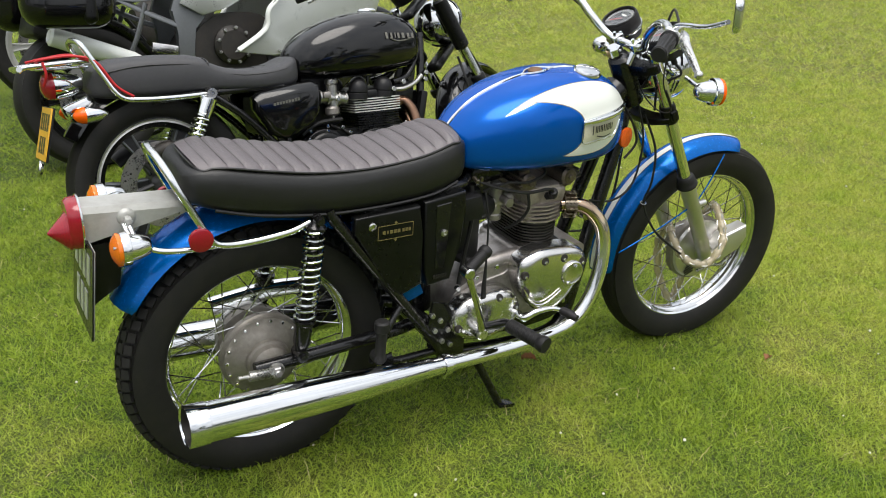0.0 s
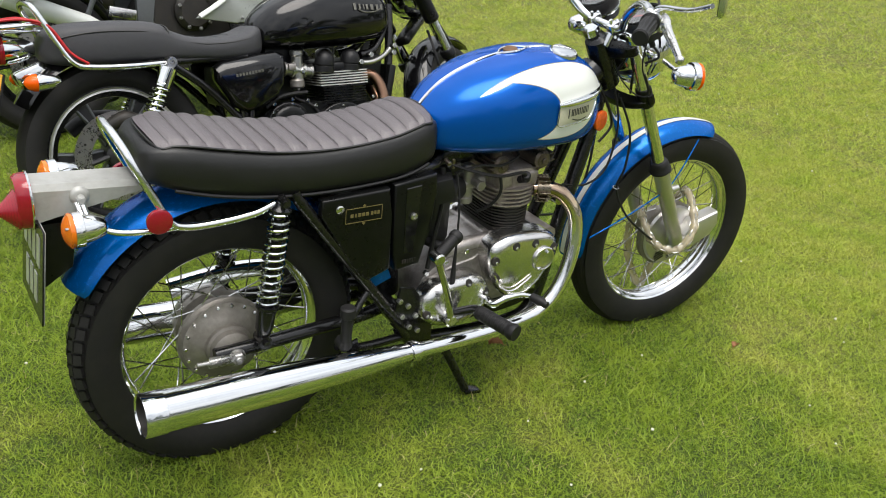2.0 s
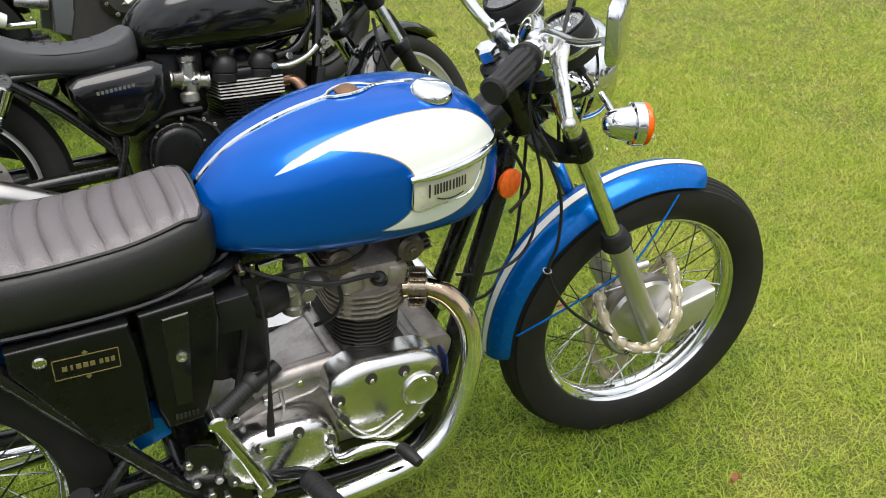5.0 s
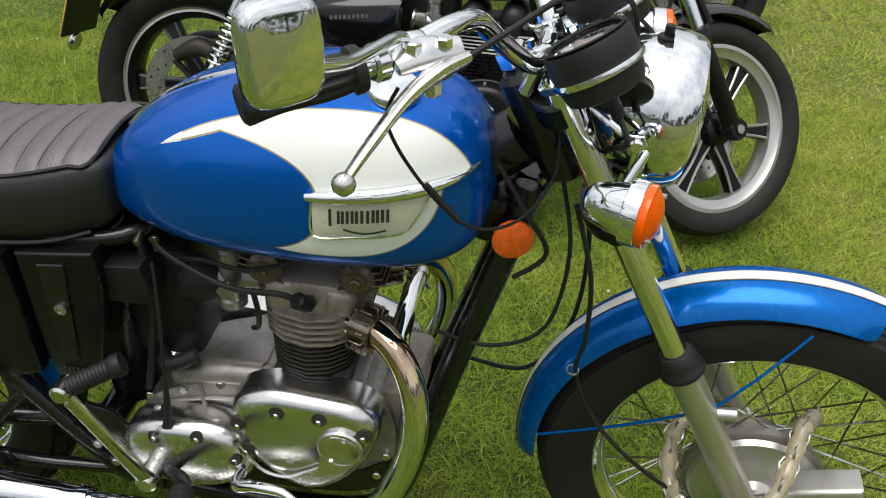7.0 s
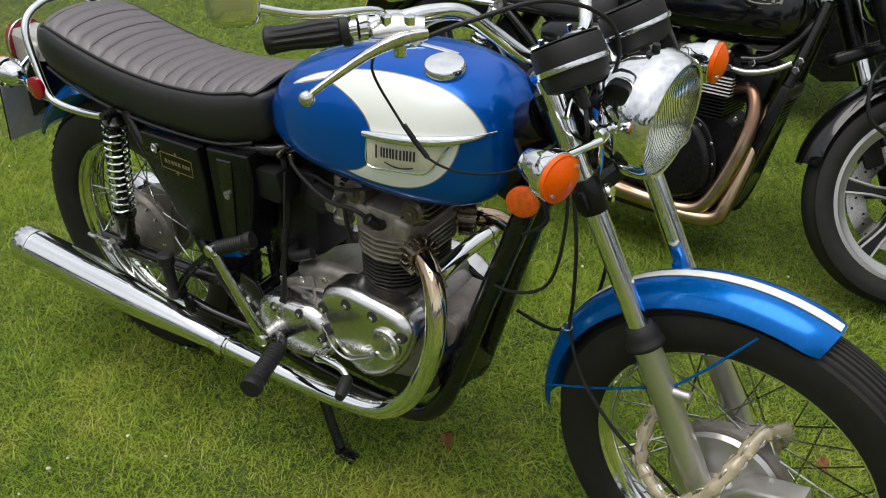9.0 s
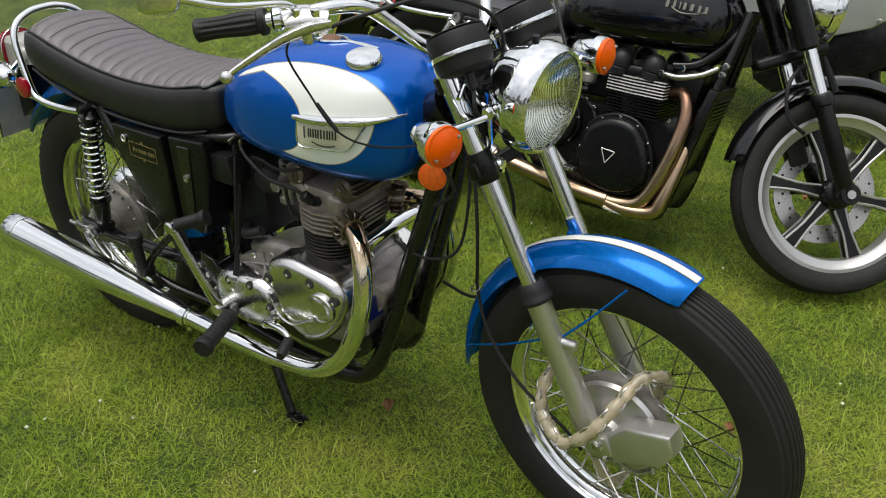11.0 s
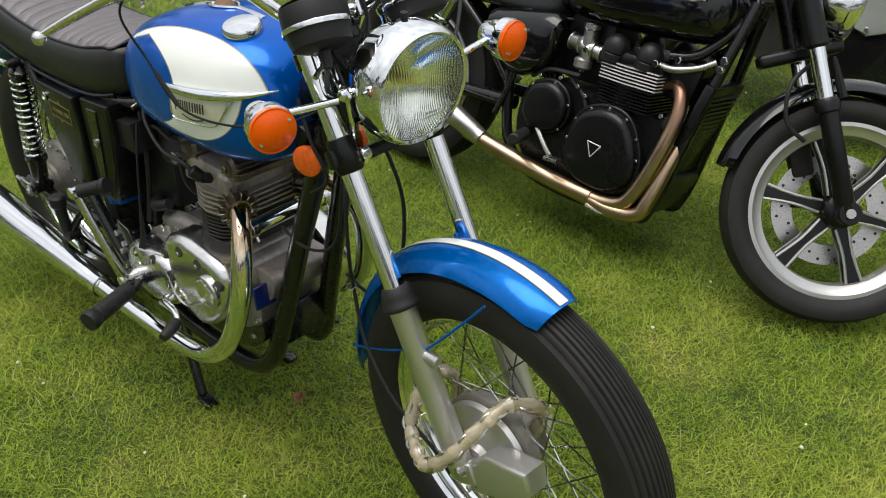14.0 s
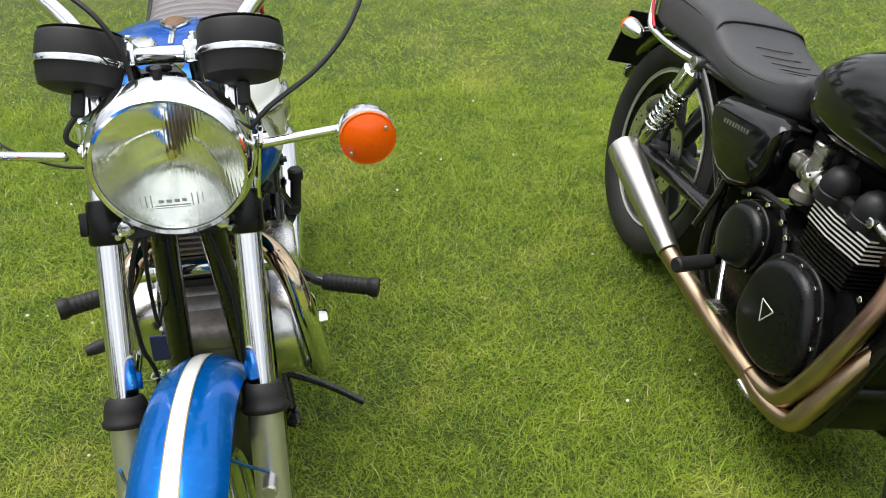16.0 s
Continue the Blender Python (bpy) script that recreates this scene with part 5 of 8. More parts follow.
def instruments():
    for y, lean, nm in ((-0.083, 0.14, "speedometer"), (0.106, 0.03, "rev_counter")):
        c = Vector((1.126, y, 0.994))
        m = turn_to(c, (-0.52, lean, 0.85)) @ Matrix.Diagonal((1.1, 1.1, 0.84, 1))
        bm = BM()
        lathe(bm, [(0, -0.04), (0.03, -0.039), (0.041, -0.033), (0.044, -0.02), (0.0455, -0.006), (0.047, 0.0), (0.0465, 0.034), (0.045, 0.039), (0.0415, 0.04), (0.041, 0.034)], m, 40)
        o = steered(part(nm, bm, GRIP, bike, "round instrument in a black rubber cup with a chrome band"))
        bm = BM()
        lathe(bm, [(0.046, -0.006), (0.0492, -0.006), (0.05, -0.0015), (0.0492, 0.003), (0.046, 0.003)], m, 40, True)
        part("chrome_band", bm, CHROME, o)
        bm = BM()
        lathe(bm, [(0, 0.03), (0.041, 0.03), (0.041, 0.033), (0, 0.033)], m, 36)
        part("dial", bm, PLATE_BLACK, o, "black dial")
        bm = BM()
        for k in range(24):
            an = radians(-220 + 260 * k / 23)
            block(bm, (0.006 if k % 2 else 0.009, 0.0012, 0.0006), m @ Matrix.Rotation(-an, 4, "Z") @ pose(0.033, 0, 0.0335), 0)
        block(bm, (0.018, 0.004, 0.0006), m @ pose(0, 0.014, 0.0335), 0)
        part("dial_marks", bm, WHITE, o, "white dial ticks")
        bm = BM()
        block(bm, (0.032, 0.0025, 0.001), m @ pose(-0.008, -0.008, 0.035, 0, 0, 40), 0)
        part("needle", bm, RED_STRAP, o)
        bm = BM()
        lathe(bm, [(0, 0.037), (0.041, 0.037), (0.041, 0.0385), (0, 0.0385)], m, 36)
        gl = part("glass", bm, CLEAR, o)
        gl.visible_shadow = False
        bm = BM()
        lathe(bm, [(0.0405, 0.038), (0.0435, 0.041), (0.0445, 0.043), (0.042, 0.0445), (0.0395, 0.042)], m, 40, True)
        part("bezel", bm, SATIN_BLACK, o)
        bm = BM()
        rod(bm, m @ Vector((0, 0, -0.04)), m @ Vector((0, 0, -0.075)), 0.008, 12)
        tube(bm, [m @ Vector((0, 0, -0.07)), m @ Vector((0.01, 0, -0.11)), fork_at(0.62, y * 0.7) + Vector((0.01, 0, 0)), fork_at(0.54, y * 0.6) + Vector((-0.02, 0, 0))], 0.0035, 8)
        part("drive_cable", bm, GRIP, o, "black drive cable")
        bm = BM()
        tube(bm, [m @ Vector((0, 0, -0.03)), Vector((1.09, y * 0.9, 0.965)), fork_at(0.7, y * 0.8)], 0.006, 8)
        steered(part("instrument_bracket", bm, CHROME, bike))
    bm = BM()
    rod(bm, (1.105, 0.0, 0.95), (1.095, 0, 0.968), 0.012, 12)
    rod(bm, (1.095, 0, 0.968), (1.092, 0, 0.974), 0.016, 16)
    steered(part("ignition_lock", bm, PLASTIC, bike))


def handlebar():
    half = [(1.062, 0, 0.978), (1.062, 0.05, 0.978), (1.05, 0.085, 0.99), (1.022, 0.125, 1.03), (1.005, 0.172, 1.068), (0.988, 0.222, 1.08), (0.955, 0.277, 1.075), (0.91, 0.326, 1.068), (0.845, 0.379, 1.058)]
    bm = BM()
    tube(bm, [(x, -y, z) for x, y, z in half[:0:-1]] + half, 0.0112, 16, 6)
    hb = steered(part("handlebar", bm, CHROME, bike, "high chrome handlebar"))
    for s in (-1, 1):
        bm = BM()
        a, b = Vector((0.927, s * 0.312, 1.071)), Vector((0.841, s * 0.382, 1.057))
        m, L = turn_to(a, b - a), (b - a).length
        prof = [(0.012, 0.0, 0), (0.021, 0.0, 0), (0.022, 0.004, 0), (0.022, 0.01, 0), (0.017, 0.013, 0)]
        prof += [(0.0168 + 0.0012 * math.sin(0.3 + i * 0.5), 0.015 + i * (L - 0.027) / 12, 1) for i in range(13)]
        prof += [(0.0185, L - 0.008, 0), (0.0185, L - 0.003, 0), (0.015, L, 0)]
        skin(bm, [[m @ Vector((r * q * math.cos(2 * math.pi * k / 48), r * q * math.sin(2 * math.pi * k / 48), z)) for k in range(48) for q in ((1.07 if k % 4 < 2 else 0.95) if rib else 1.0,)] for r, z, rib in prof])
        part("grip", bm, GRIP, hb, "black ribbed rubber grip")
        bm = BM()
        block(bm, (0.032, 0.034, 0.03), Matrix.Translation((0.964, s * 0.272, 1.074)) @ pose(0, 0, 0, 0, 10, s * 50), 0.008, 3)
        rod(bm, (0.945, s * 0.294, 1.073), (0.933, s * 0.306, 1.072), 0.018, 18)
        part("switch_housing", bm, CHROME if s < 0 else ALLOY, hb, "chrome twist-grip and switch housing")
        bm = BM()
        tube(bm, [(1.01, s * 0.258, 1.066), (0.99, s * 0.288, 1.063), (0.97, s * 0.325, 1.052), (0.952, s * 0.375, 1.032), (0.941, s * 0.408, 1.017)], [0.011, 0.0145, 0.011, 0.009, 0.007], 12, squash=0.62)
        bmesh.ops.create_uvsphere(bm, u_segments=14, v_segments=10, radius=0.0105, matrix=Matrix.Translation((0.94, s * 0.412, 1.014)))
        part("brake_lever" if s < 0 else "clutch_lever", bm, ALLOY, hb, "polished alloy ball-ended lever")
        bm = BM()
        rod(bm, (0.985, s * 0.283, 1.066), (0.985, s * 0.283, 1.038), 0.009, 6)
        rod(bm, (0.97, s * 0.255, 1.064), (1.0, s * 0.264, 1.057), 0.013, 12)
        tube(bm, [(1.005, s * 0.256, 1.076), (0.975, s * 0.28, 1.077), (0.955, s * 0.302, 1.072)], [0.012, 0.017, 0.011], 12, squash=0.5)
        lp = part("lever_perch", bm, ALLOY, hb)
        for x, y in ((0.992, 0.27), (0.968, 0.288)):
            bolt(lp, (x, s * y, 1.083), (0, 0, 1), 0.008, CHROME)
        bm = BM()
        block(bm, (0.034, 0.022, 0.03), pose(1.062, s * 0.04, 0.978, 0, -28, 0), 0.005)
        rod(bm, (1.062, s * 0.04, 0.975), (1.045, s * 0.04, 0.93), 0.01, 12)
        for dx in (-0.01, 0.01):
            rod(bm, (1.062 + dx, s * 0.04, 0.985), (1.056 + dx, s * 0.04, 1.0), 0.0045, 6)
        part("bar_clamp", bm, CHROME, hb)
    # front brake cable and clutch cable
    bm = BM()
    tube(bm, [(1.0, -0.258, 1.057), (1.04, -0.21, 1.075), (1.1, -0.12, 1.09), (1.15, -0.05, 1.06), (1.165, -0.02, 1.0), (1.15, -0.03, 0.93)], 0.0033, 8)
    part("brake_cable", bm, GRIP, hb, "black brake cable")
    bm = BM()
    tube(bm, [(1.0, 0.258, 1.057), (1.05, 0.262, 1.045), (1.1, 0.235, 1.005), (1.141, 0.193, 0.972), (1.19, 0.135, 0.948), (1.195, 0.108, 0.92), (1.15, 0.075, 0.86), (1.02, 0.06, 0.75)], 0.0033, 8)
    part("clutch_cable_upper", bm, GRIP, hb, "black clutch cable")
    bm = BM()
    tube(bm, [(0.955, -0.29, 1.045), (0.945, -0.295, 1.013), (0.965, -0.277, 0.952), (1.01, -0.266, 0.893), (1.045, -0.225, 0.86), (1.075, -0.15, 0.84), (1.095, -0.07, 0.85), (1.09, -0.03, 0.89)], 0.0019, 8)
    tube(bm, [(0.978, -0.274, 0.935), (0.995, -0.27, 0.913), (1.012, -0.265, 0.891)], 0.0038, 8)
    part("throttle_cable", bm, GRIP, hb, "black throttle cable hanging beside the tank")
    # mirror on the right perch
    bm = BM()
    tube(bm, [(0.96, -0.28, 1.085), (0.958, -0.305, 1.1), (0.945, -0.4, 1.118), (0.932, -0.475, 1.146)], 0.0055, 10)
    mi = part("mirror", bm, CHROME, hb, "oblong chrome-backed mirror on a stalk")
    m = turn_to((0.929, -0.497, 1.166), (0.72, -0.68, 0.08))
    k = 0.5
    out = rounded([(-0.03 * math.copysign(abs(math.cos(a)) ** k, math.cos(a)), 0.037 * math.copysign(abs(math.sin(a)) ** k, math.sin(a))) for a in (2 * math.pi * j / 24 for j in range(24))], 1)
    q = m @ pose(0, 0, 0, 90, 0, 0)
    bm = BM()
    puff(bm, out, -0.004, 0.012, 0.01)
    bmesh.ops.transform(bm, matrix=q, verts=bm.verts)
    part("mirror_shell", bm, CHROME, hb, "chrome mirror shell")
    bm = BM()
    puff(bm, [(x * 0.94, z * 0.94) for x, z in out], -0.003, -0.006, 0.001, 1, -0.003)
    bmesh.ops.transform(bm, matrix=q, verts=bm.verts)
    part("mirror_glass", bm, MIRROR, hb, "mirror glass")


def tail():
    # alloy housing that carries the tail lamp over the mudguard
    rows = []
    for i in range(9):
        u = i / 8
        x = -0.345 + 0.205 * u
        zt, zb, w = 0.742 - 0.012 * u, 0.665 + 0.045 * u, 0.038 + 0.004 * u
        rows.append([Vector((x, y, z)) for y, z in ((-w, zb), (-w, zt - 0.012), (-w * 0.8, zt), (w * 0.8, zt), (w, zt - 0.012), (w, zb))])
    h = part("tail_lamp_housing", skin(BM(), rows), GREY_PLASTIC, bike, "grey alloy tail lamp housing", 30)
    for s in (-1, 1):
        bm = BM()
        lathe(bm, [(0.02, 0), (0.017, 0.006), (0.012, 0.01), (0, 0.01)], turn_to((-0.262, s * 0.038, 0.712), (0, s, 0)), 18)
        rod(bm, (-0.262, s * 0.04, 0.712), (-0.262, s * 0.062, 0.71), 0.008, 8)
        part("indicator_boss", bm, GREY_PLASTIC, h)
    # red lamp: a flat oblong body with a pointed lens below
    bm = BM()
    rows = []
    for k, (x, f) in enumerate(((-0.345, 1.0), (-0.365, 0.96), (-0.372, 0.85))):
        rows.append([Vector((x, 0.047 * f * math.copysign(abs(math.cos(a)) ** 0.7, math.cos(a)), 0.7 + 0.054 * f * math.copysign(abs(math.sin(a)) ** 0.8, math.sin(a)))) for a in (2 * math.pi * j / 28 for j in range(28))])
    skin(bm, rows)
    t = part("tail_lamp", bm, RED, bike, "red plastic tail lamp")
    bm = BM()
    m = turn_to((-0.368, 0, 0.684), (-1, 0, 0.0))
    lathe(bm, [(0.041, 0), (0.0405, 0.004)] + [q for k in range(8) for q in ((0.039 - 0.0046 * k, 0.006 + 0.0045 * k), (0.0372 - 0.0046 * k, 0.0062 + 0.0045 * k))] + [(0.003, 0.041), (0, 0.0415)], m, 36)
    part("pointed_lens", bm, RED, t, "pointed red lens")
    bm = BM()
    tube(bm, [Vector((-0.347, 0.05 * math.cos(a), 0.7 + 0.057 * math.sin(a))) for a in (2 * math.pi * j / 20 for j in range(20))], 0.0022, 6, 2, True)
    part("lamp_rim", bm, CHROME, t)
    bm = BM()
    m = Matrix.Translation((-0.352, 0, 0.575)) @ pose(0, 0, 0, 0, 6, 0)
    block(bm, (0.003, 0.2, 0.2), m, 0.0012, 1)
    pl = part("number_plate", bm, PLATE_BLACK, bike, "black number plate with plain silver bars")
    for r in range(2):
        for k in range(4 if r == 0 else 3):
            bm = BM()
            block(bm, (0.0015, 0.026, 0.062), m @ pose(-0.002, (k - (1.5 if r == 0 else 1)) * 0.04, 0.045 - r * 0.085), 0)
            part("plate_bar", bm, PLATE_SILVER, pl)
    bm = BM()
    block(bm, (0.002, 0.196, 0.196), m @ pose(0.0032, 0, 0), 0.0008, 1)
    part("plate_back", bm, GREY_PLASTIC, pl, "bare grey back of the plate")
    bm = BM()
    plate(bm, [(-0.345, 0.66), (-0.27, 0.66), (-0.285, 0.56), (-0.345, 0.52)], -0.035, 0.035, 0.004)
    part("plate_bracket", bm, SATIN_BLACK, bike)
    for s in (-1, 1):
        indicator((-0.287, s * 0.104, 0.672 if s < 0 else 0.7), (-0.262, s * 0.045, 0.706), (-1, 0, 0.0), lens=AMBER_PALE, name="rear_indicator", steer=False)
    # grab rail
    bm = BM()
    r = [(0.105, 0.118, 0.672), (0.06, 0.12, 0.657), (-0.02, 0.122, 0.65), (-0.085, 0.122, 0.652), (-0.115, 0.121, 0.668), (-0.142, 0.115, 0.72), (-0.172, 0.104, 0.782), (-0.186, 0.082, 0.815), (-0.194, 0.04, 0.832), (-0.196, 0, 0.835)]
    tube(bm, [(x, -y, z) for x, y, z in r] + r[-2::-1], 0.0085, 14, 5)
    g = part("grab_rail", bm, CHROME, bike, "bent chrome grab rail behind the seat")
    for s in (-1, 1):
        bm = BM()
        lathe(bm, [(0, 0.0), (0.0245, 0.0), (0.0255, 0.004), (0.0255, 0.01), (0.022, 0.012), (0, 0.012)], turn_to((-0.138, s * 0.124, 0.676), (0, s, 0)), 28)
        part("side_reflector", bm, RED, g, "round red reflector")
        bm = BM()
        tube(bm, [(-0.1, s * 0.12, 0.653), (-0.17, s * 0.115, 0.652), (-0.225, s * 0.1, 0.657), (-0.262, s * 0.07, 0.68), (-0.27, s * 0.04, 0.7)], 0.0065, 10)
        part("rail_stay", bm, CHROME, g)
    for s in (-1, 1):
        bm = BM()
        lathe(bm, [(0, 0.0), (0.0265, 0.0), (0.0275, 0.004), (0.0275, 0.008), (0.024, 0.01), (0, 0.01)], turn_to((1.044, s * 0.054, 0.739), (0.3, s, 0)), 28)
        part("fork_reflector", bm, AMBER_CELLS, bike, "round amber reflector below the tank")
        bm = BM()
        tube(bm, [(1.044, s * 0.056, 0.733), (1.04, s * 0.035, 0.745), (1.05, s * 0.02, 0.79)], 0.006, 8)
        part("reflector_bracket", bm, BLACK, bike)


def loose_cables():
    for pts, r, lab in (
        ([(1.12, -0.04, 0.79), (1.15, -0.07, 0.7), (1.155, -0.072, 0.6), (1.15, -0.06, 0.53), (1.19, -0.075, 0.45), (1.27, -0.09, 0.38), (1.36, -0.085, 0.32), (1.4, -0.08, 0.28)], 0.0033, "black front brake cable down to the hub"),
        ([(1.1, -0.03, 0.82), (1.12, -0.05, 0.72), (1.1, -0.055, 0.6), (1.03, -0.06, 0.56), (0.95, -0.055, 0.57)], 0.003, "black wire"),
        ([(1.13, 0.03, 0.78), (1.15, 0.06, 0.66), (1.14, 0.06, 0.52), (1.08, 0.05, 0.43), (0.98, 0.07, 0.42)], 0.0035, "black cable behind the fork"),
        ([(1.02, -0.05, 0.84), (1.06, -0.06, 0.78), (1.09, -0.055, 0.72), (1.05, -0.06, 0.68)], 0.0035, "black wiring loom"),
        ([(1.11, -0.05, 0.95), (1.13, -0.02, 0.88), (1.1, 0.0, 0.83), (1.06, 0.02, 0.78)], 0.0045, "black wiring loom"),
        ([(1.12, 0.05, 0.95), (1.15, 0.03, 0.9), (1.12, 0.01, 0.84), (1.07, -0.01, 0.78)], 0.0045, "black wiring loom"),
    ):
        bm = BM()
        tube(bm, pts, r, 8)
        part("cable", bm, GRIP, bike, lab)
    bm = BM()
    block(bm, (0.06, 0.1, 0.07), pose(1.0, 0, 0.76, 0, 20, 0), 0.012)
    part("ignition_coil_cover", bm, SATIN_BLACK, bike)
    bm = BM()
    tube(bm, [Vector((1.145, -0.062, 0.535)) + Vector((0.008 * math.cos(a), 0.008 * math.sin(a), 0.002 * math.sin(a))) for a in (2 * math.pi * j / 10 for j in range(10))], 0.0015, 6, 2, True)
    part("cable_guide", bm, STEEL, bike)


front_wheel()
rear_wheel()
mudguards()
fuel_tank()
seat()
frame_tubes()
shock(-1)
shock(1)
side_covers()
engine()
exhausts()
foot_controls()
fork()
headlamp()
indicator((1.19, -0.222, 0.902), (1.193, -0.105, 0.906), (1, -0.24, -0.02))
indicator((1.2, 0.247, 0.908), (1.19, 0.12, 0.902), (1, 0.08, -0.02))
instruments()
handlebar()
tail()
loose_cables()


def chain_lock():
    """A steel chain in a clear sleeve, looped round the fork leg and the spokes."""
    lock = thing("chain_lock", "steel chain in a yellowed clear plastic sleeve looped round the fork", "chain lock")
    loop = [(1.322, -0.005, 0.415), (1.305, -0.04, 0.4), (1.308, -0.08, 0.355), (1.34, -0.105, 0.327), (1.388, -0.126, 0.326), (1.436, -0.124, 0.376), (1.462, -0.085, 0.425), (1.48, -0.04, 0.457), (1.51, 0.008, 0.44), (1.49, 0.03, 0.37), (1.46, 0.03, 0.2), (1.428, 0.03, 0.122), (1.378, 0.03, 0.18), (1.341, 0.03, 0.265), (1.325, 0.025, 0.35)]
    bm = BM()
    line = spline(loop, 8, True)
    rad = [0.0118 + 0.002 * math.sin(i * 1.25) + 0.001 * math.sin(i * 2.9) for i in range(len(line))]
    tube(bm, line, rad, 12, 0, True)
    part("sleeve", bm, SLEEVE, lock, "yellowed clear plastic sleeve")
    bm = BM()
    tube(bm, [Vector((0.0135 * math.cos(a), 0.0, 0.016 * math.sin(a))) for a in (2 * math.pi * j / 10 for j in range(10))], 0.0022, 6, 0, True)
    first = part("chain_link", bm, STEEL, lock, "steel chain link")
    for k in range(0, len(line), 3):
        d = line[(k + 1) % len(line)] - line[k - 1]
        m = turn_to(line[k], d) @ pose(0, 0, 0, 0, 0, 90 * (k % 2))
        if k == 0:
            first.matrix_local = m
        else:
            again(first, m)


chain_lock()


# ================= the black motorcycle beside it =================
def cast_wheel(parent, name, m, R, half, bead, rim_mat, spoke_mat, edge_mat, label, disc_side=1, discs=1):
    """A cast wheel with six hollow-looking spokes, its tyre and its brake disc."""
    bm = BM()
    lathe(bm, [(bead + 0.008, half * 0.72), (bead - 0.006, half * 0.74), (bead - 0.014, half * 0.6), (bead - 0.03, half * 0.5), (bead - 0.034, 0.012), (bead - 0.034, -0.012), (bead - 0.03, -half * 0.5), (bead - 0.014, -half * 0.6), (bead - 0.006, -half * 0.74), (bead + 0.008, -half * 0.72), (bead - 0.004, 0)], SIDE, 64, True)
    w = part(name, bm, rim_mat, parent, label)
    w.matrix_local = m
    part("tyre", tyre_mesh(BM(), R, half, bead, 0), RUBBER, w, "black road tyre")
    bm = BM()
    lathe(bm, [(0, 0.055), (0.03, 0.055), (0.042, 0.045), (0.045, 0.0), (0.042, -0.045), (0.03, -0.055), (0, -0.055)], SIDE, 28)
    part("hub", bm, spoke_mat, w)
    bm = BM()
    L = bead - 0.03
    plate(bm, [(0.035, -0.019), (L * 0.6, -0.0135), (L, -0.021), (L, 0.021), (L * 0.6, 0.0135), (0.035, 0.019)], -0.017, 0.017, 0.003, 1)
    s1 = part("spoke", bm, spoke_mat, w)
    bm = BM()
    for z in (-1, 1):
        for y in (-1, 1):
            tube(bm, [(0.045, y * 0.0165, z * 0.016), (L * 0.6, y * 0.0175, z * 0.0115), (L - 0.004, y * 0.0165, z * 0.019)], 0.0042, 6, 3)
    e1 = part("spoke_edge", bm, edge_mat, w)
    for k in range(1, 6):
        again(s1, Matrix.Rotation(k * math.pi / 3, 4, "Y"))
        again(e1, Matrix.Rotation(k * math.pi / 3, 4, "Y"))
    for side in ((disc_side,) if discs == 1 else (-1, 1)):
        bm = BM()
        lathe(bm, [(0.095, 0.0025), (0.148, 0.0025), (0.148, -0.0025), (0.095, -0.0025)], Matrix.Translation((0, side * 0.066, 0)) @ SIDE, 56, True)
        d = part("brake_disc", bm, DISC, w, "drilled steel brake disc")
        for j in range(3):
            a = 2 * math.pi * j / 30
            r = 0.108 + 0.013 * j
            bm = BM()
            lathe(bm, [(0, -0.0028), (0.004, -0.0028), (0.004, 0.0028), (0, 0.0028)], Matrix.Translation((r * math.cos(a), side * 0.066, r * math.sin(a))) @ SIDE, 8)
            hole = part("disc_hole", bm, DARK_CAST, w)
            for k in range(1, 10):
                again(hole, Matrix.Rotation(k * math.pi / 5, 4, "Y"))
        bm = BM()
        for k in range(6):
            tube(bm, [(0.04 * math.cos(a), side * 0.06, 0.04 * math.sin(a)) if q == 0 else (0.1 * math.cos(a + 0.15), side * 0.066, 0.1 * math.sin(a + 0.15)) for a in (2 * math.pi * k / 6,) for q in (0, 1)], 0.009, 8, 2)
        part("disc_carrier", bm, spoke_mat, w)
    bm = BM()
    rod(bm, (0, -0.115, 0), (0, 0.115, 0), 0.011)
    part("axle", bm, STEEL, w)
    return w


def flanged(bm, out, y):
    """Adds a bolted flange round a cover's outline."""
    cx, cz = (sum(v[i] for v in out) / len(out) for i in (0, 1))
    return puff(bm, [(cx + (x - cx) * 1.1, cz + (z - cz) * 1.1) for x, z in out], -0.1, y, 0.006)


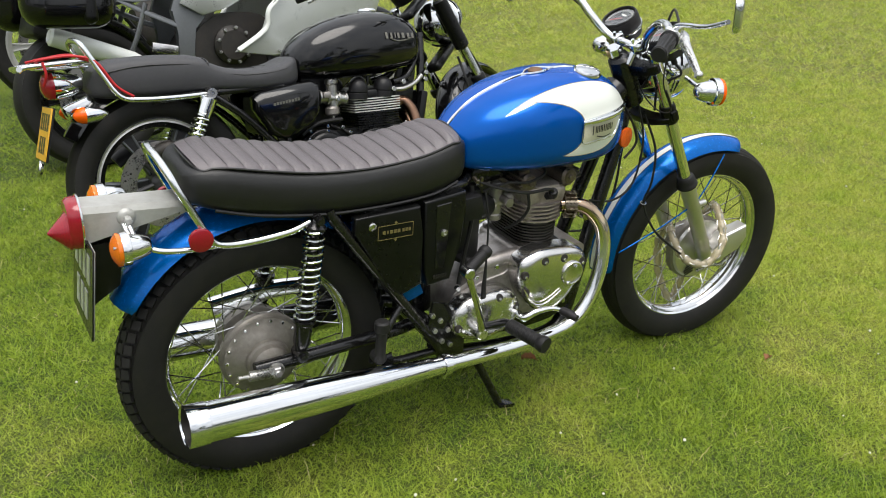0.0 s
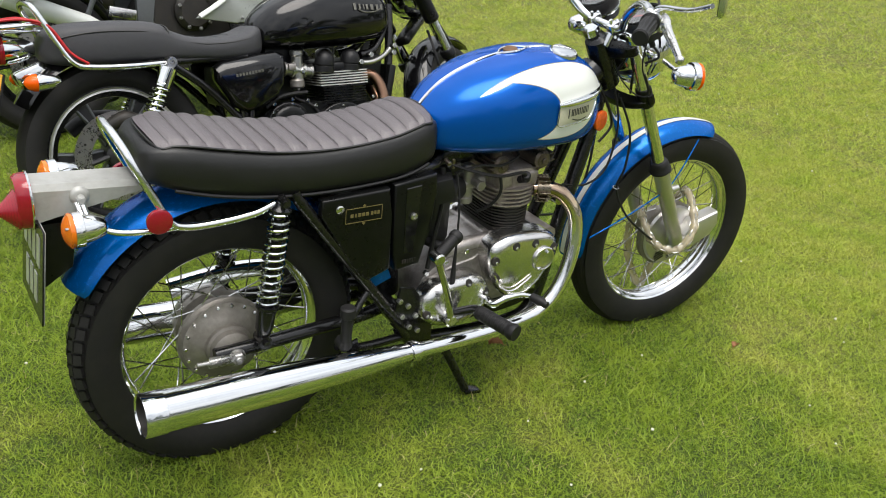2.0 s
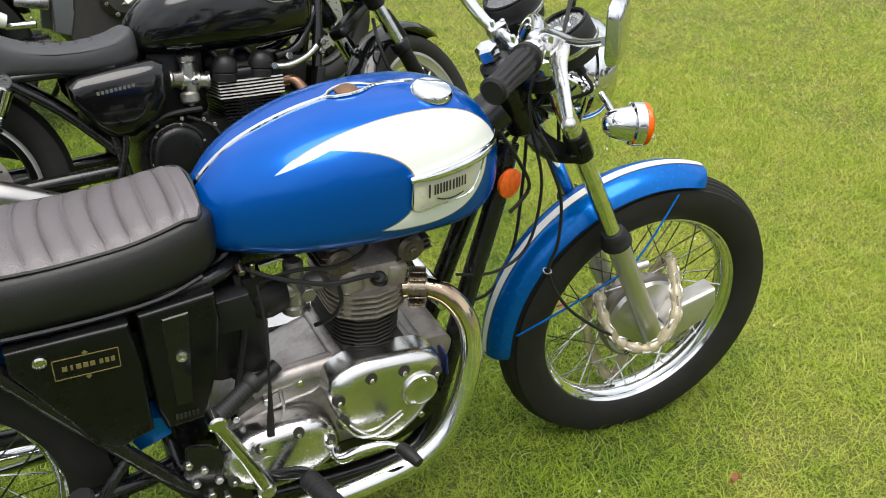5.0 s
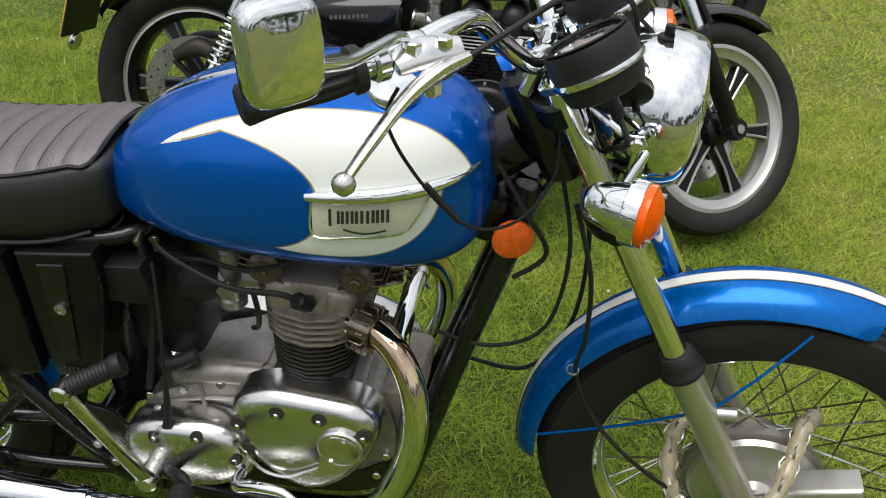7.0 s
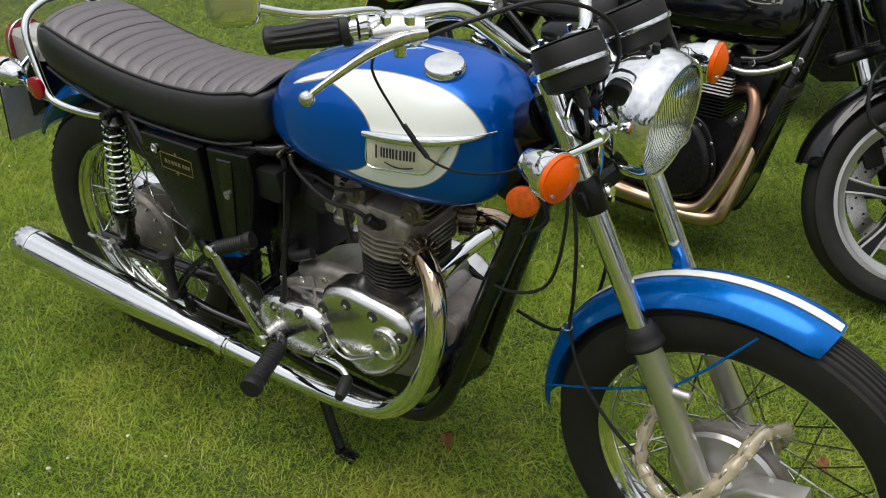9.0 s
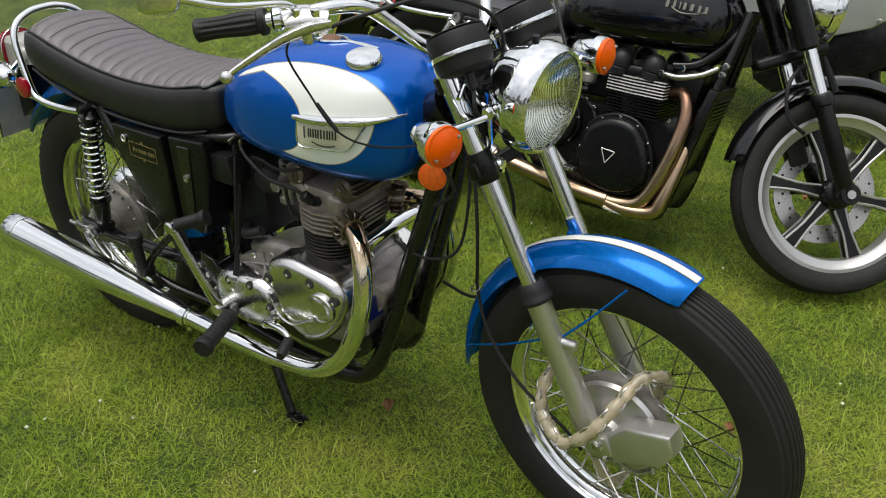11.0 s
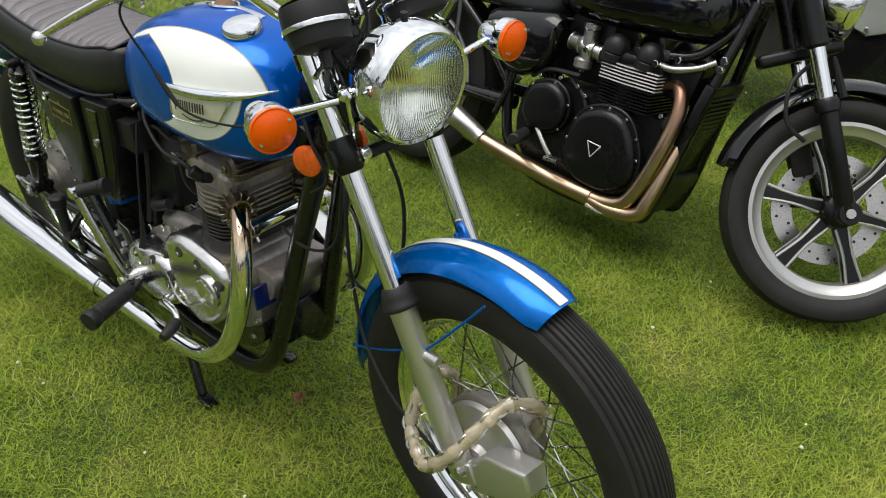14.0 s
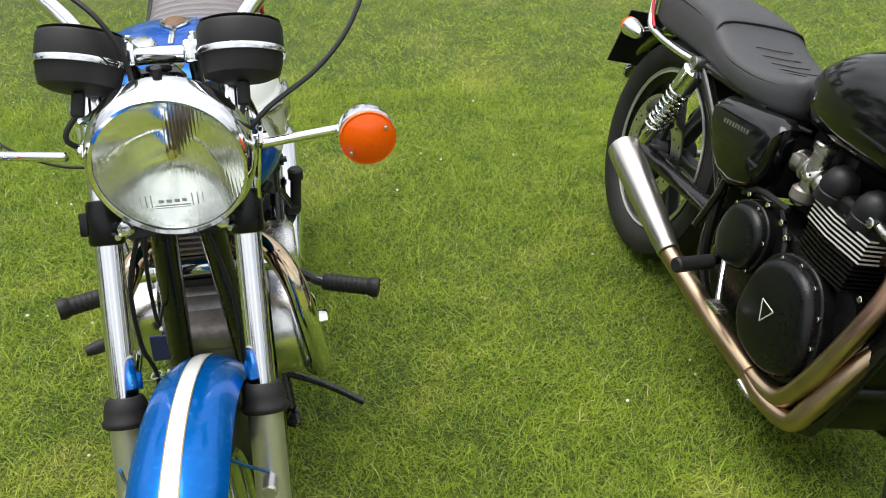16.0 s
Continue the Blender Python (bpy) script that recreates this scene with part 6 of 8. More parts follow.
def black_bike():
    m0 = Matrix.Translation((0.105, 1.145, 0.0)) @ pose(0, 0, 0, 0, 0, 1.6) @ pose(0, 0, 0, -13.0, 0, 0)
    b = thing("motorcycle", "black modern classic motorcycle with bronze tinted exhausts, leaning on its stand", "motorcycle", m0)
    rim = material("machined_alloy_rim", (0.47, 0.465, 0.45), 0.35, 0.8, 0.06, 30, 0.2)
    rake = radians(28)
    ax = Vector((-math.sin(rake), 0, math.cos(rake)))
    head = Vector((1.085, 0, 0.8))
    steer = Matrix.Translation(head) @ Matrix.Rotation(radians(33.0), 4, ax) @ Matrix.Translation(-head)
    FA2 = Vector((1.408, 0, 0.297))
    at = lambda s, y: FA2 + Vector((-0.004, y, 0)) + ax * s

    def p(name, bm, mat, label="", st=False, parent=None, angle=40):
        o = part(name, bm, mat, parent or b, label, angle)
        if st:
            o.matrix_local = steer
        return o

    cast_wheel(b, "front_wheel", steer @ Matrix.Translation(FA2), 0.292, 0.052, 0.222, rim, SATIN_BLACK, rim, "cast front wheel with a bright rim", 1)
    dark = material("dark_grey_wheel_paint", (0.03, 0.03, 0.032), 0.4, 0.2, 0.1, 30)
    rear = cast_wheel(b, "rear_wheel", Matrix.Translation((0, 0, 0.306)), 0.309, 0.064, 0.222, SATIN_BLACK, dark, GUNMETAL, "cast rear wheel", -1)
    for side in (-1, 1):
        bm = BM()
        lathe(bm, [(0.2095, 0.0462), (0.2215, 0.0478), (0.2215, 0.0505), (0.2185, 0.0495), (0.216, 0.0478), (0.2125, 0.0482), (0.2095, 0.0495)], Matrix() if side < 0 else pose(0, 0, 0, 0, 0, 180), 64, True)
        bmesh.ops.transform(bm, matrix=pose(0, 0, 0, 90 if side < 0 else -90, 0, 0), verts=bm.verts)
        part("rim_lip", bm, rim, rear, "bright machined rim lip")
    # forks
    for s in (-1, 1):
        bm = BM()
        a = at(-0.02, s * 0.1)
        lathe(bm, [(0, 0), (0.02, 0), (0.024, 0.006), (0.024, 0.27), (0.03, 0.275), (0.031, 0.3), (0.027, 0.306), (0.02, 0.308)], turn_to(a, ax), 24)
        lathe(bm, [(0, -0.022), (0.026, -0.022), (0.03, -0.016), (0.03, 0.016), (0.026, 0.022), (0, 0.022)], Matrix.Translation(FA2 + Vector((0, s * 0.1, 0))) @ SIDE, 20)
        p("fork_slider", bm, SATIN_BLACK, "black fork slider", True)
        bm = BM()
        rod(bm, at(0.27, s * 0.1), at(0.66, s * 0.1), 0.0205, 24)
        p("fork_stanchion", bm, CHROME, "chrome fork tube", True)
        bm = BM()
        rod(bm, at(0.41, s * 0.1), at(0.63, s * 0.1), 0.03, 24)
        p("fork_shroud", bm, SATIN_BLACK, "black fork shroud", True)
        bm = BM()
        tube(bm, [at(0.3, s * 0.1) + Vector((0.045, 0, 0.0)), at(0.36, s * 0.1) + Vector((0.042, 0, 0.0)), at(0.4, s * 0.1) + Vector((0.04, 0, 0.0))], [0.012, 0.009, 0.004], 8)
        p("fork_guard_fin", bm, SATIN_BLACK, "", True)
        bm = BM()
        lathe(bm, [(0, 0), (0.012, 0), (0.012, 0.004), (0, 0.004)], turn_to(FA2 + Vector((0, s * 0.123, 0)), (0, s, 0)), 16)
        p("axle_cap", bm, STEEL, "", True)
    for s, h in ((0.4, 0.035), (0.63, 0.03)):
        bm = BM()
        block(bm, (0.06, 0.21, h), turn_to(at(s, 0) - Vector((0.02, 0, 0)), ax), 0.012, 3)
        p("fork_yoke", bm, SATIN_BLACK, "", True)
    bm = BM()
    block(bm, (0.05, 0.06, 0.1), turn_to(at(0.1, 0.1) + Vector((-0.06, -0.02, 0.02)), ax), 0.012)
    p("brake_caliper", bm, DARK_CAST, "black brake caliper", True)
    bm = BM()
    guard(bm, FA2 + Vector((0, 0, 0.01)), 0.326, 0.064, 58, 176)
    p("front_mudguard", bm, BLACK_GLOSS, "gloss black front mudguard", True)
    bm = BM()
    tube(bm, [at(0.38, -0.06), at(0.3, -0.09) + Vector((-0.08, 0, 0)), at(0.2, -0.09) + Vector((-0.11, 0, 0)), at(0.16, -0.08) + Vector((-0.07, 0, 0))], 0.0055, 8)
    p("brake_hose", bm, GRIP, "black brake hose", True)
    # headlamp, handlebar
    bm = BM()
    hc = Vector((1.24, 0, 0.8))
    hm = turn_to(hc, (1, 0, -0.05))
    lathe(bm, [(0, -0.09), (0.04, -0.085), (0.075, -0.06), (0.09, -0.02), (0.093, 0.02), (0.1, 0.022), (0.1, 0.04), (0.093, 0.05)], hm, 36)
    hl = p("headlamp", bm, CHROME, "round chrome headlamp", True)
    bm = BM()
    lathe(bm, [(0.093, 0.046), (0.05, 0.062), (0, 0.066), (0, 0.06), (0.05, 0.056), (0.09, 0.042)], hm, 36)
    part("lens", bm, LENS, hl)
    bm = BM()
    lathe(bm, [(0, -0.02), (0.05, 0.0), (0.09, 0.04)], hm, 36)
    part("reflector", bm, MIRROR, hl)
    half = [(1.05, 0, 0.93), (1.05, 0.06, 0.93), (1.01, 0.14, 0.99), (0.97, 0.2, 1.02), (0.91, 0.28, 1.01), (0.85, 0.37, 0.995)]
    bm = BM()
    tube(bm, [(x, -y, z) for x, y, z in half[:0:-1]] + half, 0.0112, 14, 5)
    hb = p("handlebar", bm, CHROME, "chrome handlebar", True)
    for s in (-1, 1):
        bm = BM()
        rod(bm, (0.925, s * 0.265, 1.013), (0.845, s * 0.378, 0.994), 0.0165, 18)
        part("grip", bm, GRIP, hb, "black rubber grip")
        bm = BM()
        block(bm, (0.05, 0.05, 0.04), pose(0.95, s * 0.235, 1.02, 0, 0, s * 45), 0.01)
        part("switch_housing", bm, SATIN_BLACK, hb)
        bm = BM()
        tube(bm, [(0.98, s * 0.235, 1.018), (0.96, s * 0.29, 1.005), (0.91, s * 0.37, 0.985)], [0.009, 0.007, 0.006], 8)
        part("lever", bm, STEEL, hb, "bare metal lever")
        bm = BM()
        tube(bm, [(0.96, s * 0.24, 1.03), (0.98, s * 0.28, 1.1), (0.97, s * 0.34, 1.13)], 0.0055, 8)
        mi = turn_to((0.97, s * 0.37, 1.14), (-1, 0, 0.05))
        lathe(bm, [(0, 0.004), (0.048, 0.004), (0.05, 0), (0.045, -0.015), (0.02, -0.024), (0, -0.026)], mi, 24)
        part("mirror", bm, CHROME, hb, "round chrome mirror")
        c = Vector((1.13, s * 0.07, 0.93))
        mm = turn_to(c, (-0.5, 0, 0.85))
        bm = BM()
        lathe(bm, [(0, -0.04), (0.04, -0.035), (0.048, 0), (0.048, 0.015), (0.044, 0.018), (0, 0.014)], mm, 28)
        p("instrument", bm, SATIN_BLACK, "", True)
    for s in (-1, 1):
        for base, tip, d, nm in (((-0.22, s * 0.05, 0.575), (-0.235, s * 0.125, 0.566), (-1, 0, 0), "rear_indicator"),):
            bm = BM()
            m = turn_to(tip, d)
            lathe(bm, [(0, -0.075), (0.01, -0.07), (0.021, -0.045), (0.027, -0.01), (0.027, 0), (0, 0)], m, 20)
            rod(bm, base, m @ Vector((0, 0, -0.03)), 0.008, 10)
            o = p(nm, bm, CHROME, "bullet-shaped chrome indicator", False)
            bm = BM()
            lathe(bm, [(0.0265, 0), (0.026, 0.012), (0.018, 0.028), (0.006, 0.037), (0, 0.038)], m, 20)
            part("lens", bm, AMBER, o, "pointed amber lens")
    # tank
    xs = [0.49, 0.51, 0.56, 0.65, 0.76, 0.87, 0.96, 1.02, 1.05]
    top = [0.66, 0.71, 0.765, 0.81, 0.838, 0.842, 0.825, 0.79, 0.74]
    low = [0.635, 0.622, 0.612, 0.606, 0.604, 0.608, 0.618, 0.64, 0.7]
    wid = [0.03, 0.07, 0.11, 0.138, 0.145, 0.142, 0.128, 0.1, 0.04]
    rows = []
    for i in range(31):
        x = xs[0] + (xs[-1] - xs[0]) * (0.5 - 0.5 * math.cos(math.pi * i / 30))
        t, lo, w = (smooth_at(xs, v, x) for v in (top, low, wid))
        mid = lo + (t - lo) * 0.42
        ring = []
        for j in range(32):
            a = 2 * math.pi * j / 32
            ca, sa = math.cos(a), math.sin(a)
            ring.append(Vector((x, w * math.copysign(abs(ca) ** 0.7, ca), mid + ((t - mid) if sa > 0 else (mid - lo)) * math.copysign(abs(sa) ** 0.75, sa))))
        rows.append(ring)
    tk = p("fuel_tank", skin(BM(), rows), BLACK_GLOSS, "gloss black fuel tank with a silver emblem", angle=60)
    for s in (-1, 1):
        for k, (u, w) in enumerate(((0.0, 0.02), (0.024, 0.016), (0.044, 0.008), (0.06, 0.018), (0.084, 0.022), (0.11, 0.018), (0.132, 0.018))):
            bm = BM()
            block(bm, (w * 0.5, 0.002, 0.02 if k else 0.025), pose(0.862 + u * 0.85, s * (0.1425 - 0.07 * max(0, u - 0.05) ** 1.2), 0.75 - 0.05 * u, s * 16, 0, 0), 0.0005, 1)
            part("emblem_bar", bm, EMBLEM, tk, "aged silver bar")
        bm = BM()
        tube(bm, [(0.875, s * 0.1445, 0.74), (0.905, s * 0.1445, 0.728), (0.95, s * 0.139, 0.73), (0.972, s * 0.135, 0.738)], 0.0025, 6, 4)
        part("emblem_swash", bm, EMBLEM, tk)
    bm = BM()
    lathe(bm, [(0.035, -0.006), (0.037, 0.006), (0.03, 0.014), (0, 0.016)], Matrix.Translation((0.86, 0, 0.84)), 28)
    part("filler_cap", bm, CHROME, tk, "round chrome filler cap")
    # seat
    xs2 = [-0.2, -0.185, -0.14, -0.04, 0.08, 0.16, 0.2, 0.26, 0.36, 0.45, 0.51, 0.525]
    tp = [0.66, 0.7, 0.728, 0.737, 0.735, 0.724, 0.7, 0.678, 0.668, 0.68, 0.7, 0.68]
    lw = [0.64, 0.618, 0.605, 0.6, 0.6, 0.6, 0.598, 0.595, 0.59, 0.59, 0.6, 0.62]
    wd = [0.05, 0.085, 0.11, 0.122, 0.126, 0.13, 0.132, 0.134, 0.13, 0.118, 0.098, 0.07]
    rows = []
    for i in range(61):
        x = xs2[0] + (xs2[-1] - xs2[0]) * i / 60
        t, lo, w = (smooth_at(xs2, v, x) for v in (tp, lw, wd))
        ring = []
        for j in range(32):
            a = 2 * math.pi * j / 32
            ca, sa = math.cos(a), math.sin(a)
            ring.append(Vector((x, w * math.copysign(abs(ca) ** 0.5, ca), (t + lo) / 2 + (t - lo) / 2 * math.copysign(abs(sa) ** 0.5, sa))))
        rows.append(ring)
    st = p("seat", skin(BM(), rows), SEAT_GREY, "dark grey two-level dual seat", angle=70)
    for pts in ([(0.185, -0.125, 0.62), (0.182, -0.124, 0.69), (0.178, -0.1, 0.712), (0.176, 0, 0.718), (0.178, 0.1, 0.712), (0.182, 0.124, 0.69)], [(-0.16, -0.108, 0.69), (-0.05, -0.119, 0.705), (0.08, -0.122, 0.702), (0.17, -0.124, 0.69)], [(0.21, -0.128, 0.665), (0.3, -0.13, 0.65), (0.4, -0.122, 0.65), (0.47, -0.11, 0.66)]):
        bm = BM()
        tube(bm, pts, 0.003, 6, 5)
        part("seam", bm, VINYL, st)
    for x in (0.25, 0.29, 0.33, 0.37, 0.41):
        bm = BM()
        z = smooth_at(xs2, tp, x)
        tube(bm, [(x - 0.03, -0.095, z - 0.012), (x, -0.05, z + 0.0005), (x + 0.008, 0, z + 0.001), (x, 0.05, z + 0.0005), (x - 0.03, 0.095, z - 0.012)], 0.0011, 6, 4)
        part("seam", bm, VINYL, st)
    # rear end
    bm = BM()
    guard(bm, Vector((0, 0, 0.33)), 0.335, 0.075, 60, 150)
    p("rear_mudguard", bm, BLACK_GLOSS, "gloss black rear mudguard")
    bm = BM()
    r = [(0.16, 0.125, 0.598), (0.06, 0.135, 0.596), (-0.06, 0.136, 0.6), (-0.12, 0.132, 0.615), (-0.16, 0.122, 0.68), (-0.2, 0.11, 0.76), (-0.215, 0.09, 0.79), (-0.22, 0, 0.8)]
    tube(bm, [(x, -y, z) for x, y, z in r] + r[-2::-1], 0.0095, 12, 5)
    gr = p("grab_rail", bm, CHROME, "chrome grab rail")
    bm = BM()
    for y in (-0.075, -0.025, 0.025, 0.075):
        tube(bm, [(-0.19, y, 0.735), (-0.3, y, 0.73), (-0.38, y, 0.726), (-0.4, y * 0.9, 0.715)], 0.008, 10, 4)
    tube(bm, [(-0.4, -0.09, 0.722), (-0.405, 0, 0.722), (-0.4, 0.09, 0.722)], 0.009, 10)
    block(bm, (0.16, 0.12, 0.01), pose(-0.27, 0, 0.716, 0, 1, 0), 0.004)
    p("luggage_rack", bm, CHROME, "chrome luggage rack")
    for pts in ([(-0.08, -0.14, 0.612), (-0.13, -0.135, 0.65), (-0.18, -0.122, 0.73), (-0.25, -0.1, 0.752), (-0.34, -0.08, 0.745), (-0.34, -0.04, 0.735)], [(-0.33, -0.085, 0.74), (-0.325, -0.09, 0.7), (-0.335, -0.07, 0.665)], [(-0.17, -0.115, 0.72), (-0.24, -0.06, 0.755), (-0.31, 0, 0.75), (-0.36, 0.05, 0.74)]):
        bm = BM()
        tube(bm, pts, 0.0042, 8, 5)
        p("elastic_strap", bm, RED_STRAP, "red elastic luggage strap")
    bm = BM()
    lathe(bm, [(0.02, -0.09), (0.035, -0.06), (0.044, -0.02), (0.046, 0), (0, 0)], turn_to((-0.298, 0, 0.662), (-1, 0, 0)), 28)
    tl = p("tail_lamp", bm, CHROME, "round red tail lamp in a chrome housing")
    bm = BM()
    lathe(bm, [(0.0455, 0), (0.045, 0.014), (0.035, 0.03), (0.015, 0.038), (0, 0.039)], turn_to((-0.298, 0, 0.662), (-1, 0, 0)), 28)
    part("lens", bm, RED, tl, "round red lens")
    bm = BM()
    m = Matrix.Translation((-0.347, 0, 0.513)) @ pose(0, 0, 0, 0, 16, 0)
    block(bm, (0.004, 0.19, 0.17), m, 0.001, 1)
    pl = p("number_plate", bm, PLATE_YELLOW, "yellow number plate with plain dark bars")
    for rr in range(2):
        for k in range(4 if rr == 0 else 3):
            bm = BM()
            block(bm, (0.0015, 0.022, 0.055), m @ pose(-0.0025, (k - (1.5 if rr == 0 else 1)) * 0.04, 0.038 - rr * 0.075), 0)
            part("plate_bar", bm, DARK_MARK, pl)
    bm = BM()
    block(bm, (0.006, 0.195, 0.175), m @ pose(0.006, 0, 0), 0.001, 1)
    part("plate_backing", bm, PLASTIC, pl)
    bm = BM()
    lathe(bm, [(0, 0.006), (0.026, 0.006), (0.028, 0), (0.024, -0.008), (0, -0.008)], turn_to(m @ Vector((0, -0.0, -0.115)), (-1, 0, 0.3)), 20)
    p("rear_reflector", bm, CHROME_DULL, "small round reflector in a dull chrome ring")
    bm = BM()
    block(bm, (0.1, 0.06, 0.05), pose(-0.23, 0, 0.585, 0, -20, 0), 0.012)
    p("plate_bracket", bm, CHROME, "chrome tail bracket")
    # frame, swingarm, shocks
    for s in (-1, 1):
        for pts, r in (([(1.07, s * 0.03, 0.75), (1.045, s * 0.06, 0.6), (1.0, s * 0.09, 0.35), (0.96, s * 0.1, 0.16), (0.9, s * 0.1, 0.12), (0.6, s * 0.1, 0.12), (0.46, s * 0.11, 0.2), (0.42, s * 0.115, 0.4), (0.4, s * 0.11, 0.58)], 0.016),
                       ([(1.07, s * 0.03, 0.72), (0.98, s * 0.075, 0.6), (0.9, s * 0.09, 0.575)], 0.014),
                       ([(0.17, s * 0.12, 0.6), (0.3, s * 0.115, 0.5), (0.43, s * 0.11, 0.36)], 0.0135),
                       ([(-0.02, s * 0.115, 0.59), (0.2, s * 0.115, 0.6), (0.45, s * 0.1, 0.6)], 0.013),
                       ([(0.44, s * 0.09, 0.32), (0.2, s * 0.1, 0.31), (0.0, s * 0.105, 0.306)], 0.022),
                       ([(0.4, s * 0.13, 0.28), (0.44, s * 0.13, 0.4), (0.43, s * 0.12, 0.5)], 0.01)):
            bm = BM()
            tube(bm, pts, r, 12, 5)
            p("frame_tube", bm, BLACK, "black frame tube")
        bm = BM()
        a, c = Vector((0.05, s * 0.132, 0.34)), Vector((0.175, s * 0.132, 0.6))
        m = turn_to(a, c - a)
        L = (c - a).length
        lathe(bm, [(0, 0), (0.015, 0), (0.018, 0.03), (0.016, 0.06), (0.012, 0.07), (0.012, L - 0.09), (0.029, L - 0.085), (0.03, L - 0.02), (0.015, L - 0.012), (0.014, L + 0.012), (0, L + 0.012)], m, 22)
        d = p("shock_absorber", bm, CHROME if s < 0 else BLACK, "shock absorber with a chrome spring")
        bm = BM()
        pts = []
        for i in range(int(8.5 * 14) + 1):
            u = i / (8.5 * 14)
            an = 2 * math.pi * 8.5 * u
            pts.append(m @ Vector((0.0255 * math.cos(an), 0.0255 * math.sin(an), 0.06 + (L - 0.135) * u)))
        tube(bm, pts, 0.0046, 7, 0)
        part("spring", bm, CHROME, d, "chrome coil spring")
        bm = BM()
        lathe(bm, [(0.008, -0.02), (0.017, -0.02), (0.018, -0.016), (0.018, 0.016), (0.017, 0.02), (0.008, 0.02)], Matrix.Translation(c) @ SIDE, 20, True)
        rod(bm, c + Vector((0, -0.017, 0)), c + Vector((0, 0.017, 0)), 0.0085, 6)
        part("shock_eye", bm, STEEL, d)
    bm = BM()
    tube(bm, [(0.3, 0.1, 0.33), (0.12, 0.1, 0.4), (-0.04, 0.1, 0.42), (-0.12, 0.1, 0.38)], 0.03, 12, squash=0.35)
    p("chain_guard", bm, PLASTIC, "black chain guard")
    bm = BM()
    tube(bm, [(-0.05, -0.08, 0.4), (0.02, -0.095, 0.43), (0.08, -0.095, 0.4)], [0.018, 0.026, 0.018], 10)
    p("rear_caliper", bm, DARK_CAST)
    # side panels, engine
    for s in (-1, 1):
        bm = BM()
        lo = [(0.318, 0.57), (0.345, 0.588), (0.545, 0.612), (0.572, 0.6), (0.568, 0.5), (0.54, 0.45), (0.47, 0.412), (0.42, 0.41), (0.375, 0.44), (0.322, 0.53)]
        cx, cz = 0.455, 0.51
        skin(bm, [[Vector((cx + (x - cx) * f, s * y, cz + (z - cz) * g)) for x, z in lo] for f, g, y in ((1.0, 1.0, 0.1), (1.0, 1.0, 0.125), (0.97, 0.93, 0.139), (0.92, 0.7, 0.152), (0.86, 0.64, 0.154))])
        sp = p("side_panel", bm, BLACK_GLOSS, "gloss black side panel with a silver bar transfer")
        for k in range(9):
            bm = BM()
            block(bm, (0.0075, 0.0015, 0.0095), pose(0.39 + k * 0.0115, s * 0.1545, 0.541 + k * 0.0013), 0)
            part("transfer_bar", bm, EMBLEM, sp)
    bm = BM()
    out = rounded([(0.47, 0.3), (0.5, 0.2), (0.6, 0.135), (0.8, 0.125), (0.93, 0.16), (0.95, 0.27), (0.92, 0.4), (0.75, 0.42), (0.6, 0.42), (0.5, 0.4)], 5)
    puff(bm, out, -0.11, 0.11, 0.02)
    p("crankcase", bm, SATIN_BLACK, "satin black crankcase")
    bm = BM()
    out = rounded([(0.68, 0.27), (0.7, 0.36), (0.77, 0.4), (0.85, 0.385), (0.9, 0.3), (0.9, 0.22), (0.83, 0.175), (0.74, 0.18), (0.69, 0.22)], 5)
    puff(bm, out, -0.1, -0.168, 0.022)
    cc = p("engine_cover", flanged(bm, out, -0.142), SATIN_BLACK, "satin black round engine cover")
    for k in range(12):
        a = 2 * math.pi * k / 12
        bolt(cc, (0.79 + 0.114 * math.cos(a), -0.143, 0.288 + 0.115 * math.sin(a)), (0, -1, 0), 0.0048, CHROME_DULL)
    bm = BM()
    tri = [(0.758, 0.305), (0.802, 0.3), (0.776, 0.262)]
    for q in range(3):
        (x0, z0), (x1, z1) = tri[q], tri[(q + 1) % 3]
        tube(bm, [(x0, -0.1695, z0), (x1, -0.1695, z1)], 0.0022, 6, 1)
    block(bm, (0.018, 0.001, 0.005), pose(0.779, -0.169, 0.292), 0)
    part("triangle_emblem", bm, PLATE_SILVER, cc, "silver triangle emblem")
    bm = BM()
    out = rounded([(0.5, 0.33), (0.52, 0.4), (0.58, 0.425), (0.635, 0.4), (0.65, 0.34), (0.62, 0.29), (0.56, 0.275), (0.52, 0.29)], 5)
    puff(bm, out, -0.1, -0.155, 0.02)
    sc = p("sprocket_cover", flanged(bm, out, -0.132), SATIN_BLACK, "satin black rounded cover")
    for k in range(6):
        a = 2 * math.pi * k / 6 + 0.3
        bolt(sc, (0.576 + 0.078 * math.cos(a), -0.133, 0.349 + 0.078 * math.sin(a)), (0, -1, 0), 0.0048, CHROME_DULL)
    bm = BM()
    for y in (-0.062, 0.062):
        rod(bm, (0.8, y, 0.4), (0.82, y, 0.54), 0.062, 26)
    block(bm, (0.17, 0.24, 0.05), pose(0.82, 0, 0.535), 0.015, 3)
    cy = p("cylinder_block", bm, SATIN_BLACK, "black cylinder block with bright fin edges")
    for i in range(13):
        z = 0.412 + i * 0.0092
        bright = i >= 7
        ln = 0.185 if bright else 0.168
        out = [(-ln / 2, -0.12), (-ln * 0.05, -0.135), (ln / 2, -0.135), (ln / 2, 0.135), (-ln * 0.05, 0.135), (-ln / 2, 0.12)]
        bm = BM()
        lo = [bm.verts.new((0.81 + x, y, z)) for x, y in out]
        hi = [bm.verts.new((0.81 + x, y, z + 0.0042)) for x, y in out]
        bm.faces.new(lo[::-1])
        bm.faces.new(hi)
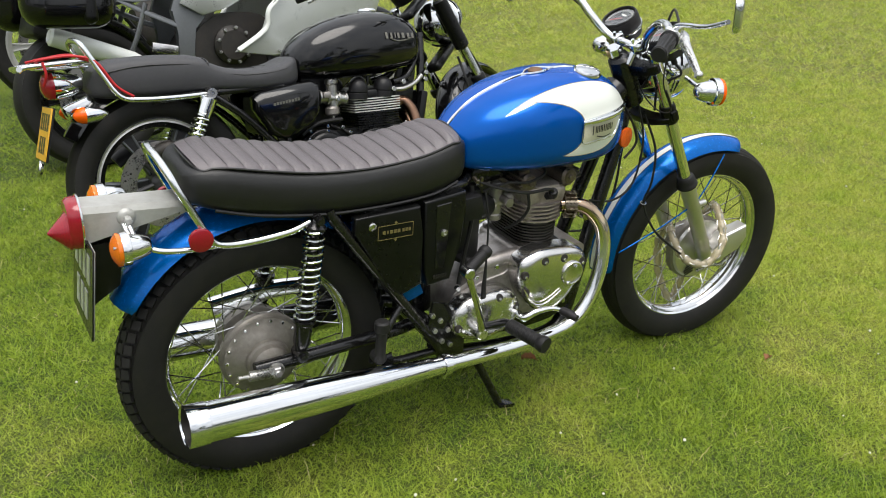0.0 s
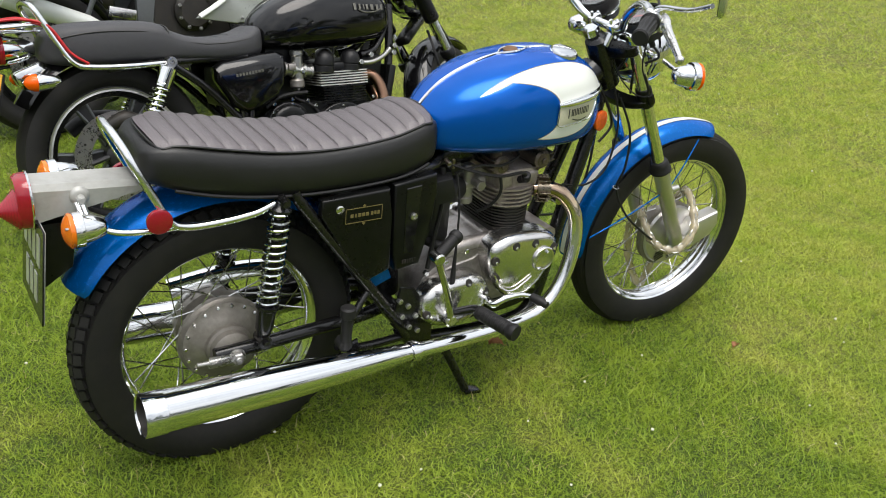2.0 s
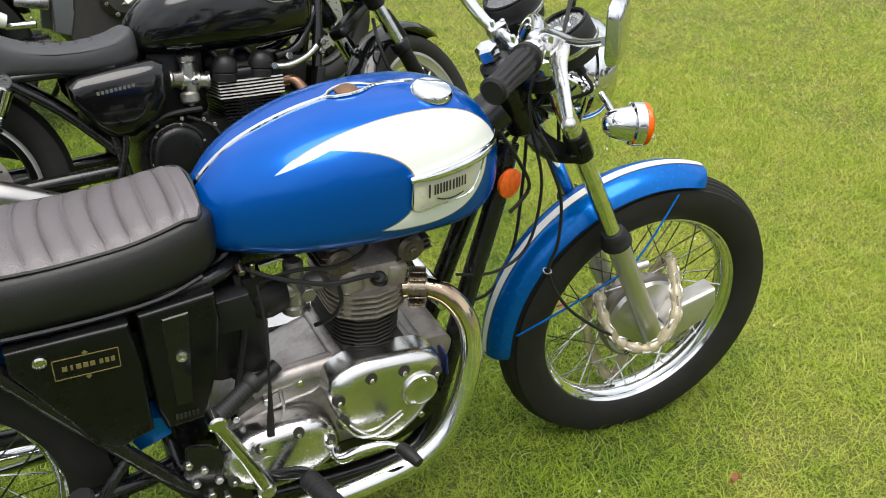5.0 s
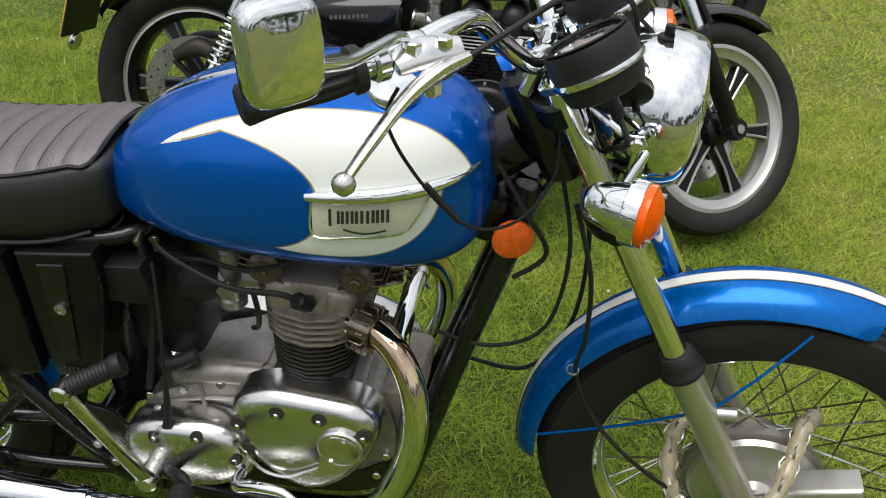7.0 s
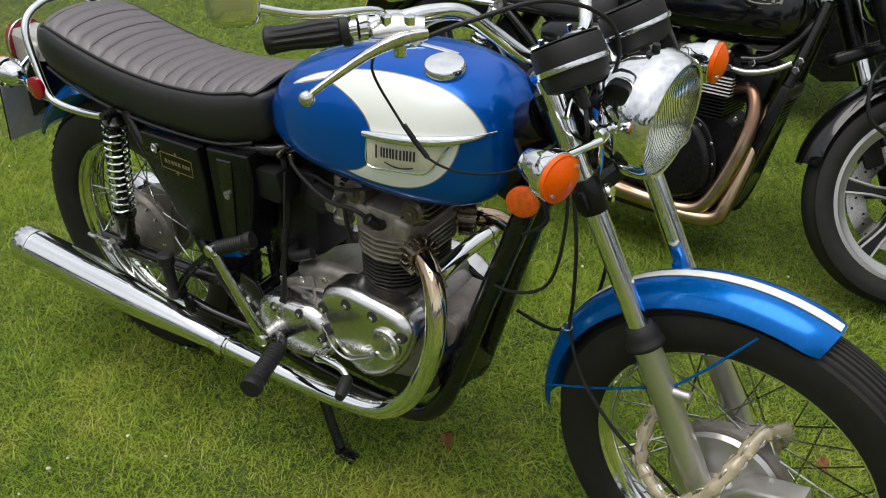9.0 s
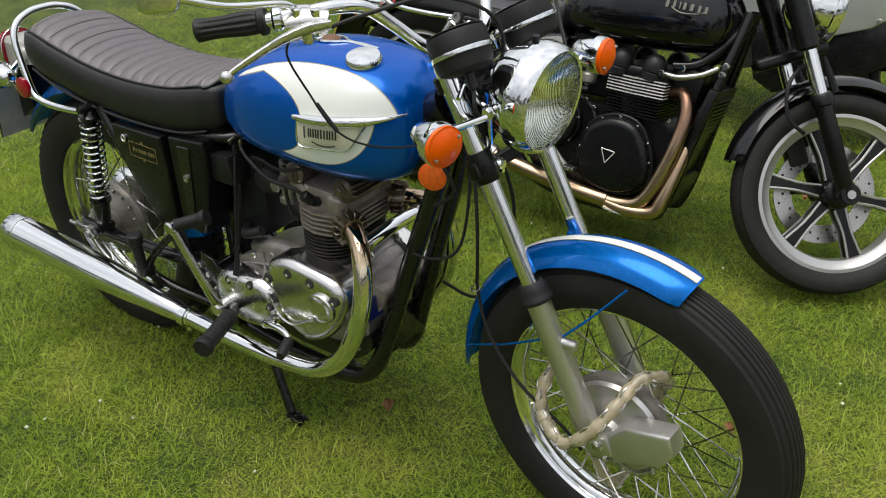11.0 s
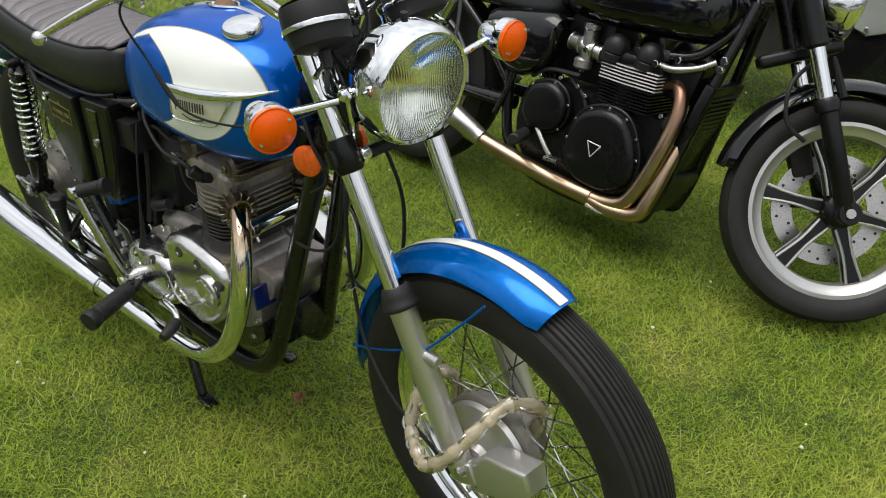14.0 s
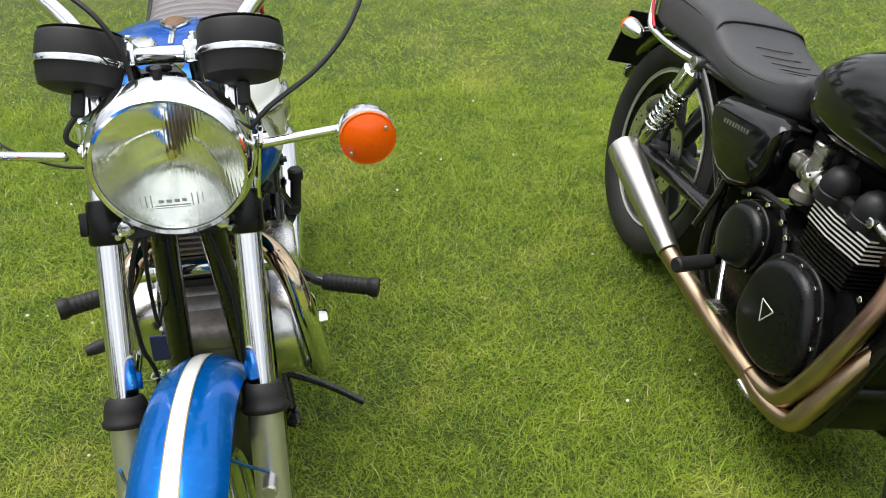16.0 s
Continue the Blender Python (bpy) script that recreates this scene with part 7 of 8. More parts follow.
        for k in range(6):
            f = bm.faces.new((lo[k], lo[(k + 1) % 6], hi[(k + 1) % 6], hi[k]))
            f.material_index = 1 if bright else 0
        part("fin", bm, (SATIN_BLACK, FIN_EDGE), cy, "", 30)
    for x in (0.755, 0.86):
        for y in (-0.085, 0.085):
            bm = BM()
            lathe(bm, [(0.036, -0.02), (0.036, 0.0), (0.033, 0.003), (0.036, 0.006), (0.036, 0.018), (0.034, 0.03), (0.027, 0.044), (0.015, 0.053), (0, 0.056)], Matrix.Translation((x - 0.012, y - 0.02 if y < 0 else y + 0.02, 0.545)) @ pose(0, 0, 0, 0, 6, 0), 24)
            p("cam_cover_dome", bm, PLASTIC, "black domed cam cover")
    bm = BM()
    rod(bm, (0.59, -0.085, 0.545), (0.7, -0.085, 0.53), 0.021, 20)
    for x in (0.592, 0.622, 0.668, 0.695):
        rod(bm, (x - 0.004, -0.085, 0.545 - (x - 0.592) * 0.136), (x + 0.004, -0.085, 0.544 - (x - 0.592) * 0.136), 0.0265, 20)
    rod(bm, (0.645, -0.085, 0.49), (0.645, -0.085, 0.59), 0.0205, 20)
    cb = p("carburettor", bm, STEEL, "bare alloy carburettor")
    bm = BM()
    rod(bm, (0.645, -0.085, 0.588), (0.645, -0.085, 0.608), 0.025, 20)
    part("top_cap", bm, STEEL, cb)
    bm = BM()
    rod(bm, (0.64, -0.085, 0.474), (0.64, -0.085, 0.508), 0.027, 20)
    part("float_bowl", bm, CAST, cb)
    bolt(cb, (0.64, -0.085, 0.474), (0, 0, -1), 0.009)
    bm = BM()
    block(bm, (0.03, 0.022, 0.024), pose(0.612, -0.108, 0.552), 0.005)
    part("choke_body", bm, CAST, cb)
    bm = BM()
    rod(bm, (0.655, -0.115, 0.535), (0.655, -0.1, 0.535), 0.01, 12)
    part("throttle_stop", bm, CHROME_DULL, cb)
    bm = BM()
    tube(bm, [(0.885, -0.115, 0.55), (0.93, -0.12, 0.548), (0.99, -0.105, 0.565), (1.03, -0.09, 0.59)], 0.0095, 10)
    p("breather_pipe", bm, STEEL, "bare metal pipe beside the cylinder head")
    for q in ((0.882, -0.125, 0.552), (0.935, -0.11, 0.575), (1.05, -0.09, 0.6), (1.045, -0.09, 0.575)):
        bolt(b, q, (0, -1, 0), 0.011, CHROME_DULL)
    bm = BM()
    block(bm, (0.03, 0.21, 0.3), pose(1.0, 0, 0.385, 0, 14, 0), 0.008)
    oc = p("oil_cooler", bm, SATIN_BLACK, "black finned oil cooler")
    bm = BM()
    block(bm, (0.035, 0.16, 0.004), pose(0, 0, 0, 0, 15, 0), 0)
    s1 = part("slat", bm, SATIN_BLACK, oc)
    s1.matrix_local = pose(1.035, 0, 0.5)
    for k in range(1, 16):
        again(s1, pose(1.035 - k * 0.0045, 0, 0.5 - k * 0.014))
    bm = BM()
    out = rounded([(0.8, 0.13), (0.9, 0.115), (0.96, 0.145), (0.995, 0.24), (0.97, 0.26), (0.92, 0.2), (0.82, 0.17)], 4)
    puff(bm, out, -0.1, 0.1, 0.012)
    p("belly_plate", bm, SATIN_BLACK, "black belly plate")
    # two pipes into one silencer
    for pts in ([(0.9, -0.07, 0.49), (0.945, -0.085, 0.5), (0.972, -0.11, 0.45), (0.97, -0.135, 0.36), (0.94, -0.148, 0.24), (0.9, -0.15, 0.165), (0.83, -0.15, 0.145), (0.74, -0.15, 0.15)], [(0.9, 0.07, 0.49), (0.95, 0.04, 0.49), (0.985, -0.03, 0.42), (0.985, -0.1, 0.32), (0.968, -0.14, 0.2), (0.945, -0.15, 0.145), (0.86, -0.155, 0.132), (0.78, -0.152, 0.142)]):
        bm = BM()
        tube(bm, pts, 0.021, 16, 6)
        p("exhaust_pipe", bm, BRONZE, "bronze heat-tinted exhaust pipe")
    bm = BM()
    tube(bm, [(0.8, -0.152, 0.145), (0.66, -0.155, 0.155), (0.5, -0.16, 0.178), (0.34, -0.175, 0.21)], 0.0245, 18, 5)
    p("exhaust_link_pipe", bm, BRONZE, "bronze heat-tinted link pipe")
    bm = BM()
    a, c = Vector((0.4, -0.171, 0.2)), Vector((0.085, -0.203, 0.33))
    L = (c - a).length
    lathe(bm, [(0.025, 0), (0.0275, 0.002), (0.0275, 0.03), (0.029, 0.034), (0.033, 0.1), (0.038, 0.18), (0.042, L - 0.05), (0.0425, L - 0.01), (0.041, L), (0.036, L), (0.034, L - 0.05), (0, L - 0.06)], turn_to(a, c - a), 32)
    p("silencer", bm, SATIN_STEEL, "short steel megaphone silencer")
    bm = BM()
    tube(bm, [(0.8, -0.175, 0.128), (0.84, -0.17, 0.12), (0.88, -0.16, 0.122)], 0.006, 8)
    p("exhaust_clamp", bm, STEEL)
    for s in (-1, 1):
        bm = BM()
        tube(bm, [(0.5, s * 0.1, 0.25), (0.54, s * 0.16, 0.26)], 0.012, 10)
        f = p("footrest", bm, SATIN_BLACK, "black rubber footrest")
        bm = BM()
        rod(bm, (0.54, s * 0.155, 0.26), (0.575, s * 0.265, 0.262), 0.0175, 16)
        part("footrest_rubber", bm, GRIP, f)
    bm = BM()
    tube(bm, [(0.56, -0.14, 0.29), (0.62, -0.17, 0.25), (0.66, -0.19, 0.23)], 0.007, 8)
    block(bm, (0.045, 0.03, 0.012), pose(0.675, -0.2, 0.226), 0.003)
    p("brake_pedal", bm, STEEL, "bare metal brake pedal")
    bm = BM()
    tube(bm, [(0.55, 0.12, 0.16), (0.5, 0.2, 0.1), (0.44, 0.3, 0.075)], 0.011, 10)
    p("side_stand", bm, BLACK, "black side stand")
    bm = BM()
    block(bm, (0.2, 0.16, 0.14), pose(0.45, 0, 0.5), 0.02)
    p("battery_box", bm, PLASTIC)
    bm = BM()
    block(bm, (0.16, 0.15, 0.2), pose(0.62, 0.03, 0.53), 0.02)
    p("air_box", bm, PLASTIC, "black air box behind the carburettors")
    bm = BM()
    block(bm, (0.1, 0.18, 0.12), pose(0.945, 0, 0.52, 0, 10, 0), 0.02)
    block(bm, (0.08, 0.2, 0.16), pose(0.94, 0, 0.25, 0, 6, 0), 0.02)
    p("engine_mount", bm, SATIN_BLACK, "black engine mount between the frame tubes")
    for pts, r in (([(0.5, -0.115, 0.42), (0.56, -0.125, 0.455), (0.66, -0.12, 0.46)], 0.007), ([(0.62, -0.1, 0.44), (0.68, -0.115, 0.41), (0.7, -0.12, 0.38)], 0.006), ([(0.57, -0.07, 0.6), (0.5, -0.09, 0.59), (0.44, -0.1, 0.57)], 0.005)):
        bm = BM()
        tube(bm, pts, r, 8, 4)
        p("hose", bm, GRIP, "black rubber hose")
    for q in ((0.6, -0.118, 0.44), (0.66, -0.118, 0.43), (0.69, -0.118, 0.41), (0.53, -0.118, 0.43), (0.93, -0.115, 0.42), (0.945, -0.115, 0.33)):
        bolt(b, q, (0, -1, 0), 0.0075, CHROME_DULL)


black_bike()


# ================= the grey tourer and the bike behind it =================
def tourer():
    m0 = Matrix.Translation((0.02, 2.36, -0.02)) @ pose(0, 0, 0, 0, 0, 5.0) @ pose(0, 0, 0, -12.0, 0, 0)
    b = thing("motorcycle", "silver-grey faired touring motorcycle with a black side case", "motorcycle", m0)
    cast_wheel(b, "front_wheel", Matrix.Translation((1.54, 0, 0.305)), 0.307, 0.058, 0.222, SATIN_BLACK, SATIN_BLACK, SATIN_BLACK, "dark cast front wheel with twin discs", 1, 2)
    cast_wheel(b, "rear_wheel", Matrix.Translation((0.09, 0, 0.31)), 0.32, 0.09, 0.222, SATIN_BLACK, SATIN_BLACK, SATIN_BLACK, "dark cast rear wheel", -1)

    def p(name, bm, mat, label="", parent=None):
        return part(name, bm, mat, parent or b, label)

    for s in (-1, 1):
        bm = BM()
        tube(bm, [(0.0, s * 0.12, 0.315), (0.2, s * 0.12, 0.33), (0.45, s * 0.1, 0.34)], [0.03, 0.034, 0.04], 12, 4, squash=0.6)
        p("swinging_arm", bm, SATIN_BLACK, "black swinging arm")
        # side fairing: a folded panel that comes to a point behind the engine
        bm = BM()
        out = [(0.7, 0.46), (0.9, 0.425), (1.02, 0.435), (1.12, 0.385), (1.3, 0.45), (1.5, 0.6), (1.58, 0.77), (1.5, 0.95), (1.2, 1.0), (1.06, 0.97), (0.955, 0.72), (0.88, 0.64), (0.86, 0.55)]
        plate(bm, out, s * 0.27, s * 0.25, 0.008, 2)
        bm.verts.ensure_lookup_table()
        for v in bm.verts:
            v.co.y += s * (0.03 * math.exp(-((v.co.z - 0.72) / 0.12) ** 2) - 0.22 * max(0.0, v.co.x - 1.3) - 0.18 * max(0.0, v.co.z - 0.85))
        fa = p("side_fairing", bm, SILVER_PAINT, "silver-grey side fairing panel")
        bm = BM()
        tube(bm, [(0.715, s * 0.274, 0.468), (0.86, s * 0.278, 0.555), (0.882, s * 0.285, 0.64), (0.955, s * 0.285, 0.72), (1.06, s * 0.26, 0.95)], 0.012, 8, 4, squash=0.4)
        part("fairing_edge", bm, WHITE, fa, "pale fairing edge")
        for q in ((1.12, 0.41), (1.32, 0.48), (0.92, 0.45)):
            bolt(fa, (q[0], s * (0.272 - 0.22 * max(0.0, q[0] - 1.3)), q[1]), (0, s, 0), 0.008)
        bm = BM()
        out = [(0.86, 0.44), (0.92, 0.2), (1.0, 0.16), (1.2, 0.2), (1.38, 0.32), (1.46, 0.57), (1.15, 0.505), (0.9, 0.46)]
        plate(bm, out, s * 0.25, s * 0.235, 0.01, 2)
        p("lower_fairing", bm, BLACK, "black lower fairing")
        bm = BM()
        plate(bm, [(0.5, 0.69), (0.6, 0.632), (0.72, 0.66), (0.84, 0.71), (0.8, 0.77), (0.55, 0.78)], s * 0.185, s * 0.165, 0.008, 2)
        p("seat_side_panel", bm, SILVER_PAINT, "silver-grey panel below the seat")
        # frame casting in grey
        bm = BM()
        out = [(0.46, 0.38), (0.52, 0.36), (0.55, 0.45), (0.56, 0.58), (0.62, 0.64), (0.9, 0.72), (0.92, 0.78), (0.62, 0.74), (0.5, 0.76), (0.46, 0.66), (0.49, 0.56)]
        plate(bm, out, s * 0.16, s * 0.13, 0.008, 2)
        p("frame_casting", bm, GUNMETAL, "grey cast frame")
        for pts in ([(0.5, s * 0.15, 0.74), (0.3, s * 0.16, 0.72), (0.1, s * 0.16, 0.76)], [(0.48, s * 0.15, 0.6), (0.35, s * 0.16, 0.66), (0.2, s * 0.16, 0.74)], [(0.35, s * 0.16, 0.7), (0.3, s * 0.17, 0.58), (0.26, s * 0.17, 0.5)]):
            bm = BM()
            tube(bm, pts, 0.017, 8, 3, squash=0.5)
            p("subframe_tube", bm, GUNMETAL, "grey subframe tube")
        bm = BM()
        block(bm, (0.37, 0.2, 0.34), pose(-0.015, s * 0.33, 0.78, s * 6, 4, 0), 0.085, 4)
        pc = p("side_case", bm, BLACK_GLOSS, "rounded black hard side case")
        bm = BM()
        block(bm, (0.06, 0.206, 0.33), pose(0.05, s * 0.332, 0.78, s * 6, 4, 0), 0.028, 3)
        part("case_band", bm, SATIN_BLACK, pc)
        bm = BM()
        tube(bm, [(0.3, s * 0.17, 0.42), (0.4, s * 0.2, 0.42)], 0.014, 10)
        block(bm, (0.12, 0.02, 0.045), pose(0.4, s * 0.19, 0.497, 0, 12, 0), 0.006)
        p("footrest_plate", bm, ALLOY, "bright alloy footrest plate")
        bm = BM()
        tube(bm, [(1.3, s * 0.1, 0.75), (1.42, s * 0.1, 0.53), (1.54, s * 0.1, 0.3)], 0.026, 14, 3)
        p("fork_leg", bm, SATIN_BLACK, "dark fork leg")
    bm = BM()
    rod(bm, (0.735, -0.19, 0.49), (0.735, 0.19, 0.49), 0.09, 28)
    out = rounded([(0.5, 0.45), (0.56, 0.3), (0.75, 0.22), (0.95, 0.26), (1.0, 0.45), (0.9, 0.62), (0.65, 0.62)], 4)
    puff(bm, out, -0.15, 0.15, 0.02)
    en = p("engine", bm, DARK_CAST, "dark engine with a bolted round cover")
    for k in range(9):
        a = 2 * math.pi * k / 9
        bolt(en, (0.735 + 0.08 * math.cos(a), -0.19, 0.49 + 0.08 * math.sin(a)), (0, -1, 0), 0.009)
    bm = BM()
    a, c = Vector((0.3, -0.2, 0.44)), Vector((-0.09, -0.225, 0.588))
    lathe(bm, [(0.025, 0), (0.038, 0.06), (0.042, 0.3), (0.04, 0.41), (0.028, 0.42), (0, 0.41)], turn_to(a, c - a), 24)
    p("silencer", bm, WHITE, "pale satin silencer")
    bm = BM()
    rows = []
    for x, z, w, h in ((-0.25, 0.82, 0.06, 0.03), (-0.1, 0.83, 0.12, 0.05), (0.15, 0.8, 0.14, 0.06), (0.4, 0.78, 0.13, 0.06), (0.6, 0.82, 0.1, 0.06)):
        rows.append([Vector((x, w * math.copysign(abs(math.cos(a)) ** 0.6, math.cos(a)), z + h * math.copysign(abs(math.sin(a)) ** 0.6, math.sin(a)))) for a in (2 * math.pi * j / 24 for j in range(24))])
    skin(bm, rows)
    p("seat", bm, VINYL, "black saddle")
    bm = BM()
    rows = []
    for x, z, w, h in ((0.56, 0.83, 0.06, 0.04), (0.68, 0.86, 0.14, 0.09), (0.85, 0.9, 0.18, 0.12), (1.02, 0.92, 0.17, 0.11), (1.15, 0.9, 0.1, 0.06)):
        rows.append([Vector((x, w * math.copysign(abs(math.cos(a)) ** 0.7, math.cos(a)), z + h * math.copysign(abs(math.sin(a)) ** 0.7, math.sin(a)))) for a in (2 * math.pi * j / 24 for j in range(24))])
    skin(bm, rows)
    p("fuel_tank", bm, SILVER_PAINT, "silver-grey fuel tank")
    bm = BM()
    rows = []
    for x, z, w, h in ((1.15, 0.95, 0.2, 0.12), (1.35, 0.9, 0.22, 0.16), (1.52, 0.84, 0.17, 0.13), (1.64, 0.78, 0.08, 0.05)):
        rows.append([Vector((x, w * math.copysign(abs(math.cos(a)) ** 0.7, math.cos(a)), z + h * math.copysign(abs(math.sin(a)) ** 0.7, math.sin(a)))) for a in (2 * math.pi * j / 24 for j in range(24))])
    skin(bm, rows)
    p("nose_fairing", bm, SILVER_PAINT, "silver-grey nose fairing")
    bm = BM()
    guard(bm, Vector((1.54, 0, 0.31)), 0.335, 0.07, 20, 150)
    p("front_mudguard", bm, SATIN_BLACK, "dark front mudguard")
    bm = BM()
    guard(bm, Vector((0.09, 0, 0.325)), 0.35, 0.09, 25, 115)
    p("rear_hugger", bm, SATIN_BLACK, "black rear hugger")
    bm = BM()
    block(bm, (0.16, 0.3, 0.1), pose(-0.05, 0, 0.62, 0, 18, 0), 0.02)
    p("tail_tray", bm, PLASTIC)
    bm = BM()
    tube(bm, [(0.5, 0.12, 0.2), (0.46, 0.22, 0.1), (0.42, 0.32, 0.07)], 0.012, 8)
    p("side_stand", bm, BLACK)


def far_bike():
    m0 = Matrix.Translation((0.12, 3.53, -0.04)) @ pose(0, 0, 0, 0, 0, 6.0) @ pose(0, 0, 0, -11.0, 0, 0)
    b = thing("motorcycle", "dark motorcycle with light cast wheels at the end of the row", "motorcycle", m0)
    grey = material("pale_alloy_wheel", (0.45, 0.45, 0.44), 0.4, 0.5, 0.06, 30)
    cast_wheel(b, "rear_wheel", Matrix.Translation((0, 0, 0.32)), 0.323, 0.07, 0.23, grey, grey, grey, "pale cast rear wheel", 1)
    cast_wheel(b, "front_wheel", Matrix.Translation((1.45, 0, 0.31)), 0.313, 0.055, 0.225, grey, grey, grey, "pale cast front wheel", 1)
    for s in (-1, 1):
        for pts, r in (([(0, s * 0.12, 0.32), (0.25, s * 0.11, 0.34), (0.45, s * 0.1, 0.36)], 0.022), ([(1.15, s * 0.09, 0.8), (1.3, s * 0.09, 0.56), (1.45, s * 0.09, 0.31)], 0.022), ([(0.1, s * 0.12, 0.65), (0.35, s * 0.11, 0.5), (0.5, s * 0.1, 0.3)], 0.014)):
            bm = BM()
            tube(bm, pts, r, 10, 4)
            part("frame_tube", bm, BLACK, b)
    for nm, mat, secs, lab in (
        ("seat", VINYL, ((-0.2, 0.72, 0.06, 0.03), (-0.05, 0.72, 0.12, 0.06), (0.25, 0.7, 0.13, 0.05), (0.5, 0.7, 0.1, 0.04)), "black saddle"),
        ("fuel_tank", BLACK_GLOSS, ((0.48, 0.74, 0.05, 0.04), (0.62, 0.78, 0.13, 0.09), (0.82, 0.8, 0.15, 0.1), (1.02, 0.78, 0.09, 0.06)), "black fuel tank"),
        ("engine", DARK_CAST, ((0.48, 0.38, 0.08, 0.1), (0.6, 0.38, 0.15, 0.18), (0.8, 0.4, 0.15, 0.2), (0.95, 0.38, 0.08, 0.12)), "dark engine")):
        bm = BM()
        skin(bm, [[Vector((x, w * math.copysign(abs(math.cos(a)) ** 0.7, math.cos(a)), z + h * math.copysign(abs(math.sin(a)) ** 0.7, math.sin(a)))) for a in (2 * math.pi * j / 24 for j in range(24))] for x, z, w, h in secs])
        part(nm, bm, mat, b, lab)
    bm = BM()
    guard(bm, Vector((0, 0, 0.33)), 0.35, 0.08, 50, 150)
    part("rear_mudguard", bm, BLACK, b, "black rear mudguard")
    bm = BM()
    tube(bm, [(0.55, 0.12, 0.16), (0.5, 0.2, 0.1), (0.44, 0.3, 0.085)], 0.011, 8)
    part("side_stand", bm, BLACK, b)


tourer()
far_bike()


# ================= lawn =================
def gz(x, y):
    """The lawn's height: a gentle fall away from the near side, with slight unevenness."""
    return 0.008 - 0.016 * np.clip(y, -3.0, 5.0) + 0.004 * np.sin(1.7 * x + 0.6) * np.cos(1.3 * y + 1.1) + 0.003 * np.sin(4.1 * x - 2.3 * y)


def lawn_color(n, l, island):
    """Greens with straw-coloured patches, from noise in the place and from blade to blade."""
    geo = n.new("ShaderNodeNewGeometry")
    big, mid = n.new("ShaderNodeTexNoise"), n.new("ShaderNodeTexNoise")
    big.inputs["Scale"].default_value, big.inputs["Detail"].default_value = 1.7, 5
    mid.inputs["Scale"].default_value, mid.inputs["Detail"].default_value = 7.0, 5
    for q in (big, mid):
        l.new(geo.outputs["Position"], q.inputs["Vector"])

    def ramp(a, b, source, stops=(0.35, 0.65)):
        r = n.new("ShaderNodeValToRGB")
        r.color_ramp.elements[0].position, r.color_ramp.elements[0].color = stops[0], (*a, 1)
        r.color_ramp.elements[1].position, r.color_ramp.elements[1].color = stops[1], (*b, 1)
        l.new(source, r.inputs[0])
        return r.outputs[0]

    def mix(f, a, b):
        k = n.new("ShaderNodeMix")
        k.data_type = "RGBA"
        if isinstance(f, float):
            k.inputs[0].default_value = f
        else:
            l.new(f, k.inputs[0])
        l.new(a, k.inputs[6])
        l.new(b, k.inputs[7])
        return k.outputs[2]

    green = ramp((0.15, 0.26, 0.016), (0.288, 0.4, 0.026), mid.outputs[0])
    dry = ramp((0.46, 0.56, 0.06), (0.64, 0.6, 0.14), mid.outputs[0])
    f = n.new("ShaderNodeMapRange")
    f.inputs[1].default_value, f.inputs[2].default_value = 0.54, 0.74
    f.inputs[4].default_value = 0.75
    # drier, worn lawn in front of the wheel, with sunlit brightness painted in too
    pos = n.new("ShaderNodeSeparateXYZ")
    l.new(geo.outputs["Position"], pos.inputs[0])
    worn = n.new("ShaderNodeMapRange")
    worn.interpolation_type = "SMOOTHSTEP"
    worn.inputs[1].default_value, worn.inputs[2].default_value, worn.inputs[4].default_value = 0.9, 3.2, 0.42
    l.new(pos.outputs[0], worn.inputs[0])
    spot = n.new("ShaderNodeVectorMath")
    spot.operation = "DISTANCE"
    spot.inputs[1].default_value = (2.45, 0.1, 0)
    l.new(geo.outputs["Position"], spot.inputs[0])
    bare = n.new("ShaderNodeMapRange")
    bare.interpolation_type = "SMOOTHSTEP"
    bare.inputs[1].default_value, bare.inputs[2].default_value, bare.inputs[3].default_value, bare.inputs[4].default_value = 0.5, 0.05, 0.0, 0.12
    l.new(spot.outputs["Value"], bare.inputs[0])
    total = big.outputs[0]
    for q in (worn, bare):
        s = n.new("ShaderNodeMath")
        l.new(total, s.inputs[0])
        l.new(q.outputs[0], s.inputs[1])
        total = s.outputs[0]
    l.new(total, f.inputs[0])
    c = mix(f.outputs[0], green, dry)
    if island:
        one = ramp((0.1, 0.185, 0.011), (0.46, 0.55, 0.068), geo.outputs["Random Per Island"], (0.0, 0.95))
        c = mix(0.45, c, one)
        straw = n.new("ShaderNodeMath")
        straw.operation = "GREATER_THAN"
        straw.inputs[1].default_value = 0.98
        l.new(geo.outputs["Random Per Island"], straw.inputs[0])
        pale = ramp((0.42, 0.36, 0.15), (0.6, 0.55, 0.28), mid.outputs[0])
        c = mix(straw.outputs[0], c, pale)
    return c


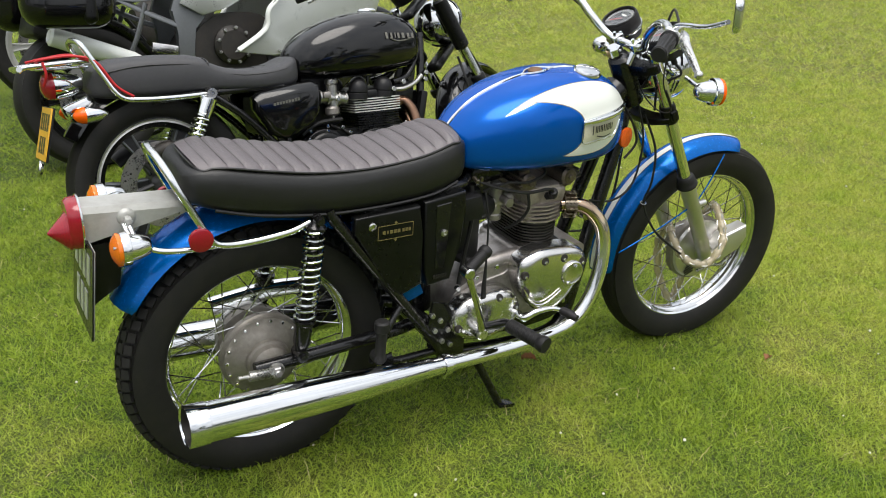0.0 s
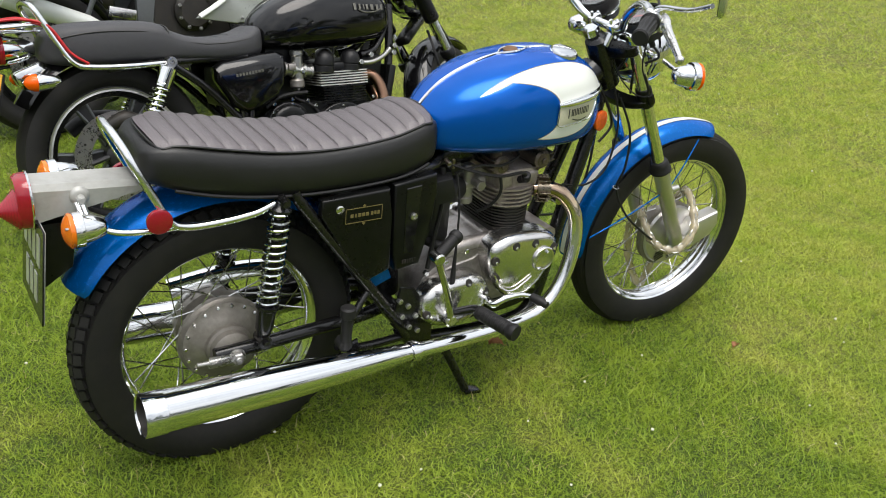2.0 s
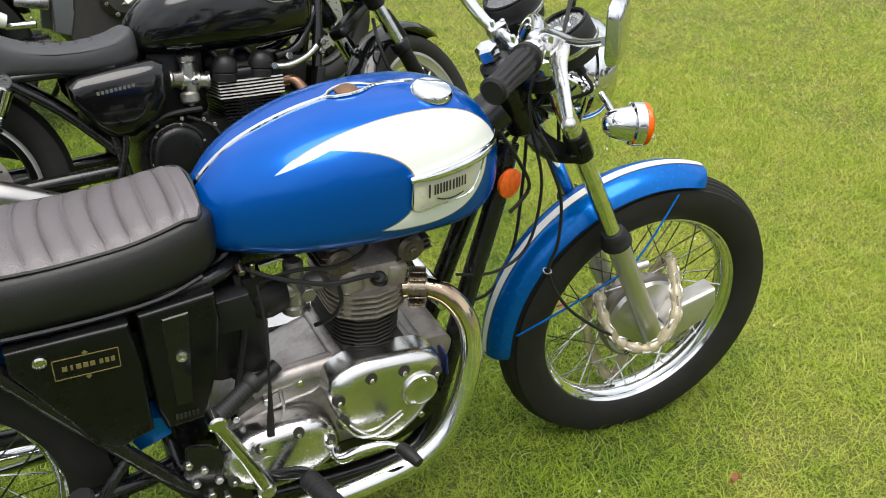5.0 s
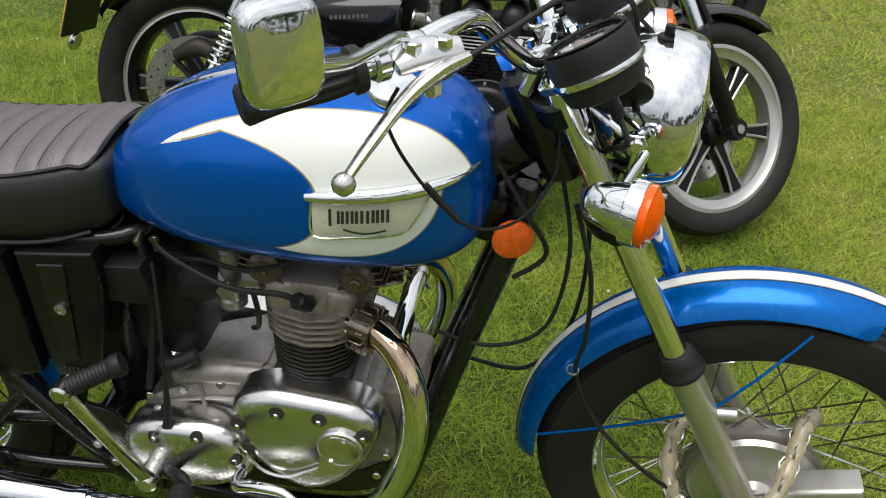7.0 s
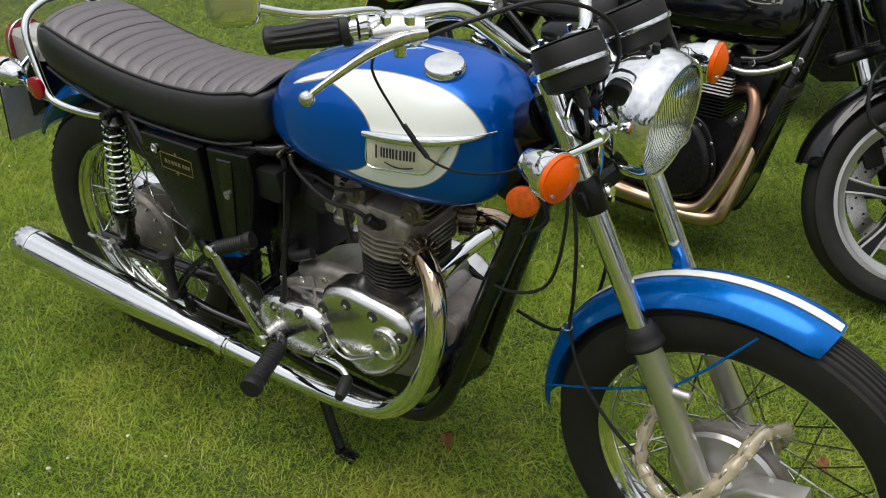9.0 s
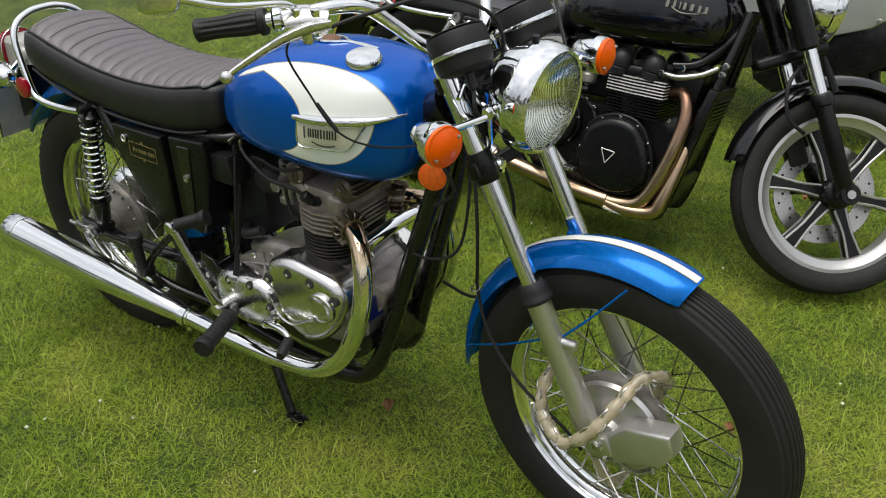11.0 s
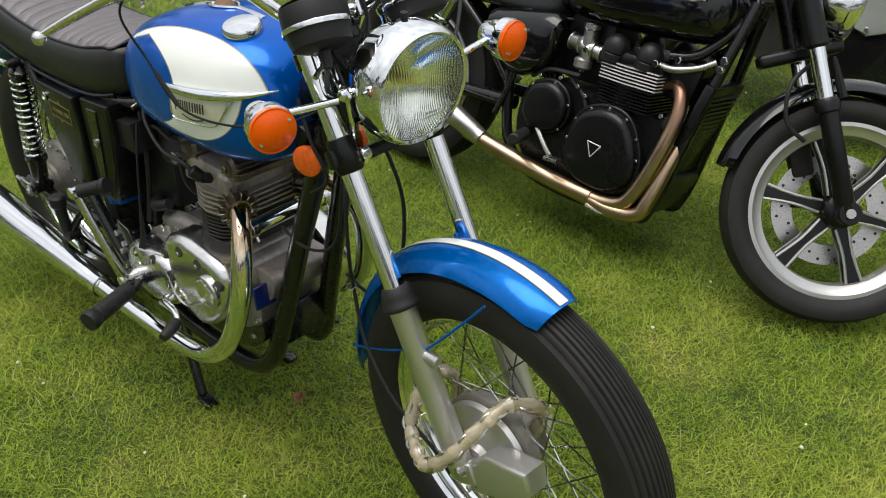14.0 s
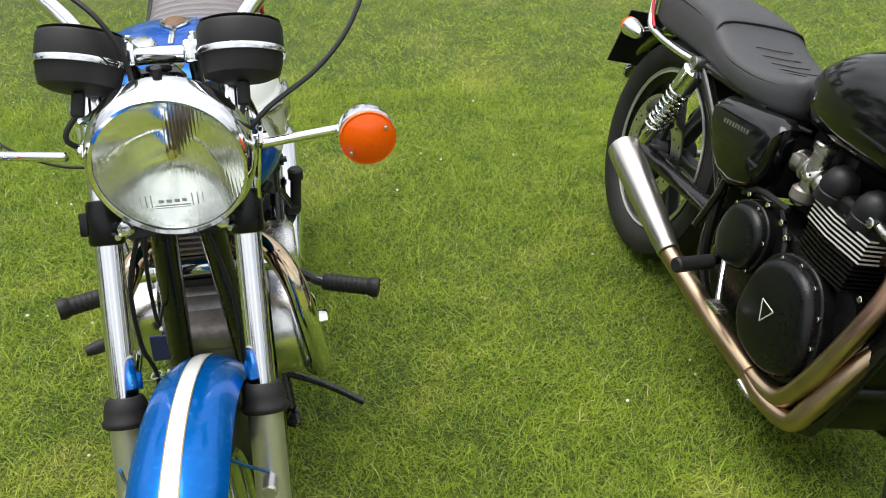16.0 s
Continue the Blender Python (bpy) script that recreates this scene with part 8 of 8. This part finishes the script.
def grass_material():
    m = bpy.data.materials.new("grass_blades")
    m.use_nodes = True
    n, l = m.node_tree.nodes, m.node_tree.links
    b = n["Principled BSDF"]
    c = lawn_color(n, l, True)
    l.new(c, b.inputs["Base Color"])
    b.inputs["Roughness"].default_value = 0.55
    b.inputs["Specular IOR Level"].default_value = 0.35
    t = n.new("ShaderNodeBsdfTranslucent")
    l.new(c, t.inputs["Color"])
    mx = n.new("ShaderNodeMixShader")
    mx.inputs[0].default_value = 0.3
    l.new(b.outputs[0], mx.inputs[1])
    l.new(t.outputs[0], mx.inputs[2])
    l.new(mx.outputs[0], n["Material Output"].inputs["Surface"])
    return m


def soil_material():
    m = bpy.data.materials.new("lawn_thatch")
    m.use_nodes = True
    n, l = m.node_tree.nodes, m.node_tree.links
    b = n["Principled BSDF"]
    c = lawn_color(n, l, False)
    fine = n.new("ShaderNodeTexNoise")
    fine.inputs["Scale"].default_value, fine.inputs["Detail"].default_value = 160, 6
    geo = n.new("ShaderNodeNewGeometry")
    l.new(geo.outputs["Position"], fine.inputs["Vector"])
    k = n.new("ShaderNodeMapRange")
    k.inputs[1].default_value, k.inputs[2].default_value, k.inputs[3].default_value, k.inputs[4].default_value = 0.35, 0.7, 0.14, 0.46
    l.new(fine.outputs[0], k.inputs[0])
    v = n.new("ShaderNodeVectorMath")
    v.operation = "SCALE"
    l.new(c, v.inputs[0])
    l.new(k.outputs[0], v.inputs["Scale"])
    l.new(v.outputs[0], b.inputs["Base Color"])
    b.inputs["Roughness"].default_value = 0.85
    bp = n.new("ShaderNodeBump")
    bp.inputs["Strength"].default_value, bp.inputs["Distance"].default_value = 0.8, 0.02
    l.new(fine.outputs[0], bp.inputs["Height"])
    l.new(bp.outputs[0], b.inputs["Normal"])
    return m


def mesh_from(name, verts, faces_flat, starts, mat, smooth=True):
    me = bpy.data.meshes.new(name)
    totals = np.diff(np.append(starts, len(faces_flat)))
    me.vertices.add(len(verts))
    me.vertices.foreach_set("co", np.asarray(verts, np.float32).ravel())
    me.loops.add(len(faces_flat))
    me.loops.foreach_set("vertex_index", np.asarray(faces_flat, np.int32))
    me.polygons.add(len(starts))
    me.polygons.foreach_set("loop_start", np.asarray(starts, np.int32))
    me.polygons.foreach_set("loop_total", totals.astype(np.int32))
    me.polygons.foreach_set("use_smooth", np.full(len(starts), smooth))
    me.update(calc_edges=True)
    me.materials.append(mat)
    return new(name, me)


def ground():
    near = np.linspace(-7, 9, 81)
    out = np.array([12, 18, 30, 60, 120, 300, 800, 2500], float)
    xs = np.concatenate([-out[::-1], near, out + 1])
    ys = np.concatenate([-out[::-1], near, out + 1])
    gx, gy = np.meshgrid(xs, ys, indexing="ij")
    v = np.stack([gx, gy, gz(gx, gy)], -1).reshape(-1, 3)
    k = len(ys)
    i, j = np.meshgrid(np.arange(len(xs) - 1), np.arange(k - 1), indexing="ij")
    a = (i * k + j).ravel()
    f = np.stack([a, a + k, a + k + 1, a + 1], -1).ravel()
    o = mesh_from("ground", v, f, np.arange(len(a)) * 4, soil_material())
    tagged(o, "mown lawn with thatch between the blades", "lawn", kind="structure")


def blades(rng, boxes, short):
    """Blades scattered over boxes (x0, x1, y0, y1, count, scale): bent ones of three faces, or short plain ones."""
    pos, size = [], []
    for x0, x1, y0, y1, count, k in boxes:
        p = np.stack([rng.uniform(x0, x1, count), rng.uniform(y0, y1, count)], -1) + rng.normal(0, 0.12, (count, 2)) * k
        clump = np.sin(p[:, 0] * 23 + 2 * np.sin(p[:, 1] * 17)) * np.sin(p[:, 1] * 21 + 2 * np.sin(p[:, 0] * 19))
        keep = rng.random(count) < 0.85 + 0.15 * clump
        pos.append(p[keep])
        size.append(np.full(keep.sum(), k))
    p, s = np.concatenate(pos), np.concatenate(size)
    n = len(p)
    patch = 1 + 0.25 * np.sin(p[:, 0] * 5.3 + 1.7 * np.sin(p[:, 1] * 4.1)) * np.sin(p[:, 1] * 6.1)
    if short:
        h = rng.gamma(6.0, 0.0023, n).clip(0.005, 0.025) * s * patch
        w = rng.uniform(0.0008, 0.0019, n) * s
        lean = rng.uniform(0.7, 2.6, n) * h
    else:
        h = rng.gamma(5.0, 0.0031, n).clip(0.006, 0.036) * (0.85 + 0.15 * s) * patch
        w = rng.uniform(0.0007, 0.0016, n) * s
        lean = rng.uniform(0.5, 2.1, n) * h
    a, b = rng.uniform(0, 2 * np.pi, n), rng.uniform(0, 2 * np.pi, n)
    base = np.stack([p[:, 0], p[:, 1], gz(p[:, 0], p[:, 1]) - 0.002], -1)
    side = np.stack([np.cos(a), np.sin(a), np.zeros(n)], -1) * w[:, None]
    go = np.stack([np.cos(b), np.sin(b), np.zeros(n)], -1) * lean[:, None]
    up = np.array([0, 0, 1.0])
    tip = base + go + up * (h * np.sqrt(np.clip(1 - (lean / (2.6 * h)) ** 2, 0.12, 1)))[:, None]
    if short:
        v = np.stack([base - side, base + side, tip], 1).reshape(-1, 3)
        return v, np.arange(3 * n), np.arange(n) * 3
    midp = base + 0.4 * go + up * (h * 0.62)[:, None]
    v = np.stack([base - side, base + side, midp + 0.8 * side, midp - 0.8 * side, tip], 1).reshape(-1, 3)
    i0 = np.arange(n) * 5
    f = np.stack([i0, i0 + 1, i0 + 2, i0 + 3, i0 + 3, i0 + 2, i0 + 4], -1).ravel()
    return v, f, np.stack([np.arange(n) * 7, np.arange(n) * 7 + 4], -1).ravel()


def grass():
    rng = np.random.default_rng(3)
    near = blades(rng, ((-1.3, 3.4, -1.3, 2.3, 400000, 1.0), (3.4, 5.0, -1.8, 2.3, 50000, 1.3)), False)
    low = blades(rng, ((-1.3, 3.4, -1.3, 2.3, 620000, 1.0), (-2.2, 5.0, 2.3, 4.5, 160000, 1.6), (-4.0, 7.0, 4.5, 9.0, 110000, 2.6), (-2.6, -1.3, -1.2, 2.3, 50000, 1.4), (3.4, 5.5, -1.8, 2.3, 90000, 1.5), (-1.3, 3.4, -2.2, -1.3, 60000, 1.3), (5.0, 10.0, -2.0, 9.0, 130000, 2.6), (-8.0, 14.0, 9.0, 18.0, 90000, 4.0)), True)
    k, m = len(near[0]), len(near[1])
    o = mesh_from("grass", np.concatenate([near[0], low[0]]), np.concatenate([near[1], low[1] + k]), np.concatenate([near[2], low[2] + m]), grass_material())
    tagged(o, "short mown green grass with some straw-coloured blades", "grass", kind="stuff")


def clover():
    rng = np.random.default_rng(8)
    bm = BM()
    for k in range(230):
        x, y = rng.uniform(-1.5, 4.5), rng.uniform(-1.0, 5.5)
        r = rng.uniform(0.0025, 0.0055)
        m = Matrix.Translation((x, y, float(gz(x, y)) + rng.uniform(0.014, 0.026))) @ pose(0, 0, 0, rng.uniform(-30, 30), rng.uniform(-30, 30), rng.uniform(0, 360)) @ Matrix.Diagonal((1, 1, 0.8, 1))
        bmesh.ops.create_icosphere(bm, subdivisions=1, radius=r, matrix=m)
    o = part("clover_flowers", bm, CLOVER)
    tagged(o, "small white clover flowers in the grass", "clover", kind="stuff")


def fallen_leaves():
    rng = random.Random(4)
    for x, y, s, t in ((1.52, -0.31, 0.017, 20), (0.86, 0.016, 0.022, 130), (2.45, 1.05, 0.02, 200), (1.55, 0.42, 0.02, 300), (1.35, 1.75, 0.028, 80)):
        bm = BM()
        rows = []
        for i in range(9):
            u = i / 8
            w = 0.6 * s * math.sin(math.pi * min(u * 1.05, 1.0)) ** 0.7 * (1 + 0.25 * math.sin(u * 19)) + 0.0008
            rows.append([Vector((s * (u - 0.5) * 2, k * w, 0.012 * abs(k) + 0.006 * math.sin(3 * u) + 0.004 * rng.random())) for k in (-1, -0.5, 0, 0.5, 1)])
        skin(bm, rows, around=False)
        tube(bm, [(-s, 0, 0.002), (-s * 1.4, 0.002, 0.004)], 0.001, 5, 2)
        bmesh.ops.solidify(bm, geom=bm.faces[:], thickness=0.0006)
        o = part("fallen_leaf", bm, LEAF_BROWN)
        o.matrix_world = Matrix.Translation((x, y, float(gz(x, y)) + 0.034)) @ pose(0, 0, 0, rng.uniform(-15, 15), rng.uniform(-15, 15), t)
        tagged(o, "dry brown curled leaf lying on the grass", "leaf", "fallen leaves")


def unseen_tree_belt():
    """Unseen trees added round the field for reflections: tapered trunks, limbs and crowns of many leaf clumps with
    gaps.
    """
    rng = np.random.default_rng(5)
    bark = material("dark_bark", (0.07, 0.055, 0.04), 0.85, 0, 0.3, 4, 0.1, 0.3, 20)
    leaf = material("tree_foliage", (0.05, 0.085, 0.022), 0.6, 0, 0.45, 3, 0.1)
    wood, quads = BM(), []
    for k in range(46):
        a = 2 * math.pi * (k + rng.uniform(-0.3, 0.3)) / 46
        R = rng.uniform(38, 52)
        x, y, h = R * math.cos(a), R * math.sin(a), rng.uniform(7, 14)
        g = float(gz(x, y))
        tube(wood, [(x, y, g - 0.2), (x + rng.uniform(-0.3, 0.3), y, g + h * 0.35), (x + rng.uniform(-0.8, 0.8), y + rng.uniform(-0.8, 0.8), g + h * 0.75)], [0.35, 0.25, 0.08], 7, 3)
        for _ in range(5):
            q = rng.uniform(-1, 1, 3) * (h * 0.28, h * 0.28, h * 0.2)
            tube(wood, [(x, y, g + h * 0.35), (x + q[0] * 0.5, y + q[1] * 0.5, g + h * 0.5), (x + q[0], y + q[1], g + h * 0.65 + q[2])], [0.14, 0.09, 0.03], 5, 2)
        centres = rng.normal(0, 1, (9, 3)) * (h * 0.2, h * 0.2, h * 0.2) + (x, y, g + h * 0.58)
        for c in centres:
            quads.append(c + rng.normal(0, 1, (70, 3)) * (h * 0.075, h * 0.075, h * 0.075))
        low = np.stack([x + rng.normal(0, 3.0, 60), y + rng.normal(0, 3.0, 60), g + rng.uniform(0.1, 2.6, 60)], -1)
        quads.append(low)
    c = np.concatenate(quads)
    n = len(c)
    u = rng.normal(0, 1, (n, 3))
    u /= np.linalg.norm(u, axis=1)[:, None]
    t = np.cross(u, rng.normal(0, 1, (n, 3)))
    t /= np.linalg.norm(t, axis=1)[:, None]
    s = rng.uniform(0.25, 0.6, n)[:, None]
    v = np.stack([c - u * s, c - t * s * 0.6, c + u * s, c + t * s * 0.6], 1).reshape(-1, 3)
    o = mesh_from("tree_crowns", v, np.arange(4 * n), np.arange(n) * 4, leaf, False)
    tagged(o, "unseen green tree crowns added round the field for reflections", "trees", kind="stuff")
    o = part("tree_trunks", wood, bark)
    tagged(o, "dark trunks of the unseen trees added round the field", "trees", kind="stuff")


ground()
clover()
fallen_leaves()
unseen_tree_belt()
grass()
